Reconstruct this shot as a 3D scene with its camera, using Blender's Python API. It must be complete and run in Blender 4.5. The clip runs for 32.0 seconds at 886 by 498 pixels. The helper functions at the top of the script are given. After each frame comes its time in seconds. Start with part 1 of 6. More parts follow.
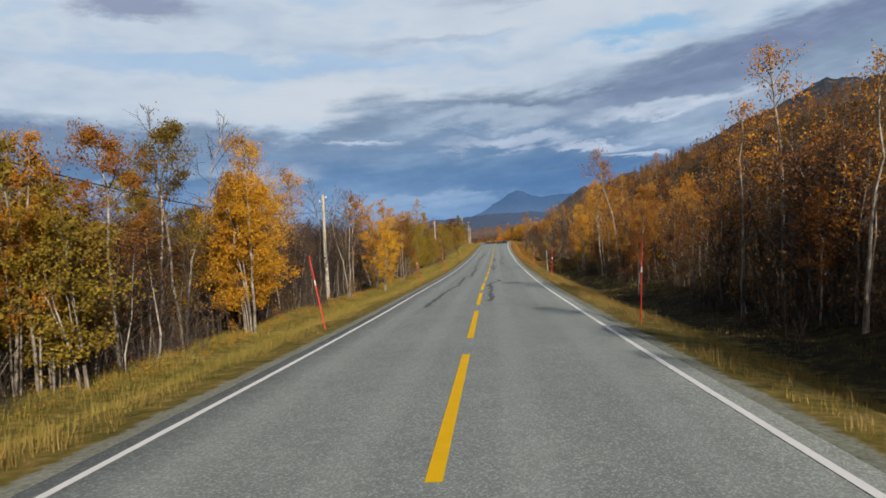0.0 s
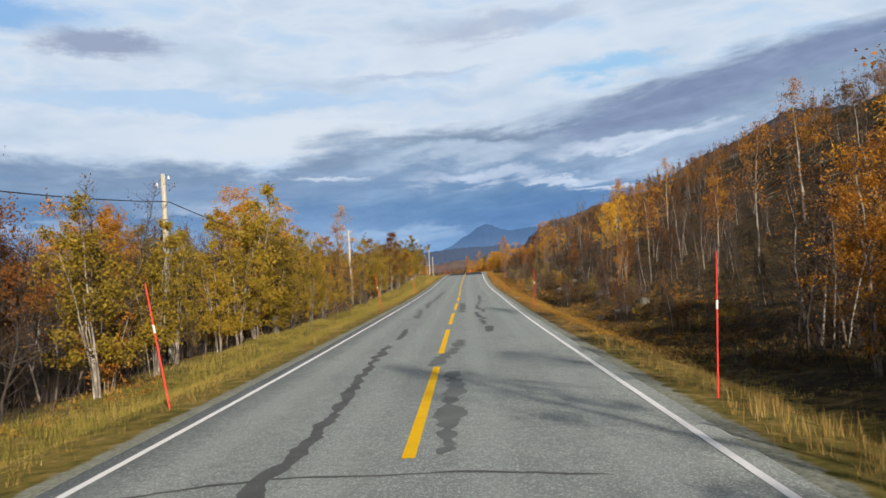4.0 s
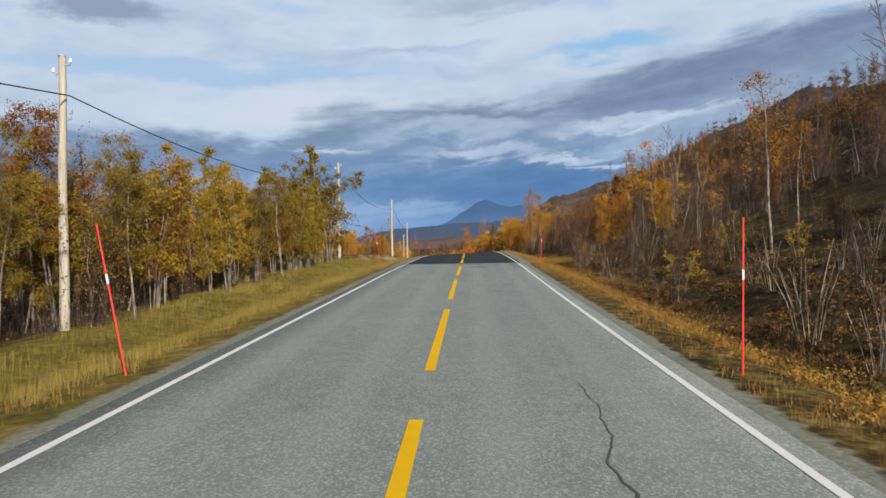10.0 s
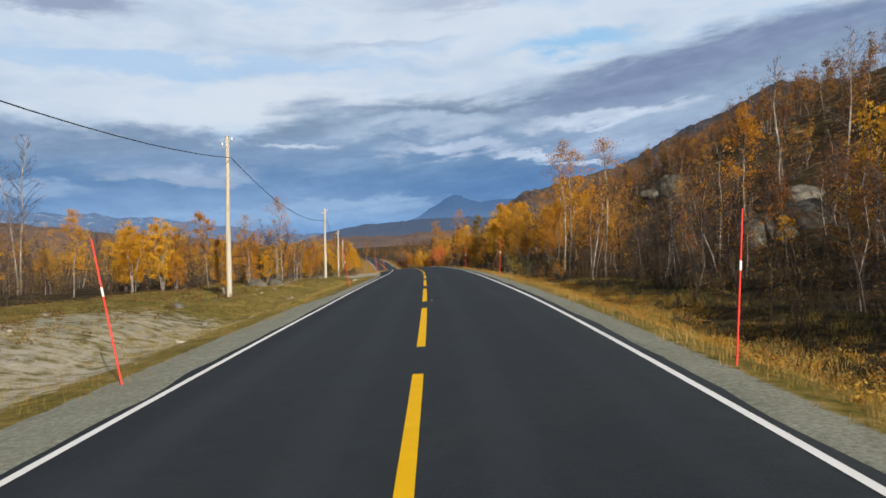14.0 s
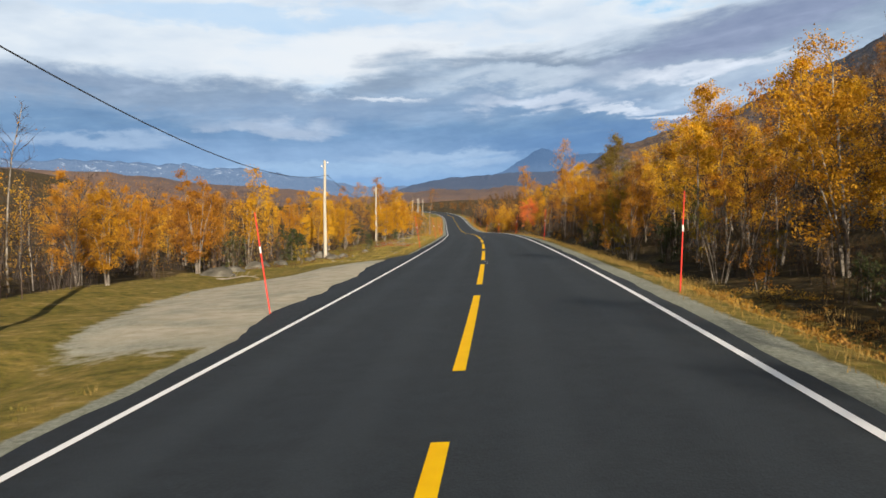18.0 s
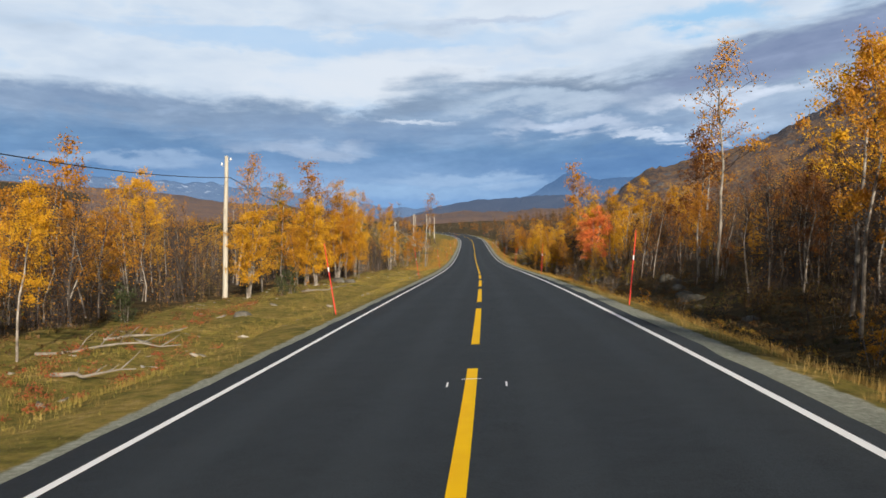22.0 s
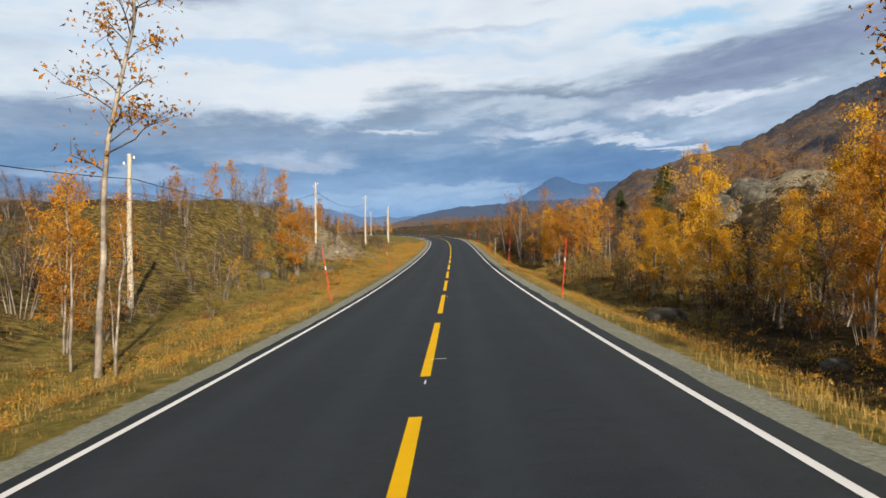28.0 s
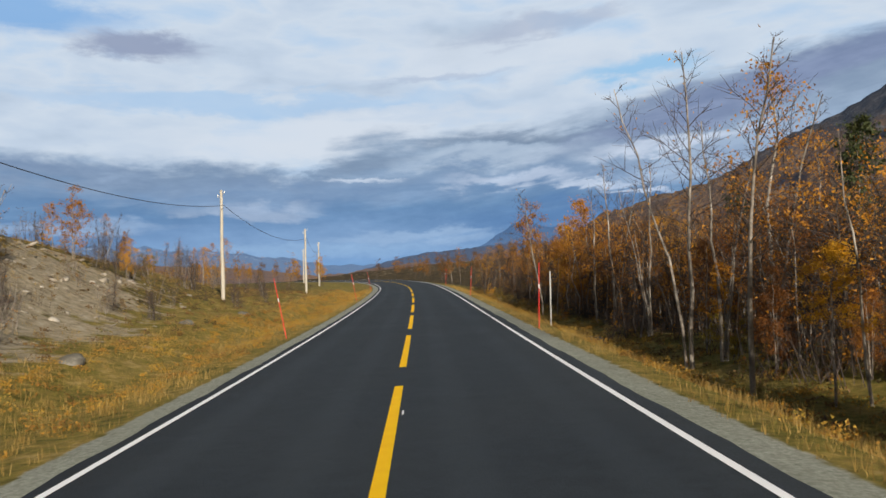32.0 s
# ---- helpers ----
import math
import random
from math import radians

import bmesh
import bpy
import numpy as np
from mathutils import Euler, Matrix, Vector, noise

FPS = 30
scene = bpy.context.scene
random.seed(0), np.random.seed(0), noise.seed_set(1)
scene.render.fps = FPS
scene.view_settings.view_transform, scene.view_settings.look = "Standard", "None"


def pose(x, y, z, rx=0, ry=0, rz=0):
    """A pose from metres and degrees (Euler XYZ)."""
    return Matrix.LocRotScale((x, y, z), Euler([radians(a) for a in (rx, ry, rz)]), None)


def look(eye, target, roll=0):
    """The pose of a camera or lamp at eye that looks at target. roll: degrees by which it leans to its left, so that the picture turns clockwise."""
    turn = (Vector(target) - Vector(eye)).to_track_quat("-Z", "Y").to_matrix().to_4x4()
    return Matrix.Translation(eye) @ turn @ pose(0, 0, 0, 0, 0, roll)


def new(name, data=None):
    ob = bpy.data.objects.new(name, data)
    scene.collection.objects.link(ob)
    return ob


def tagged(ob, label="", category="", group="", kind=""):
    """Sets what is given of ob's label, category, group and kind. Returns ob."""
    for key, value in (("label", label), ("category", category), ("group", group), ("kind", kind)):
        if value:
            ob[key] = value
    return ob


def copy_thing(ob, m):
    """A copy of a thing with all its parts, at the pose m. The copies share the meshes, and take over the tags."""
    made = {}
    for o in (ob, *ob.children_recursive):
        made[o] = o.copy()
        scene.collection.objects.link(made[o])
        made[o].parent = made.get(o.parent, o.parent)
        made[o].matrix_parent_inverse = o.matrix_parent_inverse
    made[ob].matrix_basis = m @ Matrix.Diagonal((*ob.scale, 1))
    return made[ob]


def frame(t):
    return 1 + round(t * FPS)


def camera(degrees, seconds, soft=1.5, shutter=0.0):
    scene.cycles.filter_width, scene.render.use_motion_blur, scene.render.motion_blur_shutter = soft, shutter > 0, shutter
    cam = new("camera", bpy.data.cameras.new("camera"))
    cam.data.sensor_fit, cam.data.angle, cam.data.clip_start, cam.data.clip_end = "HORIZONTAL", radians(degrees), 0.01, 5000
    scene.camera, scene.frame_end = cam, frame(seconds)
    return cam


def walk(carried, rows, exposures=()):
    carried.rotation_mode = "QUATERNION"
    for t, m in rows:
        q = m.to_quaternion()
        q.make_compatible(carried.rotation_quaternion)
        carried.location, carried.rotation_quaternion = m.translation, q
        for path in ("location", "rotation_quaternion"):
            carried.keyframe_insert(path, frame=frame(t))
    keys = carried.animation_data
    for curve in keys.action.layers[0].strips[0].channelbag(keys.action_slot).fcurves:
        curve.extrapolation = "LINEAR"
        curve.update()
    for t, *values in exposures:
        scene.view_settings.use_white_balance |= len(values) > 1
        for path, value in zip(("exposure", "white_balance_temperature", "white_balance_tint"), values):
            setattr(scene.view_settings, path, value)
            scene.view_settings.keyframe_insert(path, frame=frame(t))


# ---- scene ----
SUN_AZ, SUN_EL = 159.3, 19.0


def smooth01(v):
    v = np.clip(v, 0.0, 1.0)
    return v * v * (3 - 2 * v)


# ---- the camera and its drive ----
ROWS = [
    (0.0, 0.54, 0.06, 1.82, 90.03, 1.98, 3.33),
    (0.5, 0.55, 8.77, 1.72, 90.16, 2.29, 2.5),
    (1.0, 0.54, 17.6, 1.63, 90.58, 2.8, 2.06),
    (1.5, 0.53, 26.18, 1.6, 90.77, 2.18, 2.72),
    (2.0, 0.52, 34.79, 1.58, 90.65, 1.57, 3.97),
    (2.5, 0.63, 43.59, 1.56, 90.54, 2.87, 3.04),
    (3.0, 0.77, 52.51, 1.55, 91.33, 3.77, 1.11),
    (3.5, 0.84, 61.46, 1.54, 92.24, 2.71, 1.26),
    (4.0, 0.89, 69.92, 1.55, 92.35, 2.67, 1.23),
    (4.5, 0.93, 78.09, 1.58, 92.46, 2.64, 1.2),
    (5.0, 0.96, 86.56, 1.63, 92.57, 2.61, 1.17),
    (5.5, 0.98, 94.73, 1.7, 92.68, 2.57, 1.14),
    (6.0, 1.03, 103.7, 1.68, 92.87, 4.82, 0.4),
    (6.5, 1.04, 112.83, 1.86, 92.58, 4.38, 0.61),
    (7.0, 1.07, 121.89, 2.07, 92.29, 3.94, 0.81),
    (7.5, 1.12, 130.78, 2.23, 93.94, 2.4, 0.08),
    (8.0, 1.14, 139.69, 2.41, 92.98, 1.45, 0.97),
    (8.5, 1.27, 148.85, 2.54, 91.53, 2.27, 1.34),
    (9.0, 1.39, 157.96, 2.69, 90.88, 2.3, 1.22),
    (9.5, 1.43, 166.7, 2.92, 90.92, 1.74, 1.51),
    (10.0, 1.5, 175.32, 3.19, 90.66, 1.19, 1.01),
    (10.5, 1.57, 184.03, 3.43, 91.15, 1.55, 0.88),
    (11.0, 1.67, 192.68, 3.69, 91.24, 2.02, 0.65),
    (11.5, 1.77, 201.17, 3.99, 90.83, 1.76, 0.34),
    (12.0, 1.88, 209.66, 4.3, 90.82, 2.0, 0.12),
    (12.5, 1.94, 218.27, 4.58, 91.21, 1.65, -0.29),
    (13.0, 1.98, 226.95, 4.84, 91.3, 1.7, -1.1),
    (13.5, 2.15, 235.8, 5.06, 90.65, 2.58, -1.33),
    (14.0, 2.3, 244.45, 5.25, 90.31, 1.25, -1.06),
    (14.5, 2.44, 252.52, 5.39, 89.73, -0.69, 0.1),
    (15.0, 2.55, 260.2, 5.49, 86.97, -0.92, 1.89),
    (15.5, 2.61, 268.07, 5.55, 86.97, -0.7, 2.45),
    (16.0, 2.63, 276.19, 5.58, 86.99, -0.21, 2.97),
    (16.5, 2.64, 284.28, 5.59, 87.01, 0.28, 3.49),
    (17.0, 2.63, 292.6, 5.57, 87.04, 0.76, 4.02),
    (17.5, 2.62, 300.93, 5.54, 87.06, 1.25, 4.54),
    (18.0, 2.5, 309.35, 5.5, 87.25, 0.32, 4.83),
    (18.5, 2.29, 317.97, 5.44, 88.18, 0.07, 3.75),
    (19.0, 2.04, 326.41, 5.37, 89.11, -0.17, 2.67),
    (19.5, 1.8, 334.53, 5.27, 88.93, -1.63, 4.03),
    (20.0, 1.52, 342.58, 5.16, 88.85, -1.58, 5.08),
    (20.5, 1.27, 350.8, 5.11, 90.05, -0.14, 5.17),
    (21.0, 0.98, 359.09, 5.06, 90.05, 1.2, 4.67),
    (21.5, 0.6, 367.51, 4.95, 90.22, -0.07, 4.64),
    (22.0, 0.17, 375.84, 4.81, 88.8, -0.54, 6.71),
    (22.5, -0.31, 383.8, 4.69, 88.5, 2.59, 3.74),
    (23.0, -0.85, 391.69, 4.55, 88.5, 2.61, 3.37),
    (23.5, -1.35, 399.82, 4.4, 88.08, -0.12, 4.48),
    (24.0, -1.86, 407.99, 4.24, 87.65, -0.25, 5.59),
    (24.5, -2.41, 416.11, 4.09, 87.87, -0.92, 6.28),
    (25.0, -2.98, 424.22, 3.92, 87.69, -0.79, 5.57),
    (25.5, -3.58, 432.56, 3.66, 87.52, 0.25, 6.16),
    (26.0, -4.19, 440.76, 3.44, 87.85, 0.23, 6.15),
    (26.5, -4.82, 449.07, 3.21, 88.19, 0.2, 6.15),
    (27.0, -5.48, 457.51, 2.99, 88.52, 0.17, 6.15),
    (27.5, -6.13, 465.75, 2.8, 88.85, 0.14, 6.14),
    (28.0, -6.84, 474.3, 2.6, 89.43, 0.63, 5.59),
    (28.5, -7.57, 482.55, 2.51, 89.11, 3.05, 3.22),
    (29.0, -8.3, 490.87, 2.46, 89.59, 1.17, 3.24),
    (29.5, -9.04, 499.35, 2.35, 90.43, 0.56, 3.35),
    (30.0, -9.78, 507.84, 2.28, 90.97, -2.14, 5.37),
    (30.5, -10.39, 516.21, 2.28, 91.05, -0.69, 8.5),
    (31.0, -11.0, 524.49, 2.3, 92.23, 1.37, 7.14),
    (31.5, -11.71, 532.61, 2.36, 91.95, 3.42, 4.93),
    (32.0, -12.41, 540.64, 2.45, 92.57, 2.08, 3.32),
]

cam = camera(56.0, 32.0, soft=1.6, shutter=0.04)
walk(cam, [(r[0], pose(*r[1:])) for r in ROWS], exposures=(
    (0, 0.20, 6450, 10), (1.5, 0.32, 6500, 10), (3, 0.44, 6500, 10), (4.5, 0.42, 6400, 10), (6, 0.32, 6280, 10), (8, 0.30, 6250, 10), (12, 0.26, 6250, 10), (14, 0.38, 6400, 10),
    (15, 0.46, 6600, 10), (18, 0.64, 6900, 10), (19, 0.54, 6800, 10), (20, 0.56, 6650, 10), (23, 0.48, 6550, 10), (25, 0.56, 6650, 10), (28, 0.56, 6850, 10), (29, 0.60, 6900, 10), (30, 0.48, 6600, 10), (32, 0.35, 6450, 10)))


# ---- world, sun ----
class Nodes:
    """Small wrapper to write node trees in few lines."""

    def __init__(self, tree):
        self.tree = tree
        tree.nodes.clear()

    def add(self, kind):
        return self.tree.nodes.new(kind)

    def link(self, a, b):
        self.tree.links.new(a, b)

    def math(self, op, a, b=None, c=None, clamp=False):
        node = self.add("ShaderNodeMath")
        node.operation, node.use_clamp = op, clamp
        for i, v in enumerate((a, b, c)):
            if v is None:
                continue
            if isinstance(v, (int, float)):
                node.inputs[i].default_value = v
            else:
                self.link(v, node.inputs[i])
        return node.outputs[0]

    def ramp(self, fac, stops, interp="LINEAR"):
        node = self.add("ShaderNodeValToRGB")
        node.color_ramp.interpolation = interp
        els = node.color_ramp.elements
        while len(els) < len(stops):
            els.new(0.5)
        for el, (pos, col) in zip(els, stops):
            el.position, el.color = pos, (*col, 1)
        self.link(fac, node.inputs[0])
        return node.outputs[0]

    def noise(self, vec, scale, detail=4.0, rough=0.55, dist=0.0):
        node = self.add("ShaderNodeTexNoise")
        node.inputs["Scale"].default_value = scale
        node.inputs["Detail"].default_value = detail
        node.inputs["Roughness"].default_value = rough
        node.inputs["Distortion"].default_value = dist
        if vec is not None:
            self.link(vec, node.inputs["Vector"])
        return node.outputs[0]

    def mix(self, fac, a, b, blend="MIX"):
        node = self.add("ShaderNodeMix")
        node.data_type, node.blend_type = "RGBA", blend
        for sock, v in ((node.inputs[0], fac), (node.inputs[6], a), (node.inputs[7], b)):
            if isinstance(v, (int, float)):
                sock.default_value = v
            elif isinstance(v, tuple):
                sock.default_value = (*v, 1)
            else:
                self.link(v, sock)
        return node.outputs[2]

    def span(self, v, lo, hi, smooth=True):
        node = self.add("ShaderNodeMapRange")
        node.interpolation_type = "SMOOTHSTEP" if smooth else "LINEAR"
        node.inputs[1].default_value, node.inputs[2].default_value = lo, hi
        self.link(v, node.inputs[0])
        return node.outputs[0]


def srgb(r, g, b):
    return tuple((c / 255 / 12.92) if c < 10.3 else ((c / 255 + 0.055) / 1.055) ** 2.4 for c in (r, g, b))


world = bpy.data.worlds.new("world")
scene.world = world
world.use_nodes = True
n = Nodes(world.node_tree)
sky = n.add("ShaderNodeTexSky")
sky.sky_type, sky.sun_disc = "NISHITA", False
sky.sun_elevation, sky.sun_rotation = radians(SUN_EL), radians(SUN_AZ)
sky.dust_density, sky.ozone_density = 1.5, 2.0
co = n.add("ShaderNodeTexCoord")
sep = n.add("ShaderNodeSeparateXYZ")
n.link(co.outputs["Generated"], sep.inputs[0])
el = n.math("MULTIPLY", n.math("ARCSINE", sep.outputs[2]), 57.2958)
az = n.math("MULTIPLY", n.math("ARCTAN2", sep.outputs[0], sep.outputs[1]), 57.2958)
def sky_noise(across, up, scale, detail, rough, dist=0.0):
    """Cloud noise over azimuth and elevation, stretched along the horizon."""
    vec = n.add("ShaderNodeCombineXYZ")
    n.link(n.math("MULTIPLY", az, across), vec.inputs[0])
    n.link(n.math("MULTIPLY", el, up), vec.inputs[1])
    return n.noise(vec.outputs[0], scale, detail, rough, dist)


big = sky_noise(0.11, 0.30, 1.0, 3, 0.5)
curl = sky_noise(0.20, 0.42, 2.0, 6, 0.6)
fine = sky_noise(0.35, 0.80, 2.6, 6, 0.62)
az_w = n.math("ADD", az, n.math("MULTIPLY", n.math("SUBTRACT", curl, 0.5), 6.0))
el_w = n.math("ADD", el, n.math("MULTIPLY", n.math("SUBTRACT", big, 0.5), 1.4))
el_w = n.math("ADD", el_w, n.math("MULTIPLY", n.math("SUBTRACT", curl, 0.5), 1.5))
el_w = n.math("ADD", el_w, n.math("MULTIPLY", n.math("SUBTRACT", fine, 0.5), 0.6))
# long strands that climb to the right
tilted = n.add("ShaderNodeCombineXYZ")
n.link(n.math("MULTIPLY", az, 0.125), tilted.inputs[0])
n.link(n.math("MULTIPLY", n.math("SUBTRACT", el, n.math("MULTIPLY", n.math("MAXIMUM", az, -4.0), 0.14)), 0.62), tilted.inputs[1])
strand = n.noise(tilted.outputs[0], 1.0, 5, 0.55, 0.6)
strand_fine = n.noise(tilted.outputs[0], 2.2, 5, 0.6, 0.6)
el_w = n.math("ADD", el_w, n.math("MULTIPLY", n.math("SUBTRACT", strand, 0.5), 3.2))


def lobe(a0, e0, ra, re, slope=0.0, soft=0.55):
    """Mask of one cloud lobe: azimuth, elevation, half widths in degrees and its slope."""
    da = n.math("SUBTRACT", az_w, a0)
    de = n.math("SUBTRACT", n.math("SUBTRACT", el_w, e0), n.math("MULTIPLY", da, slope))
    da, de = n.math("MULTIPLY", da, 1 / ra), n.math("MULTIPLY", de, 1 / re)
    r = n.math("SQRT", n.math("ADD", n.math("MULTIPLY", da, da), n.math("MULTIPLY", de, de)))
    return n.span(r, 1 + soft, 1 - soft)


# thin white cloud with blue between, above the bank
veil = n.ramp(n.span(sky_noise(0.09, 0.28, 1.2, 6, 0.5, 0.2), 0.30, 0.70, False), [
    (0.0, srgb(190, 202, 217)), (0.32, srgb(206, 216, 229)), (0.55, srgb(217, 224, 233)), (0.75, srgb(200, 216, 234)), (1.0, srgb(180, 208, 234))])
for a0, e0, ra, re, slope, amount, tint in (
        (-16, 12.6, 14, 0.7, 0.0, 0.7, (178, 206, 234)), (10.3, 13.8, 4, 0.8, -0.05, 0.9, (160, 202, 234)), (-12, 10.4, 9, 1.2, 0.05, 0.9, (226, 229, 235)),
        (2, 15.5, 10, 1.3, 0.0, 0.6, (226, 229, 235)), (-23, 16.0, 3.6, 0.8, 0.0, 0.9, (154, 162, 186)), (-31, 17.6, 7, 1.2, 0.0, 0.9, (140, 182, 226)),
        (4, 17.2, 5, 0.7, 0.1, 0.6, (178, 184, 202)), (-3, 11.8, 8, 0.5, 0.0, 0.5, (214, 220, 230)), (-3, 14.1, 4, 0.35, 0.0, 0.5, (180, 190, 210))):
    veil = n.mix(n.math("MULTIPLY", lobe(a0, e0, ra, re, slope), amount), veil, srgb(*tint))
# the dark bank: blue low down, grey above, with its upper edge climbing to the right
bank = n.ramp(n.math("MULTIPLY", el_w, 1 / 16), [
    (0.0, srgb(128, 164, 206)), (0.13, srgb(112, 150, 194)), (0.25, srgb(100, 136, 178)), (0.36, srgb(110, 142, 178)), (0.46, srgb(132, 155, 184)), (0.58, srgb(150, 168, 190)), (0.75, srgb(142, 158, 180)), (1.0, srgb(126, 142, 166))])
for a0, e0, ra, re, slope, amount, tint in (
        (-20, 7.6, 10, 0.9, 0.0, 0.8, (126, 146, 172)), (-8.5, 8.8, 3.4, 0.6, 0.12, 0.75, (128, 146, 170)), (1, 8.8, 6, 0.7, 0.03, 0.85, (184, 197, 213)),
        (3, 10.0, 7, 0.45, 0.02, 0.8, (126, 142, 164)), (18, 11.9, 12, 1.2, 0.22, 0.85, (128, 140, 170)), (13, 9.0, 5.5, 0.45, 0.12, 0.95, (206, 213, 227)),
        (2, 7.1, 4.5, 0.5, 0.0, 0.8, (192, 202, 220)), (-8.5, 7.6, 2.6, 0.25, 0.0, 0.8, (212, 219, 231)), (6.5, 6.5, 1.5, 0.28, 0.0, 0.8, (206, 214, 229)),
        (10, 5.9, 2.0, 0.22, -0.05, 0.8, (200, 209, 226)), (9.5, 6.8, 1.8, 0.22, 0.15, 0.6, (196, 206, 224)), (-16, 5.6, 4.0, 0.5, -0.03, 0.75, (174, 187, 208)),
        (-5.5, 3.5, 5.0, 0.42, 0.0, 0.62, (178, 198, 222)), (-12, 3.0, 13, 1.7, 0.0, 0.55, (148, 176, 210)), (-14, 6.6, 10, 1.0, 0.0, 0.45, (142, 163, 192)), (-12, 2.6, 9, 0.5, 0.0, 0.5, (160, 188, 218)), (6, 4.6, 7, 1.0, 0.0, 0.6, (92, 128, 174)), (-28, 4.4, 6, 0.5, 0.0, 0.6, (168, 188, 214)), (18, 8.2, 8, 1.2, 0.08, 0.7, (172, 187, 208)), (-30, 8.0, 8, 0.7, 0.0, 0.6, (140, 158, 184))):
    bank = n.mix(n.math("MULTIPLY", lobe(a0, e0, ra, re, slope), amount), bank, srgb(*tint))
# soft relief of the billows
fold = n.ramp(n.span(sky_noise(0.30, 0.75, 1.5, 7, 0.6), 0.3, 0.7, False), [(0, (0.80, 0.83, 0.87)), (0.55, (1.0, 1.0, 1.0)), (1, (1.16, 1.14, 1.11))])
bank = n.mix(0.5, bank, n.mix(1.0, bank, fold, "MULTIPLY"))
weave = n.math("ADD", n.math("MULTIPLY", strand, 0.6), n.math("MULTIPLY", strand_fine, 0.4))
bank = n.mix(n.span(el, 3.0, 6.5), bank, n.mix(1.0, bank, n.ramp(n.span(weave, 0.34, 0.66, False), [(0, (0.88, 0.90, 0.93)), (0.5, (1.0, 1.0, 1.0)), (1, (1.24, 1.21, 1.18))]), "MULTIPLY"))
rim = n.ramp(n.math("MULTIPLY", n.math("ADD", az_w, 40), 1 / 80), [(p, (h / 20,) * 3) for p, h in (
    (0.0, 9.0), (0.21, 8.9), (0.31, 8.4), (0.342, 7.7), (0.356, 9.0), (0.40, 10.3), (0.487, 10.5), (0.556, 10.7), (0.63, 11.8), (0.70, 13.2), (0.76, 14.2), (0.88, 15.2), (1.0, 16.0))])
inside = n.span(n.math("SUBTRACT", n.math("MULTIPLY", rim, 20), el_w), -0.75, 0.95)
veil = n.mix(1.0, veil, (0.92, 0.93, 0.945), "MULTIPLY")
col = n.mix(inside, veil, bank)
col = n.mix(n.math("MULTIPLY", n.span(el, 3.4, 0.6), 0.6), col, srgb(118, 160, 208))
col = n.mix(1.0, col, (0.95, 1.0, 1.035), "MULTIPLY")
cloud = n.add("ShaderNodeBackground")
n.link(col, cloud.inputs[0])
cloud.inputs[1].default_value = 0.79
clear = n.add("ShaderNodeBackground")
n.link(sky.outputs[0], clear.inputs[0])
clear.inputs[1].default_value = 0.03
both = n.add("ShaderNodeMixShader")
# the cloud deck thins out to clear sky overhead and towards the sun
deck = n.math("MULTIPLY", n.span(el, 46, 24), n.span(sep.outputs[1], -0.35, 0.25))
n.link(deck, both.inputs[0])
n.link(clear.outputs[0], both.inputs[1])
n.link(cloud.outputs[0], both.inputs[2])
out = n.add("ShaderNodeOutputWorld")
n.link(both.outputs[0], out.inputs[0])

sun_light = bpy.data.lights.new("sun", "SUN")
sun_light.energy, sun_light.angle, sun_light.color = 5.0, radians(0.6), (1.0, 0.895, 0.745)
sun = new("sun", sun_light)
a, e = radians(SUN_AZ), radians(SUN_EL)
toward = Vector((math.sin(a) * math.cos(e), math.cos(a) * math.cos(e), math.sin(e)))
sun.matrix_world = look(toward * 300, (0, 0, 0))


# ---- materials ----
def surface(name, colours, scale=4.0, rough=0.9, bump=0.3, fine_scale=60.0, fine_mix=0.35, metal=0.0, spec=0.3, detail=6.0, stretch=None, island=0.0, obj=0.0):
    """A procedural surface: a colour ramp over coarse noise, darker and lighter grain over it, and relief."""
    m = bpy.data.materials.new(name)
    m.use_nodes = True
    k = Nodes(m.node_tree)
    tc = k.add("ShaderNodeNewGeometry")
    vec = tc.outputs["Position"]
    if stretch:
        oc = k.add("ShaderNodeTexCoord")
        mp = k.add("ShaderNodeMapping")
        mp.inputs["Scale"].default_value = stretch
        k.link(oc.outputs["Object"], mp.inputs[0])
        vec = mp.outputs[0]
    coarse = k.noise(vec, scale, detail, 0.6)
    fac = k.span(coarse, 0.3, 0.7, False)
    if island:
        fac = k.math("ADD", k.math("MULTIPLY", fac, 1 - island), k.math("MULTIPLY", tc.outputs["Random Per Island"], island))
    if obj:
        info = k.add("ShaderNodeObjectInfo")
        fac = k.math("ADD", k.math("MULTIPLY", fac, 1 - obj), k.math("MULTIPLY", info.outputs["Random"], obj))
    stops = [(i / max(1, len(colours) - 1), c) for i, c in enumerate(colours)]
    base = k.ramp(fac, stops)
    grain = k.noise(vec, fine_scale, 3, 0.6)
    base = k.mix(fine_mix, base, k.ramp(grain, [(0.25, (0.25, 0.25, 0.25)), (0.75, (1, 1, 1))]), "MULTIPLY")
    p = k.add("ShaderNodeBsdfPrincipled")
    k.link(base, p.inputs["Base Color"])
    p.inputs["Roughness"].default_value, p.inputs["Metallic"].default_value = rough, metal
    p.inputs["Specular IOR Level"].default_value = spec
    if bump:
        bp = k.add("ShaderNodeBump")
        bp.inputs["Strength"].default_value, bp.inputs["Distance"].default_value = bump, 0.02
        k.link(grain, bp.inputs["Height"])
        k.link(bp.outputs[0], p.inputs["Normal"])
    o = k.add("ShaderNodeOutputMaterial")
    k.link(p.outputs[0], o.inputs[0])
    return m


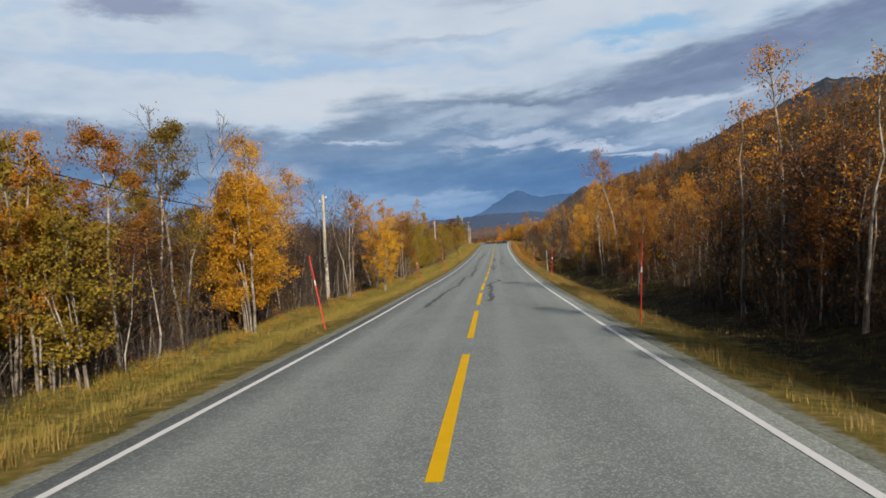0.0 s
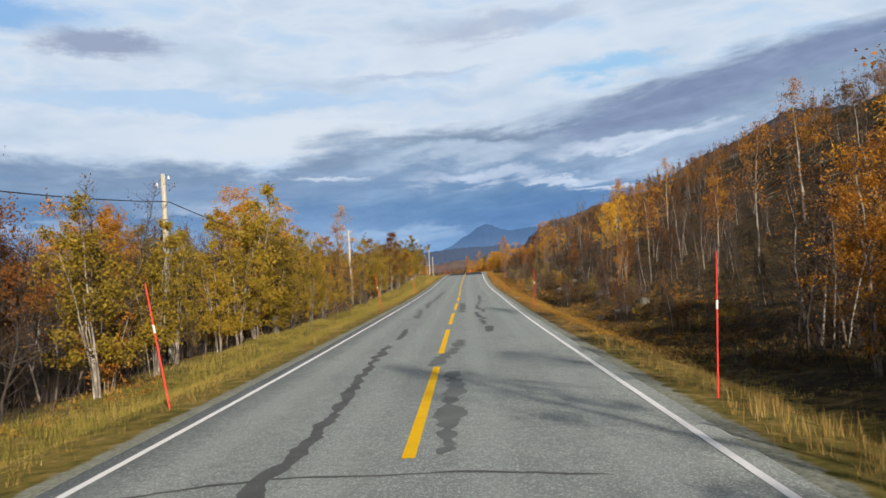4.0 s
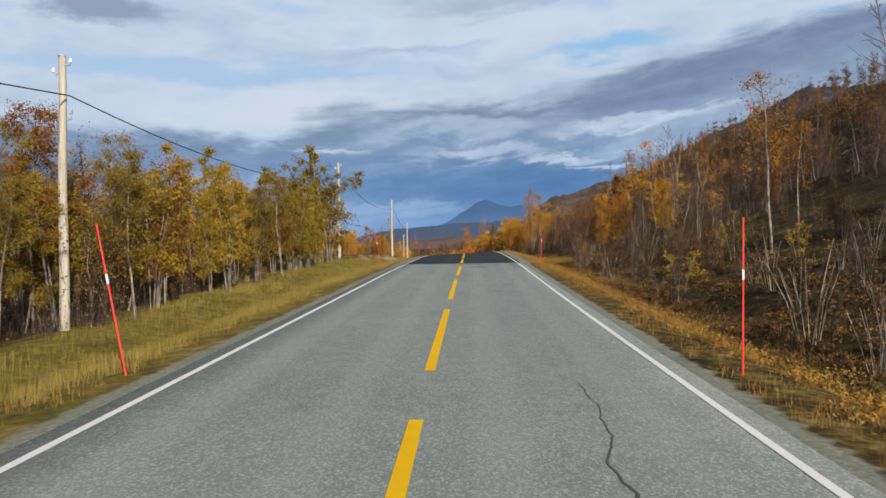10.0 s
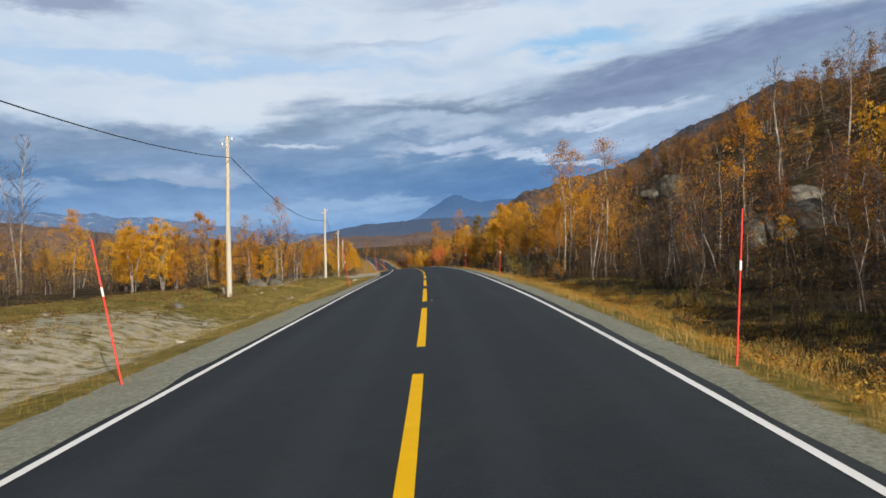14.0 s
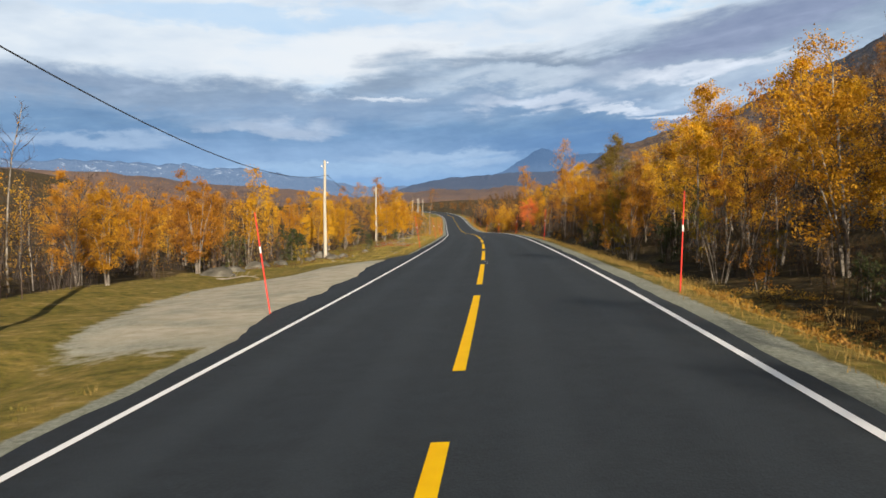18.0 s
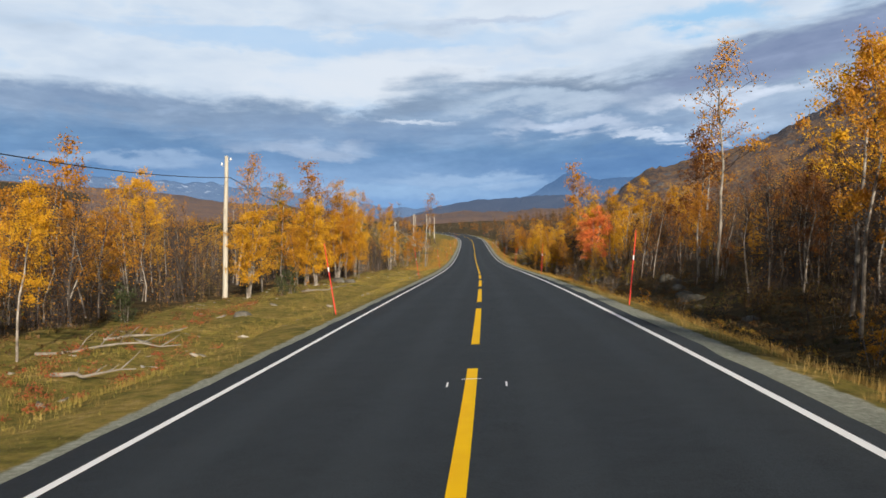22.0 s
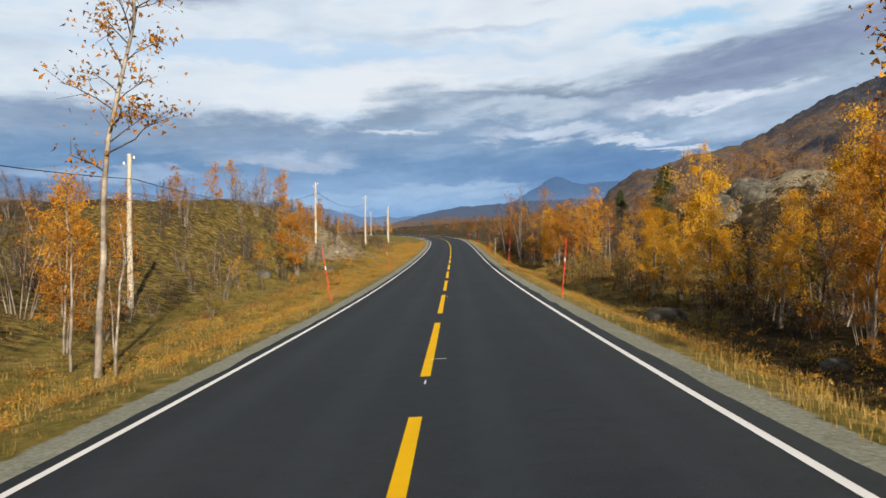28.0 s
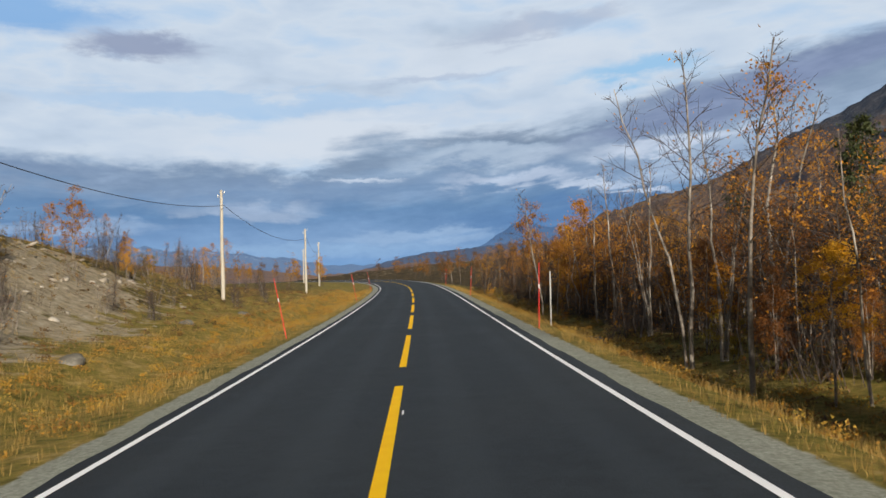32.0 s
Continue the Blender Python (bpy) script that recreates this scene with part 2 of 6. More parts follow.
def leaf_material(name, colours, spread=0.45, patch=0.0, through_light=0.35):
    """Thin leaves: colour by leaf and by tree (or by patches of wood where many trees share a mesh), with light coming through."""
    m = bpy.data.materials.new(name)
    m.use_nodes = True
    k = Nodes(m.node_tree)
    g = k.add("ShaderNodeNewGeometry")
    info = k.add("ShaderNodeObjectInfo")
    whole = k.span(k.noise(g.outputs["Position"], patch, 2, 0.5), 0.32, 0.68, False) if patch else info.outputs["Random"]
    fac = k.math("ADD", k.math("MULTIPLY", g.outputs["Random Per Island"], spread), k.math("MULTIPLY", whole, 1 - spread))
    fac = k.math("ADD", fac, k.math("MULTIPLY", k.math("SUBTRACT", k.noise(g.outputs["Position"], 0.9, 2, 0.5), 0.5), 0.55))
    base = k.ramp(fac, [(i / (len(colours) - 1), c) for i, c in enumerate(colours)])
    d = k.add("ShaderNodeBsdfPrincipled")
    k.link(base, d.inputs["Base Color"])
    d.inputs["Roughness"].default_value = 0.6
    d.inputs["Specular IOR Level"].default_value = 0.25
    t = k.add("ShaderNodeBsdfTranslucent")
    k.link(base, t.inputs[0])
    x = k.add("ShaderNodeMixShader")
    x.inputs[0].default_value = through_light
    k.link(d.outputs[0], x.inputs[1])
    k.link(t.outputs[0], x.inputs[2])
    o = k.add("ShaderNodeOutputMaterial")
    k.link(x.outputs[0], o.inputs[0])
    return m


def asphalt_material(name, dark, light, stones, lane, gloss=0.35):
    """Asphalt: stone grain, wheel tracks along the lanes, patches of wear."""
    m = bpy.data.materials.new(name)
    m.use_nodes = True
    k = Nodes(m.node_tree)
    g = k.add("ShaderNodeNewGeometry")
    pos = g.outputs["Position"]
    at = k.add("ShaderNodeAttribute")
    at.attribute_name = "place"
    parts = k.add("ShaderNodeSeparateXYZ")
    k.link(at.outputs["Vector"], parts.inputs[0])
    broad = k.noise(pos, 0.35, 5, 0.6)
    spots = k.noise(pos, 3.0, 4, 0.6)
    fac = k.math("ADD", k.math("MULTIPLY", broad, 0.55), k.math("MULTIPLY", spots, 0.45))
    base = k.ramp(k.span(fac, 0.34, 0.66, False), [(0, dark), (1, light)])
    # polished wheel tracks, two to a lane
    wave = k.math("COSINE", k.math("MULTIPLY", k.math("SUBTRACT", k.math("ABSOLUTE", parts.outputs[0]), 0.85), 2 * math.pi / 1.55))
    track = k.math("MULTIPLY", k.span(wave, 0.1, 1.0), lane)
    base = k.mix(track, base, tuple(c * 1.25 for c in light))
    cells = k.add("ShaderNodeTexVoronoi")
    cells.inputs["Scale"].default_value = 55
    k.link(pos, cells.inputs["Vector"])
    bright = k.math("MULTIPLY", k.span(cells.outputs["Color"], 0.45, 0.95), stones)
    base = k.mix(bright, base, tuple(min(1, c * 2.6) for c in light))
    grain = k.noise(pos, 120, 2, 0.7)
    base = k.mix(0.4, base, k.ramp(grain, [(0.3, (0.35, 0.35, 0.35)), (0.7, (1, 1, 1))]), "MULTIPLY")
    p = k.add("ShaderNodeBsdfPrincipled")
    k.link(base, p.inputs["Base Color"])
    k.link(k.math("ADD", k.math("MULTIPLY", broad, 0.3), 0.64), p.inputs["Roughness"])
    p.inputs["Specular IOR Level"].default_value = gloss
    bp = k.add("ShaderNodeBump")
    bp.inputs["Strength"].default_value, bp.inputs["Distance"].default_value = 0.5, 0.01
    k.link(cells.outputs["Distance"], bp.inputs["Height"])
    k.link(bp.outputs[0], p.inputs["Normal"])
    o = k.add("ShaderNodeOutputMaterial")
    k.link(p.outputs[0], o.inputs[0])
    return m


def ground_material():
    """One ground: gravel, grass and heath told apart by the zone attribute, broken up by noise."""
    m = bpy.data.materials.new("ground")
    m.use_nodes = True
    k = Nodes(m.node_tree)
    g = k.add("ShaderNodeNewGeometry")
    pos = g.outputs["Position"]
    at = k.add("ShaderNodeAttribute")
    at.attribute_name = "zone"
    parts = k.add("ShaderNodeSeparateColor")
    k.link(at.outputs["Color"], parts.inputs[0])
    n1, n2, n3 = k.noise(pos, 0.5, 6, 0.62), k.noise(pos, 2.5, 6, 0.65), k.noise(pos, 14, 4, 0.7)
    nf = k.noise(pos, 60, 3, 0.7)
    heath = k.ramp(k.span(k.math("ADD", k.math("MULTIPLY", n1, 0.5), k.math("MULTIPLY", n2, 0.5)), 0.36, 0.64, False), [
        (0, (0.028, 0.026, 0.013)), (0.3, (0.060, 0.042, 0.020)), (0.55, (0.085, 0.062, 0.024)), (0.8, (0.14, 0.095, 0.038)), (1, (0.23, 0.18, 0.11))])
    grass = k.ramp(k.span(k.math("ADD", k.math("MULTIPLY", n1, 0.4), k.math("MULTIPLY", n2, 0.6)), 0.36, 0.64, False), [
        (0, (0.12, 0.108, 0.024)), (0.35, (0.21, 0.178, 0.038)), (0.7, (0.33, 0.245, 0.065)), (1, (0.46, 0.34, 0.13))])
    gravel = k.ramp(k.span(n3, 0.3, 0.7, False), [(0, (0.23, 0.245, 0.20)), (0.5, (0.38, 0.395, 0.33)), (1, (0.54, 0.55, 0.48))])
    rough_edge = k.math("MULTIPLY", k.math("SUBTRACT", n2, 0.5), 0.9)
    base = k.mix(k.span(k.math("ADD", parts.outputs[1], rough_edge), 0.35, 0.65), heath, grass)
    base = k.mix(0.55, base, k.ramp(k.noise(pos, 5.5, 6, 0.7), [(0.32, (0.38, 0.36, 0.34)), (0.52, (1, 1, 1)), (0.68, (1.45, 1.4, 1.25))]), "MULTIPLY")
    sand = k.ramp(k.span(n2, 0.3, 0.7, False), [(0, (0.50, 0.45, 0.34)), (0.5, (0.64, 0.585, 0.46)), (1, (0.74, 0.69, 0.58))])
    gravel = k.mix(k.math("MULTIPLY", at.outputs["Alpha"], k.span(n1, 0.25, 0.55)), gravel, sand)
    gravel = k.mix(0.35, gravel, k.ramp(k.noise(pos, 1.1, 5, 0.6), [(0.3, (0.55, 0.56, 0.5)), (0.7, (1, 1, 1))]), "MULTIPLY")
    base = k.mix(k.span(k.math("ADD", parts.outputs[0], rough_edge), 0.38, 0.62), base, gravel)
    rock = k.ramp(k.span(n2, 0.3, 0.7, False), [(0, (0.20, 0.165, 0.105)), (0.5, (0.40, 0.335, 0.225)), (1, (0.56, 0.49, 0.37))])
    base = k.mix(k.span(k.math("ADD", parts.outputs[2], k.math("MULTIPLY", k.math("SUBTRACT", n1, 0.5), 1.6)), 0.45, 0.60), base, rock)
    base = k.mix(0.5, base, k.ramp(nf, [(0.25, (0.3, 0.3, 0.3)), (0.75, (1, 1, 1))]), "MULTIPLY")
    p = k.add("ShaderNodeBsdfPrincipled")
    k.link(base, p.inputs["Base Color"])
    p.inputs["Roughness"].default_value = 0.95
    p.inputs["Specular IOR Level"].default_value = 0.1
    bp = k.add("ShaderNodeBump")
    bp.inputs["Strength"].default_value, bp.inputs["Distance"].default_value = 0.8, 0.08
    k.link(k.math("ADD", k.math("MULTIPLY", n3, 0.6), k.math("MULTIPLY", nf, 0.4)), bp.inputs["Height"])
    k.link(bp.outputs[0], p.inputs["Normal"])
    o = k.add("ShaderNodeOutputMaterial")
    k.link(p.outputs[0], o.inputs[0])
    return m


def bark_in_wood():
    """Stems deep in the wood: most are grey-brown, some pale."""
    m = bpy.data.materials.new("wood_bark")
    m.use_nodes = True
    k = Nodes(m.node_tree)
    g = k.add("ShaderNodeNewGeometry")
    base = k.ramp(g.outputs["Random Per Island"], [(0, (0.05, 0.038, 0.03)), (0.60, (0.085, 0.066, 0.052)), (0.80, (0.25, 0.21, 0.175)), (1, (0.52, 0.47, 0.40))])
    base = k.mix(0.5, base, k.ramp(k.noise(g.outputs["Position"], 5, 4, 0.7), [(0.3, (0.3, 0.3, 0.3)), (0.7, (1, 1, 1))]), "MULTIPLY")
    p = k.add("ShaderNodeBsdfPrincipled")
    k.link(base, p.inputs["Base Color"])
    p.inputs["Roughness"].default_value = 0.9
    o = k.add("ShaderNodeOutputMaterial")
    k.link(p.outputs[0], o.inputs[0])
    return m


def hill_material(name, colours, rock, air_glow=0.0, air=(0.1, 0.17, 0.3), snow=False, wooded=None, haze=None):
    """Far slopes: patches of heath and rock, wood up to a tree line, with blue air and valley haze painted on as
    emission.
    """
    m = bpy.data.materials.new(name)
    m.use_nodes = True
    k = Nodes(m.node_tree)
    g = k.add("ShaderNodeNewGeometry")
    pos = g.outputs["Position"]
    zz = k.add("ShaderNodeSeparateXYZ")
    k.link(pos, zz.inputs[0])
    n1, n2, n3 = k.noise(pos, 0.004, 8, 0.65), k.noise(pos, 0.022, 8, 0.72), k.noise(pos, 0.09, 5, 0.7)
    base = k.ramp(k.span(k.math("ADD", k.math("MULTIPLY", n1, 0.45), k.math("MULTIPLY", n2, 0.55)), 0.38, 0.62, False), [(i / (len(colours) - 1), c) for i, c in enumerate(colours)])
    base = k.mix(k.math("MULTIPLY", k.span(n2, 0.52, 0.60), 0.85), base, rock)
    p = k.add("ShaderNodeBsdfPrincipled")
    if wooded:
        low, high, leaves = wooded
        line = k.math("ADD", zz.outputs[2], k.math("MULTIPLY", k.math("SUBTRACT", n1, 0.5), (high - low) * 2.2))
        trees = k.ramp(k.span(k.math("ADD", k.math("MULTIPLY", n3, 0.5), k.math("MULTIPLY", k.noise(pos, 0.011, 6, 0.7), 0.5)), 0.38, 0.62, False), leaves)
        base = k.mix(k.math("MULTIPLY", k.span(line, high, low), k.span(n2, 0.66, 0.50)), base, trees)
    if snow:
        white = k.math("MULTIPLY", k.span(n2, 0.57, 0.63), k.span(zz.outputs[2], 130, 200))
        base = k.mix(k.math("MULTIPLY", white, 0.7), base, (0.5, 0.55, 0.62))
    k.link(base, p.inputs["Base Color"])
    p.inputs["Roughness"].default_value = 0.95
    p.inputs["Specular IOR Level"].default_value = 0.05
    bp = k.add("ShaderNodeBump")
    bp.inputs["Strength"].default_value, bp.inputs["Distance"].default_value = 1.0, 40.0
    k.link(n2, bp.inputs["Height"])
    k.link(bp.outputs[0], p.inputs["Normal"])
    # emission imitates the air in front of the slope, with haze low down
    if air_glow:
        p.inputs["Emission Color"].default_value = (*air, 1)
        p.inputs["Emission Strength"].default_value = air_glow * 0.8
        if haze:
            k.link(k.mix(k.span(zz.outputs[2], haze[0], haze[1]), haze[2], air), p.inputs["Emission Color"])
    o = k.add("ShaderNodeOutputMaterial")
    k.link(p.outputs[0], o.inputs[0])
    return m


GROUND = ground_material()
ASPHALT_OLD = asphalt_material("old_asphalt", (0.206, 0.232, 0.228), (0.305, 0.338, 0.330), 0.5, 0.35)
ASPHALT_NEW = asphalt_material("new_asphalt", (0.0175, 0.0230, 0.0280), (0.0335, 0.0420, 0.0500), 0.14, 0.4, 0.2)
TAR = surface("tar", [(0.085, 0.090, 0.089), (0.145, 0.15, 0.148)], 2.0, 0.7, 0.4, 70, 0.4)
FADED_TAR = surface("faded_tar", [(0.135, 0.150, 0.150), (0.205, 0.224, 0.222)], 1.2, 0.75, 0.4, 70, 0.4)
YELLOW = surface("yellow_paint", [(0.92, 0.52, 0.0), (0.98, 0.60, 0.0)], 3.0, 0.8, 0.2, 90, 0.06, spec=0.12)
WHITE = surface("white_paint", [(0.90, 0.91, 0.92), (0.97, 0.97, 0.98)], 2.0, 0.6, 0.15, 80, 0.04)
BARK = surface("birch_bark", [(0.055, 0.046, 0.04), (0.28, 0.24, 0.20), (0.60, 0.55, 0.48)], 2.2, 0.85, 0.5, 16, 0.6, stretch=(1, 1, 0.8))
TWIG = surface("twig_bark", [(0.045, 0.032, 0.026), (0.11, 0.08, 0.065)], 2.0, 0.9, 0.0, 30, 0.3)
WOOD_BARK = bark_in_wood()
POLE_WOOD = surface("pole_wood", [(0.34, 0.30, 0.24), (0.52, 0.48, 0.40), (0.64, 0.60, 0.52)], 1.5, 0.85, 0.4, 14, 0.45, stretch=(12, 12, 0.6))
STAKE_RED = surface("stake_red", [(0.66, 0.030, 0.022), (0.80, 0.05, 0.035)], 5, 0.5, 0.05, 40, 0.1, spec=0.4)
STAKE_WHITE = surface("reflector_white", [(0.75, 0.75, 0.75), (0.85, 0.85, 0.85)], 5, 0.4, 0.0, 40, 0.05)
POST_GREY = surface("grey_post", [(0.42, 0.42, 0.40), (0.6, 0.6, 0.58)], 3, 0.6, 0.2, 40, 0.3)
METAL = surface("grey_metal", [(0.45, 0.46, 0.46), (0.6, 0.61, 0.61)], 4, 0.5, 0.1, 30, 0.2, metal=0.4)
CERAMIC = surface("insulator", [(0.75, 0.75, 0.72), (0.85, 0.85, 0.82)], 4, 0.25, 0.0, 30, 0.1)
CABLE = surface("cable", [(0.012, 0.012, 0.013), (0.02, 0.02, 0.022)], 4, 0.5, 0.0, 30, 0.1)
ROCK = surface("boulder", [(0.05, 0.05, 0.04), (0.12, 0.11, 0.09), (0.25, 0.235, 0.20)], 1.6, 0.9, 0.7, 16, 0.45)
SCREE = surface("scree", [(0.20, 0.17, 0.13), (0.34, 0.30, 0.24), (0.50, 0.46, 0.40)], 1.2, 0.9, 0.4, 20, 0.35, island=0.6)
GOLD = leaf_material("golden_leaves", [(0.32, 0.14, 0.013), (0.53, 0.265, 0.016), (0.70, 0.385, 0.02), (0.75, 0.46, 0.032)])
AMBER = leaf_material("amber_leaves", [(0.22, 0.088, 0.015), (0.40, 0.17, 0.017), (0.55, 0.25, 0.02), (0.62, 0.34, 0.032)])
RUST = leaf_material("russet_leaves", [(0.09, 0.035, 0.014), (0.17, 0.065, 0.016), (0.27, 0.105, 0.018), (0.38, 0.17, 0.022)])
OLIVE = leaf_material("olive_leaves", [(0.13, 0.075, 0.018), (0.20, 0.145, 0.02), (0.34, 0.235, 0.022), (0.46, 0.27, 0.02)])
GREEN = leaf_material("green_leaves", [(0.07, 0.10, 0.018), (0.13, 0.15, 0.025), (0.24, 0.22, 0.03)])
RED = leaf_material("rowan_leaves", [(0.48, 0.065, 0.025), (0.64, 0.12, 0.04), (0.74, 0.20, 0.065), (0.76, 0.30, 0.05)])
WOOD_LEAVES = leaf_material("wood_leaves", [(0.085, 0.062, 0.045), (0.12, 0.075, 0.04), (0.22, 0.105, 0.024), (0.40, 0.18, 0.02), (0.54, 0.28, 0.02), (0.30, 0.21, 0.025)], 0.38, 0.13)
HILL_LEAVES = leaf_material("hill_leaves", [(0.065, 0.048, 0.037), (0.088, 0.060, 0.038), (0.12, 0.068, 0.028), (0.19, 0.088, 0.022), (0.32, 0.14, 0.022), (0.40, 0.19, 0.022)], 0.38, 0.14)
BROWN_LEAVES = leaf_material("withered_leaves", [(0.07, 0.048, 0.03), (0.13, 0.075, 0.03), (0.24, 0.11, 0.025)], 0.5)
THICKET_TWIG = surface("thicket_twigs", [(0.036, 0.028, 0.025), (0.080, 0.062, 0.055)], 0.6, 0.9, 0.0, 30, 0.2)
BRUSH_LEAVES = leaf_material("brush_leaves", [(0.06, 0.045, 0.018), (0.12, 0.075, 0.025), (0.20, 0.11, 0.03), (0.15, 0.15, 0.035)], 0.5, 0.12, 0.2)
HEATH_LEAVES = leaf_material("heath_leaves", [(0.045, 0.048, 0.015), (0.085, 0.058, 0.02), (0.14, 0.068, 0.024), (0.19, 0.125, 0.036), (0.08, 0.09, 0.022)], 0.4, 0.35, 0.2)
OCHRE_LEAVES = leaf_material("ochre_leaves", [(0.10, 0.06, 0.018), (0.24, 0.115, 0.025), (0.38, 0.20, 0.03), (0.44, 0.27, 0.04), (0.18, 0.15, 0.03)], 0.35, 0.5, 0.3)
JUNIPER = leaf_material("juniper_needles", [(0.035, 0.05, 0.02), (0.07, 0.085, 0.03), (0.12, 0.12, 0.04)], 0.6)
GRASS_DRY = leaf_material("dry_grass", [(0.16, 0.105, 0.03), (0.27, 0.175, 0.045), (0.37, 0.245, 0.07), (0.45, 0.32, 0.12)], 0.55, 0.35, 0.3)
GRASS_RUST = leaf_material("russet_grass", [(0.17, 0.085, 0.028), (0.28, 0.145, 0.038), (0.38, 0.205, 0.05), (0.44, 0.28, 0.085)], 0.5, 0.4, 0.3)
RED_HEATH = leaf_material("red_heath", [(0.20, 0.055, 0.025), (0.32, 0.085, 0.035), (0.38, 0.14, 0.04)], 0.6)
DEAD_WOOD = surface("dead_wood", [(0.17, 0.145, 0.12), (0.36, 0.32, 0.27)], 3.0, 0.9, 0.4, 30, 0.4)
PLANK_WOOD = surface("weathered_plank", [(0.50, 0.44, 0.34), (0.72, 0.66, 0.54)], 2.0, 0.85, 0.3, 20, 0.3, stretch=(1, 8, 8))
GRASS_LUSH = leaf_material("green_grass", [(0.14, 0.125, 0.026), (0.22, 0.190, 0.036), (0.33, 0.255, 0.055), (0.42, 0.305, 0.09)], 0.5, 0.3, 0.3)
# faint blue emission on the fell stands in for the air before it
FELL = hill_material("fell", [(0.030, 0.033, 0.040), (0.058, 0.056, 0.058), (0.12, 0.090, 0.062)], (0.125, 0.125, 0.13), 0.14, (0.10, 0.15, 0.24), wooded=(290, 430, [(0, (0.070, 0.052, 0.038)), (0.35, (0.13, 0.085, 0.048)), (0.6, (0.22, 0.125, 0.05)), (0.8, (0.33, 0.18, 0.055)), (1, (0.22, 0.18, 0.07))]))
# distance haze painted into the blue base colours and emission of these three
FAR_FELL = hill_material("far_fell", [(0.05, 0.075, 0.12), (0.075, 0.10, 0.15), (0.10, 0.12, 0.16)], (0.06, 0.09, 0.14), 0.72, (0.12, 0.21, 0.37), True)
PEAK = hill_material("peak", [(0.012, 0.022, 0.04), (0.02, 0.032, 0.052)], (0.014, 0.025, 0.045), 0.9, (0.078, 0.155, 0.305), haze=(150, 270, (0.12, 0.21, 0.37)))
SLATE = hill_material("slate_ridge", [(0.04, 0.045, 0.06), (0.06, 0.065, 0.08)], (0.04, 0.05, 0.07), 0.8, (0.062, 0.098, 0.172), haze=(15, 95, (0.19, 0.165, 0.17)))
# base colour lightened and emission added to imitate haze over the valley
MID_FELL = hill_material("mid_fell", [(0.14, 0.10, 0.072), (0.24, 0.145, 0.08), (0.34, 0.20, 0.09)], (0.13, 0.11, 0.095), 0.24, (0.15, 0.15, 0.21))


# ---- mesh tools ----
def mesh_of(name, groups, mats, smooth=False):
    """A mesh from groups (vertices n x 3, faces m x 3 or m x 4, material index)."""
    me = bpy.data.meshes.new(name)
    groups = [(np.asarray(v, float), np.asarray(f, int), i) for v, f, i in groups if len(f)]
    nv = sum(len(v) for v, f, i in groups)
    nl = sum(f.size for v, f, i in groups)
    npoly = sum(len(f) for v, f, i in groups)
    me.vertices.add(nv)
    me.loops.add(nl)
    me.polygons.add(npoly)
    me.vertices.foreach_set("co", np.concatenate([v for v, f, i in groups]).astype(np.float32).ravel())
    loops, starts, index, off, ls = [], [], [], 0, 0
    for v, f, i in groups:
        loops.append((f + off).ravel())
        starts.append(ls + np.arange(len(f)) * f.shape[1])
        index.append(np.full(len(f), i))
        off += len(v)
        ls += f.size
    me.loops.foreach_set("vertex_index", np.concatenate(loops).astype(np.int32))
    me.polygons.foreach_set("loop_start", np.concatenate(starts).astype(np.int32))
    me.polygons.foreach_set("material_index", np.concatenate(index).astype(np.int32))
    if smooth:
        me.polygons.foreach_set("use_smooth", np.ones(npoly, bool))
    for m in mats:
        me.materials.append(m)
    me.update(calc_edges=True)
    return me


def join(pieces):
    """Several (vertices, faces) of one face size as one."""
    vs, fs, off = [], [], 0
    for v, f in pieces:
        vs.append(v)
        fs.append(np.asarray(f) + off)
        off += len(v)
    return np.concatenate(vs), np.concatenate(fs)


def part(name, data, parent, label=""):
    ob = new(name, data)
    ob.parent = parent
    return tagged(ob, label=label)


def tube(points, radii, sides=6):
    """A round tapered tube along points."""
    pts = np.asarray(points, float)
    d = np.gradient(pts, axis=0)
    d /= np.linalg.norm(d, axis=1)[:, None] + 1e-9
    ref = np.where(np.abs(d[:, 2:3]) > 0.9, np.array([[1.0, 0, 0]]), np.array([[0, 0, 1.0]]))
    u = np.cross(d, ref)
    u /= np.linalg.norm(u, axis=1)[:, None] + 1e-9
    w = np.cross(d, u)
    t = np.arange(sides) * 2 * math.pi / sides
    ring = np.cos(t)[None, :, None] * u[:, None] + np.sin(t)[None, :, None] * w[:, None]
    v = (pts[:, None] + ring * np.asarray(radii, float)[:, None, None]).reshape(-1, 3)
    a = np.arange(len(pts) - 1)[:, None] * sides + np.arange(sides)[None]
    b = np.arange(len(pts) - 1)[:, None] * sides + (np.arange(sides)[None] + 1) % sides
    f = np.stack([a, b, b + sides, a + sides], -1).reshape(-1, 4)
    return v, f


def box(x0, x1, y0, y1, z0, z1):
    v = np.array([(x, y, z) for z in (z0, z1) for y in (y0, y1) for x in (x0, x1)], float)
    return v, np.array([(0, 2, 3, 1), (4, 5, 7, 6), (0, 1, 5, 4), (2, 6, 7, 3), (0, 4, 6, 2), (1, 3, 7, 5)])


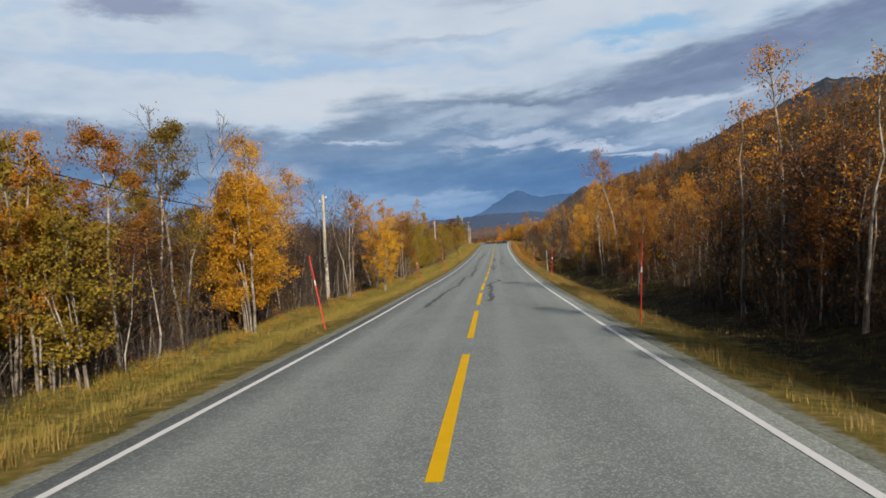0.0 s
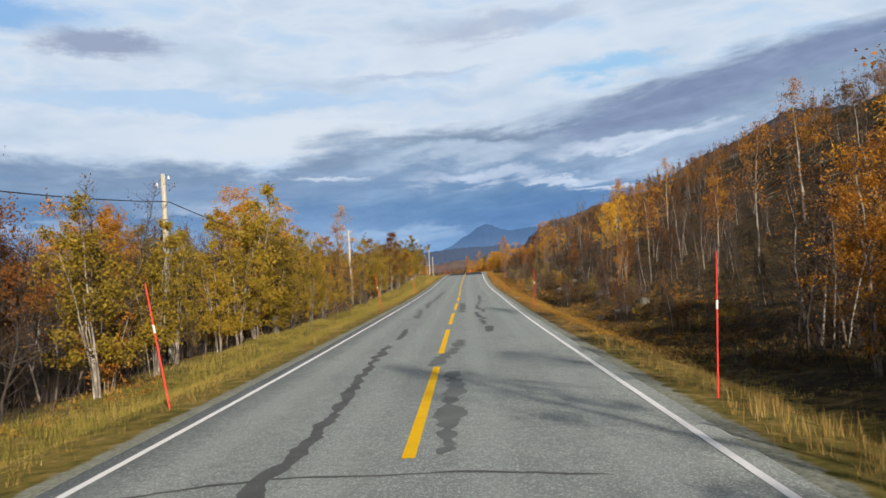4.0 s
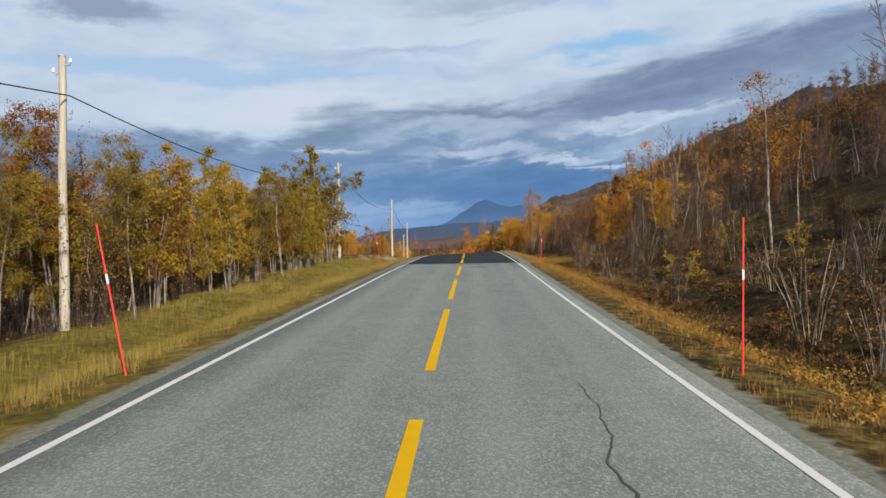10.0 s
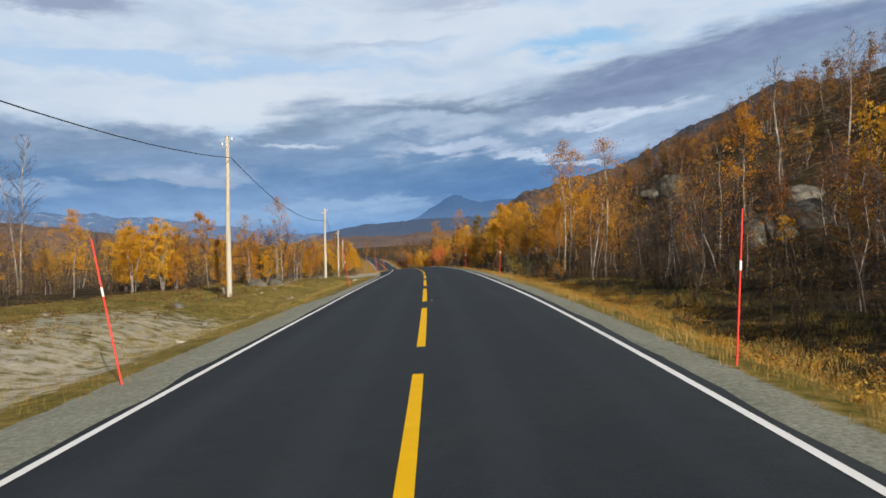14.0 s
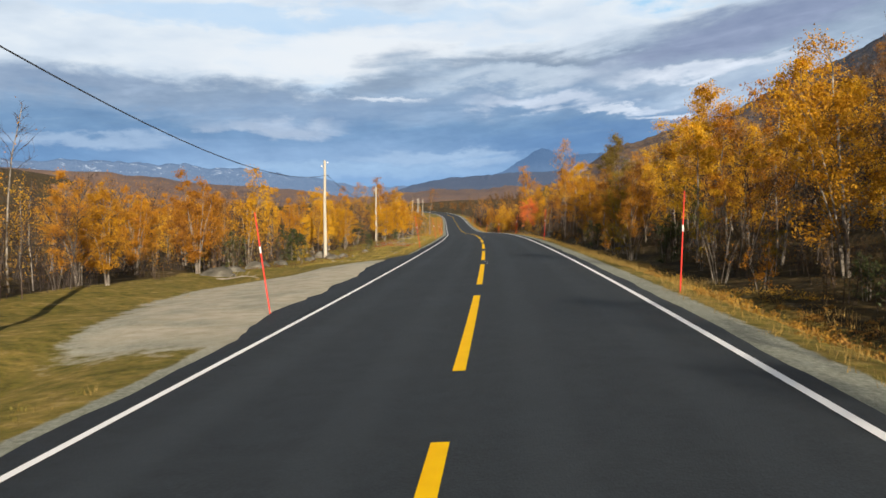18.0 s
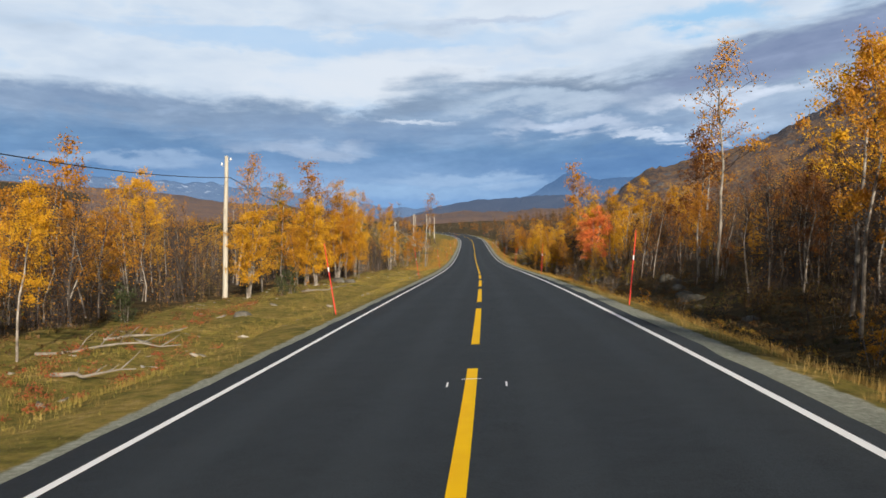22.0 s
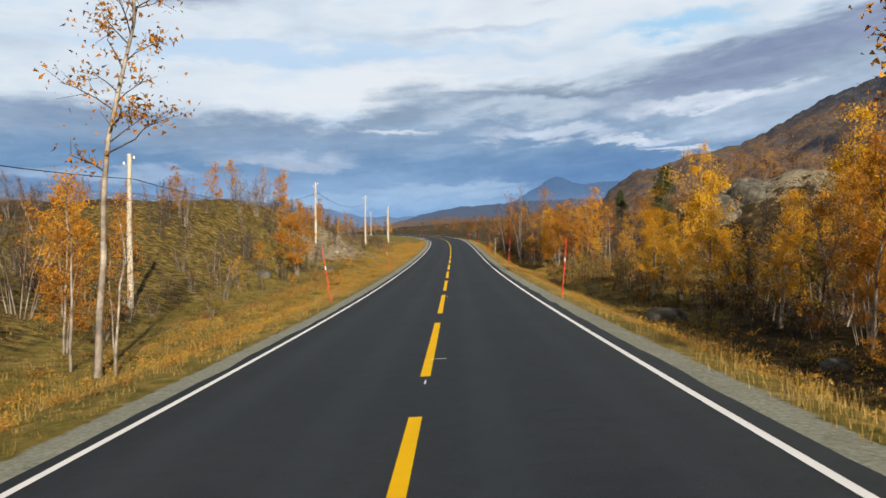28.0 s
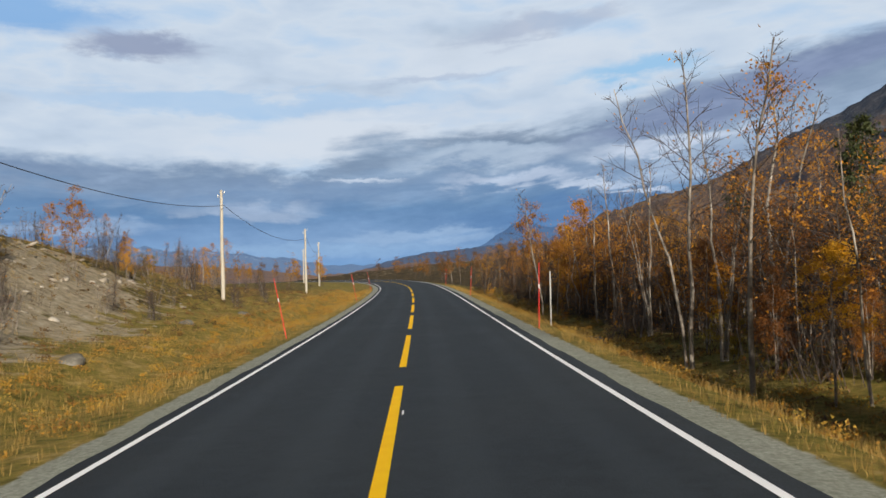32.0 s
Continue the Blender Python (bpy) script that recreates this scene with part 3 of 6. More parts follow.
def diamonds(centres, size, rng, droop=0.0, aspect=0.62):
    """A leaf at each centre: a four-cornered blade at a random turn."""
    c = np.asarray(centres, float)
    k = len(c)
    a = rng.normal(size=(k, 3))
    a[:, 2] -= droop
    a /= np.linalg.norm(a, axis=1)[:, None]
    b = np.cross(a, rng.normal(size=(k, 3)))
    b /= np.linalg.norm(b, axis=1)[:, None] + 1e-9
    s = size * rng.uniform(0.65, 1.35, (k, 1))
    v = np.stack([c - a * s * 0.5, c + b * s * aspect * 0.5, c + a * s * 0.5, c - b * s * aspect * 0.5], 1).reshape(-1, 3)
    return v, np.arange(4 * k).reshape(-1, 4)


def slivers(centres, size, rng, droop=0.0):
    """Leaves farther off: a three-cornered blade at each centre."""
    c = np.asarray(centres, float)
    k = len(c)
    a = rng.normal(size=(k, 3))
    a[:, 2] -= droop
    a /= np.linalg.norm(a, axis=1)[:, None]
    b = np.cross(a, rng.normal(size=(k, 3)))
    b /= np.linalg.norm(b, axis=1)[:, None] + 1e-9
    s = size * rng.uniform(0.65, 1.35, (k, 1))
    v = np.stack([c - a * s * 0.4 + b * s * 0.36, c + a * s * 0.6, c - a * s * 0.4 - b * s * 0.36], 1).reshape(-1, 3)
    return v, np.arange(3 * k).reshape(-1, 3)


# ---- the road's line: heading, grade and bank, every 30 m ----
KNOT_S = -120.0 + 30.0 * np.arange(34)
HEADING = np.array([0, 0, 0, 0, 0, 0.1, -0.54, -0.28, -0.64, -0.19, -0.7, -1.08, -0.85, 0.05, 0.29, 1.42, 2.28, 3.8, 4.12, 4.64, 4.76, 4.83, 4.77, 4.85, 5.33, 6.5, 10, 15, 21, 27, 31, 33, 34, 34])
GRADE = np.array([-1.34, -1.34, -1.34, -1.34, -0.81, -0.27, 0, 0.52, 0.88, 1.1, 1.79, 2.02, 1.36, 0.25, -0.23, -0.5, -0.64, -1.09, -1.48, -1.51, -0.94, -0.12, 0.57, 1.05, 1.31, 1.4, 1.43, 1.23, 1.06, 0.89, 0.71, 0.54, 0.37, 0.2])
BANK = np.array([0, 0, 0, 0, 0.43, 0.88, 0.47, 0.16, -0.89, -1.14, -1.09, -0.89, 0.22, 2.48, 2.9, 3.02, 2.98, 3.51, 3.3, 2.92, 2.26, 1.95, 1.21, 1.36, 1.51, 1.6, 1.65, 1.69, 1.71, 1.73, 1.74, 1.74, 1.74, 1.74])
FINE_S = np.arange(-120.0, 870.0, 1.0)
_h, _g = np.radians(np.interp(FINE_S, KNOT_S, HEADING)), np.radians(np.interp(FINE_S, KNOT_S, GRADE))
_d = np.stack([-np.sin(_h) * np.cos(_g), np.cos(_h) * np.cos(_g), np.sin(_g)], 1)
LINE = np.concatenate([np.zeros((1, 3)), np.cumsum((_d[1:] + _d[:-1]) / 2, axis=0)])
LINE -= LINE[120]
SIDE = np.stack([np.cos(_h), np.sin(_h)], 1)


def along(s, table):
    s = np.asarray(s, float)
    return np.stack([np.interp(s, FINE_S, table[:, i]) for i in range(table.shape[1])], -1)


def plan(s, lat):
    """World x, y of a place s metres along the road and lat metres to its right; straight on past the ends."""
    s, lat = np.broadcast_arrays(np.asarray(s, float), np.asarray(lat, float))
    p, q = along(s, LINE), along(s, SIDE)
    past = np.maximum(s - FINE_S[-1], 0)
    x = p[..., 0] + q[..., 0] * lat
    y = p[..., 1] + q[..., 1] * lat + past
    return x, y


def lane_z(s, lat):
    """Height of the road's surface, with its bank."""
    return np.interp(s, FINE_S, LINE[:, 2]) + np.clip(lat, -3.8, 3.8) * np.tan(np.radians(np.interp(s, KNOT_S, BANK)))


def lumps(s, lat):
    return (np.sin(s * 0.31 + lat * 0.17) * np.sin(lat * 0.43 - s * 0.11) + 0.6 * np.sin(s * 0.83 + 1.3 * lat) * np.sin(lat * 1.1 - 0.37 * s)
            + 0.35 * np.sin(s * 2.1 - lat * 1.7) * np.sin(lat * 2.6 + s * 0.9))


LEFT_S = [-120, 0, 54, 147, 200, 239, 284, 324, 369, 416, 461, 485, 509, 557, 596, 640, 870]
LEFT_Z = [-0.8, -0.8, -0.8, -0.75, -0.3, 0.2, -0.15, -0.4, -1.1, -0.6, -0.4, -0.6, -0.8, 0.5, 0.4, 0.0, 0.0]


def ground_z(s, lat):
    """Height of the ground: verge and ditch by the road, the wooded slope to the right, the valley to the left."""
    s, lat = np.broadcast_arrays(np.asarray(s, float), np.asarray(lat, float))
    a = np.abs(lat)
    road_z = np.interp(s, FINE_S, LINE[:, 2])
    bank = (lane_z(s, lat) - road_z) * (1 - smooth01((a - 4) / 9))
    left = lat < 0
    z = np.where(a < 3.42, -0.13, -0.035 - 0.06 * np.clip(a - 3.5, 0, 1.0))
    pull = smooth01((s - 318) / 8) * smooth01((356 - s) / 8)
    zl = -0.09 + (np.interp(s, LEFT_S, LEFT_Z) - 0.0) * smooth01((a - 4.5) / 6.5) - 0.35 * np.exp(-((a - 6.6) / 1.2) ** 2) * (1 - pull)
    knob = 5.6 * np.exp(-((s - 556) / 52) ** 2) + 2.2 * np.exp(-((s - 486) / 24) ** 2)
    zl = zl + knob * smooth01((a - np.interp(s, [525, 550], [9.0, 10.0])) / np.interp(s, [525, 550], [16, 11])) * (1 - 0.6 * smooth01((a - 40) / 60))
    zl = zl - 9 * smooth01((a - 25) / 300) + 112 * smooth01((a - 300) / 1100)
    rise = np.interp(s, [-120, 0, 90, 180, 420, 520, 640, 1200], [20, 22, 25, 28, 31, 11, 8, 2])
    foot = np.interp(s, [-120, 60, 95, 150, 235, 262, 295, 330, 400, 450, 620], [13, 13, 10, 8.5, 8.5, 12, 13, 10, 9, 9, 12])
    zr = -0.09 - 0.75 * smooth01((a - 4.5) / 2.5) + 0.5 * smooth01((a - 7) / 4) + rise * (0.35 * np.clip((a - foot) / 72, 0, 1) + 0.65 * smooth01((a - foot) / 76)) + 0.02 * np.clip(a - 85, 0, 900)
    zr = zr + 2.5 * smooth01((a - 40) / 50) * smooth01((s - 150) / 60) * smooth01((470 - s) / 70)
    zr = zr - 0.9 * np.exp(-((a - 7.5) / 0.42) ** 2) * smooth01((s - 126) / 5) * smooth01((154 - s) / 6)
    zr = zr + 6 * np.exp(-((s - 566) / 15) ** 2 - ((a - 37) / 10) ** 2)
    zr = zr + 3.0 * np.exp(-((s - 352) / 17) ** 2 - ((a - 40) / 12) ** 2)
    zz = np.where(left, zl, zr)
    z = np.where(a > 4.5, zz, z)
    z = z + lumps(s, lat) * (0.09 * smooth01((a - 4.6) / 3) + 0.35 * smooth01((a - 16) / 30) * (1 - smooth01((a - 45) / 50)))
    return road_z + bank + z


def spot(s, lat, sink=0.0):
    x, y = plan(s, lat)
    return float(x), float(y), float(ground_z(s, lat)) - sink


# ---- ground: one sheet to the horizon ----
def steps(*runs):
    """Values from runs of (from, to, step)."""
    vals = np.concatenate([np.arange(a, b, c) for a, b, c in runs])
    return np.append(vals, runs[-1][1])


g_s = steps((-120, 660, 2.0), (660, 860, 5), (860, 1400, 40), (1400, 4400, 200))
half = steps((0, 3.3, 1.1), (3.3, 8.4, 0.3), (8.4, 16, 0.7), (16, 60, 3), (60, 200, 10), (200, 1000, 60), (1000, 3000, 250))
g_l = np.concatenate([-half[:0:-1], half])
S2, L2 = np.meshgrid(g_s, g_l, indexing="ij")
gx, gy = plan(S2, L2)
gz = ground_z(S2, L2)
ns, nl = S2.shape
ids = np.arange(ns * nl).reshape(ns, nl)
faces = np.stack([ids[:-1, :-1], ids[:-1, 1:], ids[1:, 1:], ids[1:, :-1]], -1).reshape(-1, 4)
me = mesh_of("ground", [(np.stack([gx, gy, gz], -1).reshape(-1, 3), faces, 0)], [GROUND], True)
A2 = np.abs(L2)
new_part = smooth01((S2 - 222) / 6)
wide = np.where(L2 > 0, 0.44, 0.34) * new_part + 0.12 * (1 - new_part)
wide = wide + np.where(L2 < 0, 0.45, 0) * smooth01((S2 - 246) / 8) * smooth01((282 - S2) / 8)
gravel = 1 - smooth01((A2 - 3.62 - wide) / 0.35)
pull_in = smooth01((S2 - 319) / 6) * smooth01((354 - S2) / 10)
pull_in = pull_in * np.where(L2 < 0, 1 - smooth01((A2 - 6.0 - 3.0 * np.exp(-((S2 - 335) / 9) ** 2)) / 1.2), 0)
clearing = 0.55 * smooth01((S2 - 246) / 6) * smooth01((280 - S2) / 10) * np.where(L2 < 0, smooth01((A2 - 4.6) / 1.5) * (1 - smooth01((A2 - 10.5) / 3)), 0)
gravel = np.maximum(gravel, np.maximum(pull_in, clearing))
green = np.where(L2 < 0, 1 - smooth01((A2 - np.interp(S2, [-120, 60, 210, 240, 300, 420, 480, 520], [9.5, 9, 9, 14, 14, 11, 9.5, 11])) / 2.5),
                 1 - smooth01((A2 - np.interp(S2, [-120, 60, 95, 140, 235, 262, 300, 390, 420, 500, 515, 552, 572], [6.2, 6.2, 6.5, 7.0, 6.2, 6.4, 7, 6.5, 5.6, 6.5, 20, 20, 8])) / 2.5)) * np.where(L2 < 0, 1, np.interp(S2, [80, 100, 236, 250], [0.72, 0.45, 0.45, 0.72]))
green = np.maximum(green, 0.18 * smooth01((A2 - 30) / 40) * (L2 < 0))
green = np.maximum(green, 0.50 * smooth01((S2 - 470) / 15) * (L2 < 0) * (1 - smooth01((A2 - 26) / 8)))
stone = np.where(L2 < 0, np.maximum(0.98 * np.exp(-((S2 - 572 - (A2 - 15) * 0.8) / 17) ** 2) * np.exp(-((A2 - 15.0) / 5.0) ** 2), 0.92 * np.exp(-((S2 - 560) / 18) ** 2) * np.exp(-((A2 - 12) / 3.6) ** 2)), np.maximum(0.34 * smooth01((A2 - 18) / 20) * smooth01((S2 - 90) / 40), 0.25 * np.exp(-((S2 - 352) / 17) ** 2 - ((A2 - 38) / 10) ** 2) + 0.8 * np.exp(-((S2 - 566) / 16) ** 2 - ((A2 - 38) / 10) ** 2)))
zone = np.stack([gravel, green, stone, np.maximum(pull_in, clearing > 0.3)], -1).reshape(-1)
layer = me.attributes.new("zone", "FLOAT_COLOR", "POINT")
layer.data.foreach_set("color", zone.astype(np.float32))
tagged(new("ground", me), "valley ground with grass verges, brown heath and grey gravel", "ground", kind="structure")


# ---- road ----
def ribbon(s0, s1, lats, lift, step=1.0, skirt=0.0):
    """A strip of the road's surface between s0 and s1, with points across at lats."""
    ss = np.append(np.arange(s0, s1, step), s1)
    ll = np.asarray(lats, float)
    s2, l2 = np.meshgrid(ss, ll, indexing="ij")
    x, y = plan(s2, l2)
    z = lane_z(s2, l2) + lift
    if skirt:
        z[:, 0] -= skirt
        z[:, -1] -= skirt
    i = np.arange(s2.size).reshape(s2.shape)
    f = np.stack([i[:-1, :-1], i[:-1, 1:], i[1:, 1:], i[1:, :-1]], -1).reshape(-1, 4)
    return np.stack([x, y, z], -1).reshape(-1, 3), f, s2, l2


def placed(me, s2, l2):
    at = me.attributes.new("place", "FLOAT_VECTOR", "POINT")
    at.data.foreach_set("vector", np.stack([l2, s2, l2 * 0], -1).astype(np.float32).ravel())
    return me


SEAM = 224.5
road = tagged(new("road"), "two-lane country road, worn grey asphalt then fresh black asphalt", "road", kind="structure")
across = [-3.60, -3.54, -2.6, -1.3, 0, 1.3, 2.6, 3.56, 3.62]
v, f, s2, l2 = ribbon(-120, SEAM, across, 0.0, 1.0, 0.12)
part("old_asphalt", placed(mesh_of("old_asphalt", [(v, f, 0)], [ASPHALT_OLD], True), s2, l2), road, "worn light grey asphalt")
ss = np.arange(SEAM - 0.6, 868.0, 0.5)
rng = np.random.default_rng(23)
crumb = [np.convolve(rng.normal(size=len(ss) + 6), np.ones(3) / 3, "same")[3:-3] * 0.035 for _ in range(2)]
left_edge = -np.interp(ss, [224, 292, 316, 360, 400, 440, 868], [3.47, 3.47, 3.72, 3.86, 3.72, 3.56, 3.52]) + crumb[0]
right_edge = np.interp(ss, [224, 300, 340, 868], [3.50, 3.56, 3.64, 3.62]) + crumb[1]
l2 = np.column_stack([left_edge, left_edge + 0.05] + [np.full(len(ss), q) for q in (-2.6, -1.3, 0, 1.3, 2.6)] + [right_edge - 0.05, right_edge])
s2 = np.repeat(ss[:, None], l2.shape[1], 1)
x, y = plan(s2, l2)
z = lane_z(s2, l2) + 0.012
z[:, [0, -1]] -= 0.13
i = np.arange(s2.size).reshape(s2.shape)
f = np.stack([i[:-1, :-1], i[:-1, 1:], i[1:, 1:], i[1:, :-1]], -1).reshape(-1, 4)
v = np.stack([x, y, z], -1).reshape(-1, 3)
part("new_asphalt", placed(mesh_of("new_asphalt", [(v, f, 0)], [ASPHALT_NEW], True), s2, l2), road, "fresh black asphalt")
rng = np.random.default_rng(17)
ss = np.arange(318.0, 357.0, 0.5)
rag = np.convolve(rng.normal(size=len(ss) + 6), np.ones(4) / 4, "same")[3:-3] * 0.14
out = -3.5 - (0.75 + rag) * smooth01((ss - 318) / 10) * smooth01((357 - ss) / 9) - 0.35 * smooth01((ss - 336) / 6) * smooth01((354 - ss) / 6)
s2, l2 = np.stack([ss, ss, ss], 1), np.stack([np.full(len(ss), -3.45), np.minimum(out + 0.06, -3.47), np.minimum(out, -3.5)], 1)
x, y = plan(s2, l2)
z = lane_z(s2, l2) + np.array([0.013, 0.010, -0.10])
i = np.arange(s2.size).reshape(s2.shape)
f = np.stack([i[:-1, 1:], i[:-1, :-1], i[1:, :-1], i[1:, 1:]], -1).reshape(-1, 4)
part("asphalt_apron", placed(mesh_of("asphalt_apron", [(np.stack([x, y, z], -1).reshape(-1, 3), f, 0)], [ASPHALT_NEW], True), s2, l2), road, "ragged edge of fresh asphalt at the lay-by")
for sgn in (-1, 1):
    for s0, s1, lift in ((-120, SEAM, 0.006), (SEAM, 868, 0.018)):
        v, f, s2, l2 = ribbon(s0, s1, [sgn * 3.25 - 0.05, sgn * 3.25 + 0.05], lift)
        part("edge_line", mesh_of("edge_line", [(v, f, 0)], [WHITE]), road, "white edge line")
for i in range(-10, 72):
    s0 = 6.87 + 12 * i
    if s0 + 9 > SEAM and s0 < SEAM:
        s0 = SEAM if s0 + 9 - SEAM > 3 else s0
    lift = 0.006 if s0 < SEAM - 0.5 else 0.018
    v, f, s2, l2 = ribbon(s0, 6.87 + 12 * i + 9, [-0.075, 0.075], lift)
    part("centre_dash", mesh_of("centre_dash", [(v, f, 0)], [YELLOW]), road, "yellow centre dash" if i == -10 else "")


def seal(path, width, rng, lift=0.004):
    """A tar seal of uneven width along (s, lat) points."""
    p = np.asarray(path, float)
    seg = np.concatenate([[0], np.cumsum(np.hypot(*np.diff(p, axis=0).T))])
    t = np.linspace(0, seg[-1], max(8, int(seg[-1] / 0.14)))
    q = np.stack([np.interp(t, seg, p[:, 0]), np.interp(t, seg, p[:, 1])], 1)
    wob = np.convolve(rng.normal(size=len(t) + 8), np.ones(5) / 5, "same")[4:-4]
    wob2 = np.convolve(rng.normal(size=len(t) + 8), np.ones(3) / 3, "same")[4:-4]
    d = np.gradient(q, axis=0)
    d /= np.linalg.norm(d, axis=1)[:, None] + 1e-9
    nrm = np.stack([-d[:, 1], d[:, 0]], 1)
    q = q + nrm * (wob * 0.07)[:, None]
    w = np.clip(width * (1 + 0.55 * wob2) * np.minimum(1, np.minimum(np.arange(len(t)) + 0.3, len(t) - np.arange(len(t)) - 0.7) / 2), 0.01, None)[:, None]
    sl = np.stack([q - nrm * w / 2, q + nrm * w / 2], 1).reshape(-1, 2)
    x, y = plan(sl[:, 0], sl[:, 1])
    z = lane_z(sl[:, 0], sl[:, 1]) + lift
    i = np.arange(len(t) - 1) * 2
    return np.stack([x, y, z], 1), np.stack([i, i + 1, i + 3, i + 2], 1)


rng = np.random.default_rng(5)
SEALS = [
    (0.014, [(180.5, 1.6), (181.5, 1.75), (182.2, 1.72), (183, 1.85), (184.6, 2.0), (186, 1.93)]),
    (0.05, [(30.2, -3.1), (31, -2), (31.2, -0.3), (31, 0.4), (30.2, 1.8), (29.4, 3.1)]),
    (0.22, [(30.8, -2.0), (35, -1.9), (41, -1.85), (43, -1.8), (46, -1.7), (48, -1.6), (50, -1.4), (53, -1.6), (58, -1.6), (60.5, -1.7)]),
    (0.24, [(60.5, -1.7), (62.3, -1.65), (63.5, -1.6), (64.3, -1.45), (66, -1.15), (69, -1.3), (73, -1.4), (80, -1.3), (88, -1.5), (94, -1.6)]),
    (0.26, [(33, 0.4), (35.5, 0.55), (39, 0.4), (43, 0.5), (44.3, 0.42), (46, 0.52), (47.3, 0.32), (51, 0.42), (53.5, 0.9), (54.5, 1.0), (57, 0.7)]),
    (0.07, [(62.6, -3.2), (62.4, -2.3), (62.8, -1.8), (62.4, -0.8), (62.4, 0.5), (62.2, 1.2), (61.6, 2.1), (61.2, 2.5), (60.9, 3.2)]),
    (0.20, [(60.1, 0.42), (61.0, 0.45)]),
    (0.05, [(77.5, -3.1), (78.2, -1.4), (78.2, 0.5), (77.8, 2.0)]),
    (0.06, [(107.8, -3.0), (107.6, -1.7), (107.4, -0.3)]),
    (0.36, [(108, -1.6), (110.5, -1.7), (113, -1.8), (115, -1.9), (116, -1.8), (116.8, -2.2)]),
    (0.34, [(118, -1.6), (121, -1.75), (125, -1.9), (129, -1.7), (138, -1.65), (149, -1.5)]),
    (0.26, [(102, 1.3), (104, 1.3), (105, 1.2), (106, 1.4), (108, 1.2), (112, 1.1)]),
    (0.20, [(112, 1.6), (114, 1.5), (115.5, 1.35), (117, 1.2), (120, 1.3)]),
    (0.42, [(112, 0.42), (116, 0.40), (120, 0.36), (124, 0.34)]),
    (0.26, [(121, 1.3), (126, 1.5), (131, 1.55), (136, 1.7)]),
    (0.2, [(131, 1.5), (134, 1.5), (139, 1.6)]),
    (0.35, [(147, -1.5), (148.5, -1.4), (150, -1.4), (150.8, -1.7), (151, -2.1)]),
    (0.05, [(168, -3.2), (168.2, -2.2), (168.5, -1), (169.2, -0.1), (169.3, 0.2), (169, 1.3), (168.2, 1.7), (168, 2.2)]),
    (0.05, [(167.8, 2.6), (167.4, 3.2)]),
    (0.30, [(169.4, -0.25), (171, -0.2), (173, 0.02), (174.2, 0.2), (176, 0.5), (178, 0.55)]),
    (0.08, [(217.8, -3.1), (218.8, -2.2), (219.2, -1.6), (219.2, -0.4), (219, 0.2), (218.4, 0.9), (218, 1.7), (217.4, 2.4), (217.2, 3.2)]),
    
    (0.35, [(202, 1.25), (202.2, 1.6)]), (0.3, [(205, 1.7), (205.3, 2.1)]), (0.3, [(208, 2.1), (208.3, 2.5)]), (0.3, [(211, 2.4), (211.3, 2.7)]), (0.3, [(215, 2.5), (215.3, 2.8)]),
    (0.4, [(88, -0.1), (92, 0.3), (95, 0.5)]), (0.42, [(79, 0.35), (84, 0.4), (87, 0.35)]), (0.3, [(96, -1.5), (101, -1.6)]), (0.35, [(98, 1.4), (101, 1.5)]),
]
for width, path in SEALS:
    v, f = seal(path, width * (1.35 if width < 0.1 else 0.74), rng)
    part("tar_seal", mesh_of("tar_seal", [(v, f, 0)], [FADED_TAR if width >= 0.4 or (path[0][0] > 107 and width > 0.25) else TAR]), road, "dark tar crack seal" if width < 0.1 else "")
# square patches before the seam
for s0, s1, l0, l1 in ((222.4, 223.0, 0.6, 1.3), (218.8, 219.5, 0.6, 0.95), (218.85, 219.45, 0.99, 1.34), (218.2, 219.4, 2.8, 3.1), (218.0, 219.3, 3.13, 3.2), (221.6, 222.8, 2.75, 3.15), (222.9, 223.2, -1.9, -1.4), (223.4, 223.8, -0.9, -0.4)):
    v, f, s2, l2 = ribbon(s0, s1, np.linspace(l0, l1, 4), 0.005, 0.12)
    v = v + np.column_stack([rng.normal(size=(len(v), 2)) * 0.018, np.zeros(len(v))])
    part("asphalt_patch", mesh_of("asphalt_patch", [(v, f, 0)], [FADED_TAR]), road, "dark square repair patch")
# short white setting-out ticks of the line painters on the fresh asphalt
for s0, l0, turn in ((241.5, -0.24, 0), (242, 0.42, 0), (241.8, 0.15, 1), (271.2, 0.22, 0), (306.3, -0.5, 0), (305.7, 0.5, 0), (341.6, 0.1, 1), (340.4, 0.17, 0), (386.9, 0.0, 1), (386.5, -0.3, 0), (386.4, 0.45, 0), (420, 0.18, 0),
                     (443.5, -0.3, 0), (443.8, 0.33, 0), (440.6, 0.22, 1), (486.3, 0.02, 0), (488.8, 0.16, 1), (506.5, 0.15, 0), (517.5, 0.5, 0), (535.2, 0.22, 1), (553, 0.13, 0)):
    v, f, s2, l2 = ribbon(s0 - (0.02 if turn else 0.18), s0 + (0.02 if turn else 0.18), [l0 - (0.13 if turn else 0.012), l0 + (0.13 if turn else 0.012)], 0.0225, 0.1)
    part("setting_out_tick", mesh_of("setting_out_tick", [(v, f, 0)], [WHITE]), road, "")


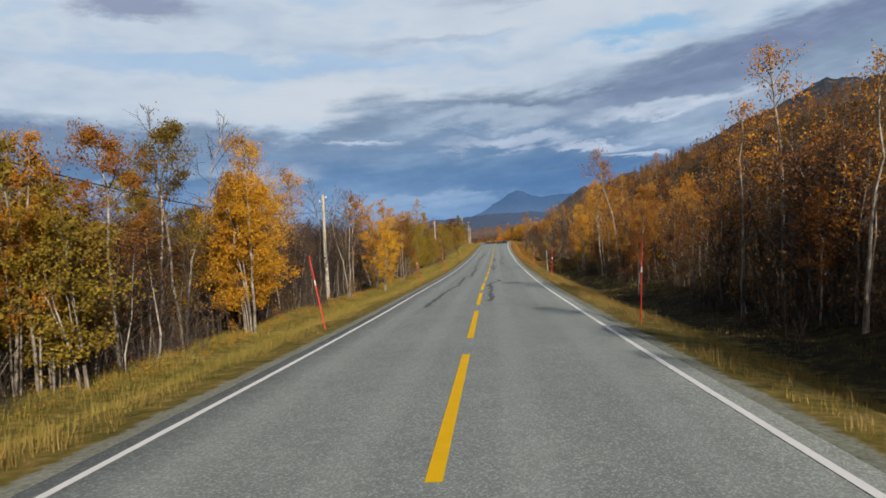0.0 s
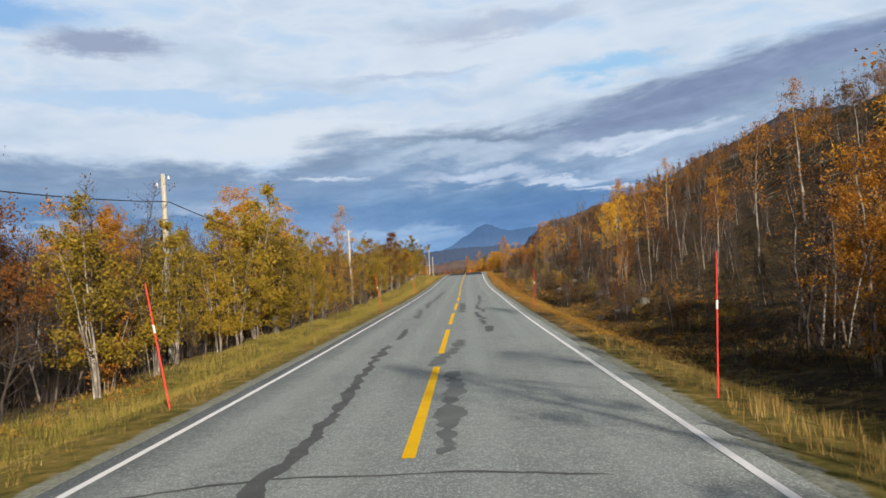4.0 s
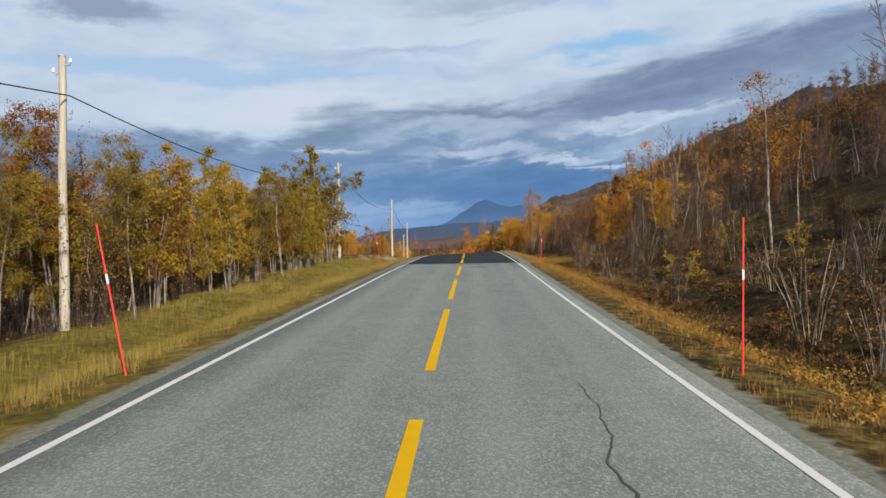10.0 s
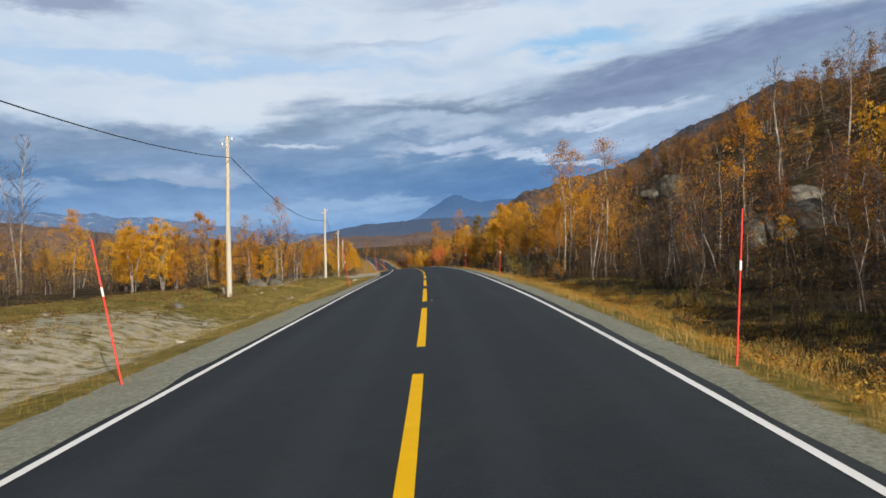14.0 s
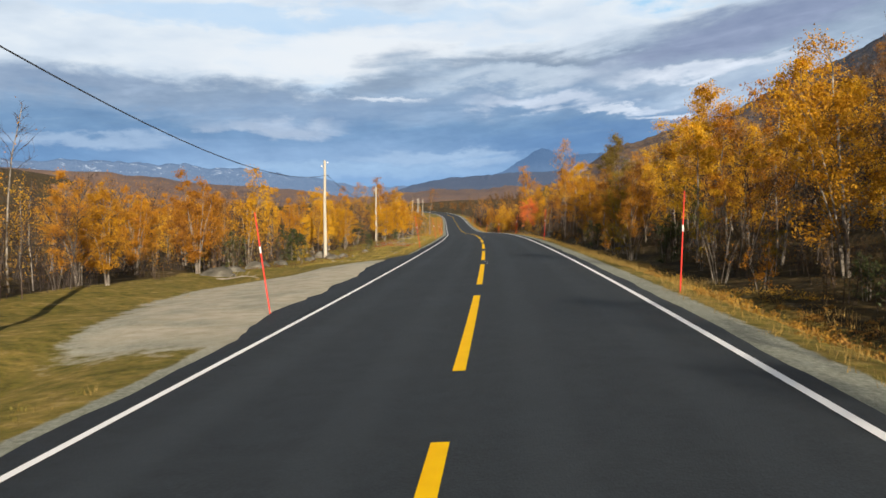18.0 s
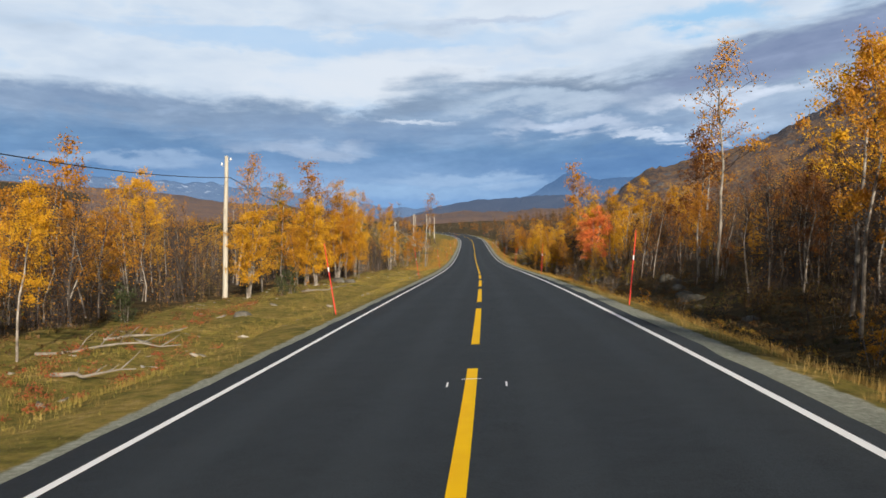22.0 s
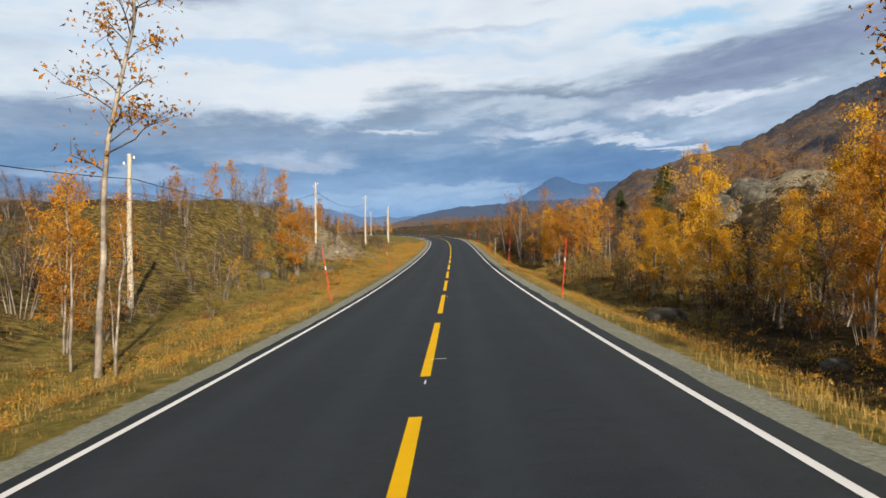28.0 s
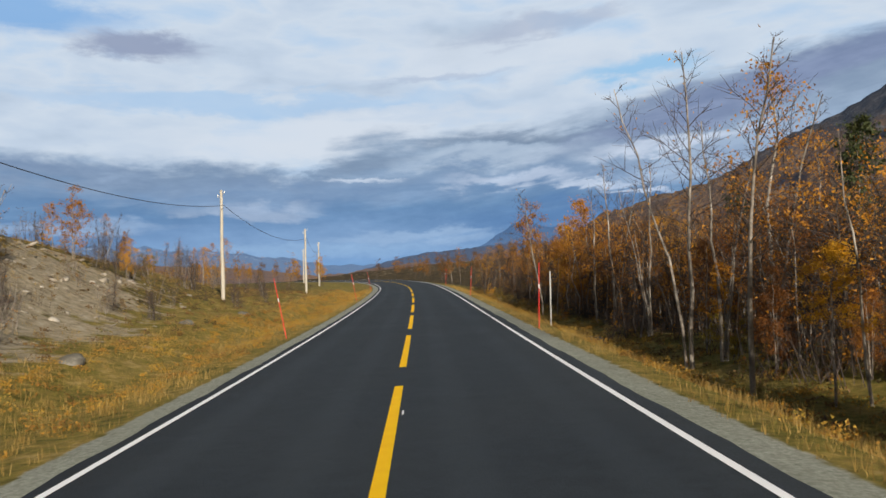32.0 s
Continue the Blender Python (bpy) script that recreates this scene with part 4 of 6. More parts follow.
# ---- hills in the distance ----
def ridge(name, label, azimuths, heights, near, far, base, mat, rough, seed, relief=0.0):
    """A far hill: its crest stands at elevation angles heights over azimuths, seen from mid-way along the road."""
    rg = np.random.default_rng(seed)
    az_ = np.radians(np.linspace(azimuths[0], azimuths[-1], 260))
    el_ = np.interp(np.degrees(az_), azimuths, heights)
    jag = sum(np.convolve(rg.normal(size=300), np.ones(w) / w, "same")[20:280] * k for w, k in ((3, 0.35), (9, 0.9), (25, 1.6)))
    rows_ = []
    for t in np.linspace(0, 1, 70 if relief else 26):
        r = near + (far - near) * t
        top = far * np.tan(np.radians(el_ + jag * rough * t ** 4))
        bumps = sum(np.sin(az_ * q * 60 + t * q * 9 + q) / q for q in (1, 2.3, 4.1, 7.7)) * 0.03 * math.sin(math.pi * min(1, t * 1.02))
        z = base + (top + 4 - base) * (t ** 1.25 + bumps)
        if relief:
            z = z + relief * math.sin(math.pi * min(1, t)) * np.array([noise.fractal(Vector((r * math.sin(b) / 160, r * math.cos(b) / 110, 0.3)), 0.8, 2.1, 5) for b in az_])
        rows_.append(np.stack([r * np.sin(az_), 240 + r * np.cos(az_), z], 1))
    back = rows_[-1].copy()
    back[:, :2] += np.stack([np.sin(az_), np.cos(az_)], 1) * (far - near) * 0.25
    back[:, 2] = base
    v = np.stack(rows_ + [back])
    i = np.arange(v.shape[0] * v.shape[1]).reshape(v.shape[:2])
    f = np.stack([i[:-1, :-1], i[:-1, 1:], i[1:, 1:], i[1:, :-1]], -1).reshape(-1, 4)
    tagged(new(name, mesh_of(name, [(v.reshape(-1, 3), f, 0)], [mat], True)), label, "mountain", kind="structure")


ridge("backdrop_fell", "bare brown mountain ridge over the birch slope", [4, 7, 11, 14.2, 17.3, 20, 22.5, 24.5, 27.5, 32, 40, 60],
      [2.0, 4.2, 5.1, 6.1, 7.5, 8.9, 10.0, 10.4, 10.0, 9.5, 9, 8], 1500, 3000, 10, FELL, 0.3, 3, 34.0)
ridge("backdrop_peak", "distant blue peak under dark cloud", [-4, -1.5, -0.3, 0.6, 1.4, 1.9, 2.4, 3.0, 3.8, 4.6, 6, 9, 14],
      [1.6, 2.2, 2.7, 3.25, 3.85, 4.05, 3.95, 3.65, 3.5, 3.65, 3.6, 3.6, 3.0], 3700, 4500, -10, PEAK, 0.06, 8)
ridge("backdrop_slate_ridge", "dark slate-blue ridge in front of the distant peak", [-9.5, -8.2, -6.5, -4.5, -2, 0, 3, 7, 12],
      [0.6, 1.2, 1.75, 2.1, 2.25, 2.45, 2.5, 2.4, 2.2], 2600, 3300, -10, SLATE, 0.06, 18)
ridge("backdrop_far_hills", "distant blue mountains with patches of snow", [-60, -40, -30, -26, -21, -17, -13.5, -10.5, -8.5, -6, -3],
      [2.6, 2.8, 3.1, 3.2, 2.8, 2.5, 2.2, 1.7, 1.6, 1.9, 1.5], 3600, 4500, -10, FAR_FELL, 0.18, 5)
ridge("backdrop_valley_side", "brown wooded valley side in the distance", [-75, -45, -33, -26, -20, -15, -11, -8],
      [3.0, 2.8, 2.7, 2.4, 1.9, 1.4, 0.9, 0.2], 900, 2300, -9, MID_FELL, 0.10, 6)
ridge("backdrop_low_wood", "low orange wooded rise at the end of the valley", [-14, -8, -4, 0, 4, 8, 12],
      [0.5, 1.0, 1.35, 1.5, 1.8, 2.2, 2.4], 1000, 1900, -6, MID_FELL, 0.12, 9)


# ---- snow stakes, posts, power line ----
def stake(lean):
    ob = tagged(new("snow_stake"), "slim red snow stake with a white reflector band", "snow stake", "snow stakes along the road")
    pole = [(0, 0, -0.15), (0, 0, 0.7), (0, 0, 1.4), (0, 0, 2.18)]
    v, f = tube(pole, [0.0155, 0.0155, 0.014, 0.012], 8)
    part("rod", mesh_of("rod", [(v, f, 0)], [STAKE_RED], True), ob)
    v, f = tube([(0, 0, 2.18), (0, 0, 2.19)], [0.012, 0.004], 8)
    part("cap", mesh_of("cap", [(v, f, 0)], [STAKE_RED], True), ob)
    v, f = tube([(0, 0, 1.32), (0, 0, 1.325), (0, 0, 1.455), (0, 0, 1.46)], [0.015, 0.018, 0.018, 0.014], 8)
    part("reflector_band", mesh_of("reflector_band", [(v, f, 0)], [STAKE_WHITE], True), ob, "white reflector band")
    return ob


first_stake = None
rng = np.random.default_rng(21)
STAKES = [(-14, -13), (24, 22), (57, 55), (84, 82.5), (118.6, 116.3), (152, 151.3), (187, 187), (221.2, 221), (256.8, 256), (292.7, 292), (326.6, 327.5), (367, 368.5), (401, 400.5), (436.3, 435.6), (473.5, 473), (507.3, 505.4), (537, 536.5), (571, 569), (606, 604), (640, 638)]
for pair in STAKES:
    for sgn, s0 in ((-1, pair[0]), (1, pair[1])):
        lat = sgn * (4.33 + rng.uniform(-0.05, 0.08))
        lean = (-9 if sgn < 0 else 3.5) + rng.uniform(-1.5, 1.5)
        x, y, z = spot(s0, lat)
        m = pose(x, y, z, rng.uniform(-2, 2), lean, 0)
        if first_stake is None:
            first_stake = stake(0)
            first_stake.matrix_basis = m
        else:
            copy_thing(first_stake, m)

post = tagged(new("marker_post"), "thin grey marker post in the grass verge", "post")
v, f = tube([(0, 0, -0.3), (0, 0, 1.0), (0, 0, 2.0)], [0.028, 0.027, 0.026], 8)
part("shaft", mesh_of("shaft", [(v, f, 0)], [POST_GREY], True), post)
v, f = tube([(0, 0, 2.0), (0, 0, 2.03)], [0.03, 0.012], 8)
part("cap", mesh_of("cap", [(v, f, 0)], [METAL], True), post)
post.matrix_basis = pose(*spot(75.5, 5.3), 0, -1.5, 0)
copy_thing(post, pose(*spot(572, 5.2), 0, 1, 0))


def power_pole(height, boxed):
    ob = tagged(new("power_pole"), "weathered grey wooden power pole" + (" with a grey metal box low down" if boxed else " with two small insulators at the top"), "utility pole", "power poles beside the road")
    hs = np.linspace(-0.6, height, 9)
    v, f = tube([(0.012 * math.sin(h * 1.3), 0.01 * math.cos(h), h) for h in hs], np.interp(hs, [-0.6, height], [0.135, 0.088]), 12)
    part("shaft", mesh_of("shaft", [(v, f, 0)], [POLE_WOOD], True), ob)
    v, f = tube([(0, 0, height), (0, 0, height + 0.03), (0, 0, height + 0.05)], [0.098, 0.098, 0.01], 12)
    part("pole_cap", mesh_of("pole_cap", [(v, f, 0)], [METAL], True), ob, "flat metal cap")
    for sx, dz in ((-1, 0.45), (1, 0.22)):
        v, f = tube([(sx * 0.09, 0, height - dz), (sx * 0.2, 0, height - dz - 0.02), (sx * 0.22, 0, height - dz + 0.06)], [0.012, 0.012, 0.012], 6)
        hook = part("hook", mesh_of("hook", [(v, f, 0)], [METAL], True), ob, "bent steel hook")
        v, f = tube([(sx * 0.22, 0, height - dz + 0.05), (sx * 0.22, 0, height - dz + 0.08), (sx * 0.22, 0, height - dz + 0.12), (sx * 0.22, 0, height - dz + 0.17)], [0.03, 0.05, 0.035, 0.02], 8)
        part("insulator", mesh_of("insulator", [(v, f, 0)], [CERAMIC], True), hook, "white ceramic insulator")
    v, f = tube([(0.11, 0, height - 0.98), (0.19, 0, height - 1.0)], [0.02, 0.02], 6)
    part("cable_clamp", mesh_of("cable_clamp", [(v, f, 0)], [METAL], True), ob, "steel cable clamp")
    if boxed:
        v, f = tube([(0.19, 0, height - 1.0), (0.27, -0.02, height - 1.9), (0.36, -0.03, height - 3.2), (0.30, -0.1, 2.4), (0.14, -0.2, 1.42)], np.full(5, 0.016), 6)
        part("down_cable", mesh_of("down_cable", [(v, f, 0)], [CABLE], True), ob, "black service cable")
        for (x0, x1, y0, y1, z0, z1) in ((-0.24, 0.05, -0.30, -0.13, 1.0, 1.35), (0.06, 0.24, -0.28, -0.13, 1.18, 1.42)):
            v, f = box(x0, x1, y0, y1, z0, z1)
            part("junction_box", mesh_of("junction_box", [(v, f, 0)], [METAL]), ob, "grey metal junction box")
    return ob


POLES = [(-38, -10.2, None), (8, -10.2, None), (53.9, -10.4, 5.97), (100, -10.2, 6.1), (146.9, -10.1, 6.25), (196.0, -9.6, 6.55), (239.1, -9.5, 7.4), (283.6, -9.1, 7.17), (324.4, -9.2, 6.13), (368.6, -11.2, 5.82), (415.7, -12.3, 6.1),
         (461.4, -12.6, 6.65), (508.8, -12.9, 5.86), (556.7, -13.2, 7.75), (596.4, -12.4, 7.79), (632.6, -11.2, 6.86), (672, -11.5, None), (712, -12, None)]
tops = []
for s0, lat, crown in POLES:
    x, y, z = spot(s0, lat)
    road_z = float(np.interp(s0, FINE_S, LINE[:, 2]))
    height = round(road_z + crown - z, 2) if crown else 6.7
    ob = power_pole(height, 146 < s0 < 148)
    lean = -1.2 if s0 < 150 else 0.3
    ob.matrix_basis = pose(x - height * math.sin(radians(lean)), y, z, 0, lean, 0)
    t = ob.matrix_basis @ Vector((0.19, 0, height - 1.0))
    tops.append(np.array(t))
for a_, b_ in zip(tops[:-1], tops[1:]):
    t = np.linspace(0, 1, 17)
    pts = a_[None] * (1 - t)[:, None] + b_[None] * t[:, None]
    pts[:, 2] -= 1.0 * 4 * t * (1 - t)
    v, f = tube(pts, np.full(17, 0.017), 6)
    tagged(new("overhead_cable", mesh_of("overhead_cable", [(v, f, 0)], [CABLE], True)), "black overhead cable sagging between two wooden poles", "cable", "spans of the power line")


# ---- birches and bushes ----
def tree_shape(height, rng, stems=1, leaves=1700, leaf=0.115, crown_from=0.35, spread=0.17, limbs=16, twigs=3, thin=1.0, lean=0.0, bare_top=0.0, clump=0.021):
    """Wood (bark and twigs) and leaves of one tree that stands at the origin: stems, rising limbs, side twigs and clumps of leaves at their ends."""
    bark, twig, spots = [], [], []
    for k in range(stems):
        h = height * (1 if k == 0 else rng.uniform(0.62, 0.95))
        ang = rng.uniform(0, 6.28)
        out = (0.03 + 0.07 * (stems > 1)) * h * (0.4 if k == 0 else 1) + lean * h
        t = np.linspace(0, 1, 9)
        bend = np.cumsum(rng.normal(size=(9, 2)) * 0.019 * h, axis=0)
        foot = np.array([math.cos(ang), math.sin(ang)]) * 0.14 * (k > 0)
        xy = foot + np.stack([np.cos(ang) * out * t ** 1.3, np.sin(ang) * out * t ** 1.3], 1) + bend * t[:, None]
        pts = np.column_stack([xy, t * h])
        pts[0, 2] = -0.25
        r0 = (0.0056 * h + 0.010) * thin * (1 if k == 0 else 0.75)
        low = height < 3
        bark.append(tube(pts[::4] if low else pts, (r0 * (1.15 - t * 0.98) + 0.006)[::4 if low else 1], 3 if low else 6))
        n_l = max(4, int(limbs * (1 if k == 0 else 0.7)))
        turn = rng.uniform(0, 6.28)
        for j in range(n_l):
            w = min(1.0, (j + rng.uniform(0, 1)) / n_l)
            u = crown_from + (0.985 - crown_from) * w
            base = np.array([np.interp(u, t, pts[:, i]) for i in range(3)])
            a = turn + j * 2.4 + rng.normal() * 0.5
            ln = height * spread * (0.30 + 0.70 * math.sin(math.pi * (0.18 + 0.80 * w))) * (1 - 0.35 * w ** 2) * rng.uniform(0.55, 1.3)
            d = np.array([math.cos(a), math.sin(a), rng.uniform(0.30, 0.95) + 0.8 * w])
            d /= np.linalg.norm(d)
            q = np.array([0, 0.35, 0.7, 1.0])
            limb = base + d * (q * ln)[:, None] + np.column_stack([rng.normal(size=(4, 2)) * 0.05 * ln, -0.16 * ln * q ** 2])
            limb[0] = base
            twig.append(tube(limb, np.array([0.34, 0.24, 0.14, 0.05]) * r0 * (1.1 - 0.6 * u) + 0.003, 3))
            ends = [limb[3], limb[2]]
            for _ in range(twigs):
                f = rng.uniform(0.3, 0.98)
                b0 = np.array([np.interp(f, q, limb[:, i]) for i in range(3)])
                dd = d + rng.normal(size=3) * 0.7
                dd /= np.linalg.norm(dd)
                b1 = b0 + dd * ln * rng.uniform(0.28, 0.60)
                twig.append(tube([b0, b1], [0.007, 0.003], 3))
                ends += [b1, (b0 + b1) / 2]
            if w < 1 - bare_top:
                spots += ends
    if leaves and spots:
        spots = np.array(spots)
        share = rng.gamma(1.1, 1.0, len(spots)) + 0.05
        wide = rng.uniform(0.6, 1.5, len(spots)) * clump * height
        pick = rng.choice(len(spots), leaves, p=share / share.sum())
        c = spots[pick] + rng.normal(size=(leaves, 3)) * np.array([1.0, 1.0, 0.75]) * wide[pick][:, None]
        lv = slivers(c, leaf, rng, 0.4)
    else:
        lv = None
    return join(bark), join(twig), lv


def tree_kind(name, label, category, seed, leaf_mat, **how):
    rng = np.random.default_rng(seed)
    bark, twig, lv = tree_shape(how.pop("height", 8.0), rng, **how)
    ob = tagged(new(name), label, category)
    part("trunk", mesh_of("trunk", [(*bark, 0), (*twig, 1)], [BARK, TWIG], True), ob, "pale birch bark trunk with dark twigs")
    if lv:
        part("crown", mesh_of("crown", [(*lv, 0)], [leaf_mat]), ob, "crown of autumn leaves")
    return ob


KIND = {}
WHAT = {"gold": ("golden_birch", "golden-yellow autumn birch with pale bark", GOLD), "amber": ("orange_birch", "orange autumn birch with thinning leaves", AMBER),
        "rust": ("russet_birch", "russet-brown autumn birch on the wooded slope", RUST), "olive": ("olive_birch", "olive and yellow leafed birch at the forest edge", OLIVE)}
for key, (name, label, mat) in WHAT.items():
    for tier, many, leaf in ((key, 2.2, 0.078), ("far " + key, 0.75, 0.120)):
        KIND[tier] = [
            tree_kind(name, label, "tree", 10, mat, stems=1, leaves=int(4000 * many), leaf=leaf, crown_from=0.26, spread=0.26, limbs=22),
            tree_kind(name, label, "tree", 11, mat, stems=2, leaves=int(4600 * many), leaf=leaf, crown_from=0.18, spread=0.24, limbs=20),
            tree_kind(name, label, "tree", 12, mat, stems=1, leaves=int(3400 * many), leaf=leaf, crown_from=0.38, spread=0.25, lean=0.06, limbs=20),
            tree_kind(name, label, "tree", 13, mat, stems=3, leaves=int(5200 * many), leaf=leaf, crown_from=0.16, spread=0.23, limbs=18),
            tree_kind(name, label, "tree", 14, mat, stems=1, leaves=int(3600 * many), leaf=leaf, crown_from=0.30, spread=0.22, limbs=24, lean=-0.04),
            tree_kind(name, label, "tree", 15, mat, stems=4, leaves=int(5200 * many), leaf=leaf, crown_from=0.22, spread=0.22, limbs=16, lean=0.05)]
KIND["sparse"] = [tree_kind("thin_birch", "slender birch with only a few orange leaves", "tree", s, AMBER, stems=st, leaves=1300, leaf=0.085, crown_from=0.42, spread=0.19, limbs=22, twigs=4, lean=ln)
                  for s, st, ln in ((20, 1, 0.05), (21, 2, 0.03), (22, 1, -0.04), (23, 1, 0.02))]
KIND["bare"] = [tree_kind("bare_birch", "leafless birch with slender pale stems", "tree", s, AMBER, stems=st, leaves=60, leaf=0.08, crown_from=0.36, spread=0.20, limbs=26, twigs=7, lean=ln)
                for s, st, ln in ((30, 1, 0.05), (31, 3, 0.04), (32, 2, 0.08), (33, 1, -0.05))]
KIND["willow"] = [tree_kind("willow_bush", "dense olive-yellow willow bush beside the road", "bush", s, OLIVE, height=5.0, stems=6, leaves=6200, leaf=0.085, crown_from=0.14, spread=0.24, limbs=12, thin=0.7, lean=0.06) for s in (40, 41, 42)]
KIND["green"] = [tree_kind("green_birch", "young birch still green among yellow trees", "tree", 45, GREEN, height=6.0, stems=2, leaves=4200, leaf=0.085, crown_from=0.18, spread=0.25)]
KIND["broad"] = [tree_kind("broad_birch", "broad many-stemmed golden-orange birch leafed almost to the ground", "tree", s, mat, height=6.0, stems=7, leaves=14000, leaf=0.078, crown_from=0.15, spread=0.27, limbs=13, thin=0.8, lean=0.03) for s, mat in ((54, AMBER), (55, GOLD), (56, OLIVE))]
KIND["rowan"] = [tree_kind("rowan_tree", "rowan tree with bright red-orange leaves", "tree", 50, RED, height=5.0, stems=7, leaves=10500, leaf=0.078, crown_from=0.24, spread=0.34, limbs=12, thin=0.8)]
KIND["shrub"] = [tree_kind("shrub", "low ochre-leaved shrub on the heath", "bush", s, mat, height=1.6, stems=6, leaves=1100, leaf=0.058, crown_from=0.1, spread=0.30, limbs=7, twigs=1, thin=0.6, lean=0.22, clump=0.04) for s, mat in ((60, OLIVE), (61, AMBER))]
KIND["twiggy"] = [tree_kind("leafless_shrub", "leafless brown shrub on the heath", "bush", s, AMBER, height=2.2, stems=8, leaves=60, leaf=0.05, crown_from=0.15, spread=0.25, limbs=7, twigs=2, thin=0.5, lean=0.28) for s in (65, 66)]
KIND["pine"] = [tree_kind("pine_tree", "dark green young pine among the birches", "tree", 47, JUNIPER, height=6.0, stems=1, leaves=4200, leaf=0.13, crown_from=0.12, spread=0.2, limbs=30)]
KIND["juniper"] = [tree_kind("juniper_bush", "dark green juniper bush in the grass", "bush", 70, JUNIPER, height=1.5, stems=7, leaves=2600, leaf=0.05, crown_from=0.05, spread=0.33, limbs=10, thin=0.6, clump=0.03)]
BASE_H = {"pine": 6.0, "willow": 5.0, "green": 6.0, "rowan": 5.0, "broad": 6.0, "shrub": 1.6, "twiggy": 2.2, "juniper": 1.5}
used = set()


def plant(kind, s, lat, height, rng, which=None):
    """A tree or bush of that kind and height at a place beside the road."""
    if kind in WHAT and (abs(lat) > 12.2 or s > 560):
        kind = "far " + kind
    if kind == "broad" and which is None:
        which = 2 if s < 240 else int(rng.integers(2))
    i = int(rng.integers(len(KIND[kind]))) if which is None else which
    if kind == "gold" and s < 60:
        i = 3
    ob = KIND[kind][i]
    k = height / BASE_H.get(kind, 8.0)
    x, y, z = spot(s, lat)
    m = Matrix.Translation((x, y, z)) @ Euler((radians(rng.normal() * 2), radians(rng.normal() * 2), rng.uniform(0, 6.28))).to_matrix().to_4x4() @ Matrix.Diagonal((k * rng.uniform(0.92, 1.08), k * rng.uniform(0.92, 1.08), k, 1))
    if (kind, i) in used:
        copy_thing(ob, m)
    else:
        used.add((kind, i))
        ob.matrix_basis = m


rng = np.random.default_rng(77)
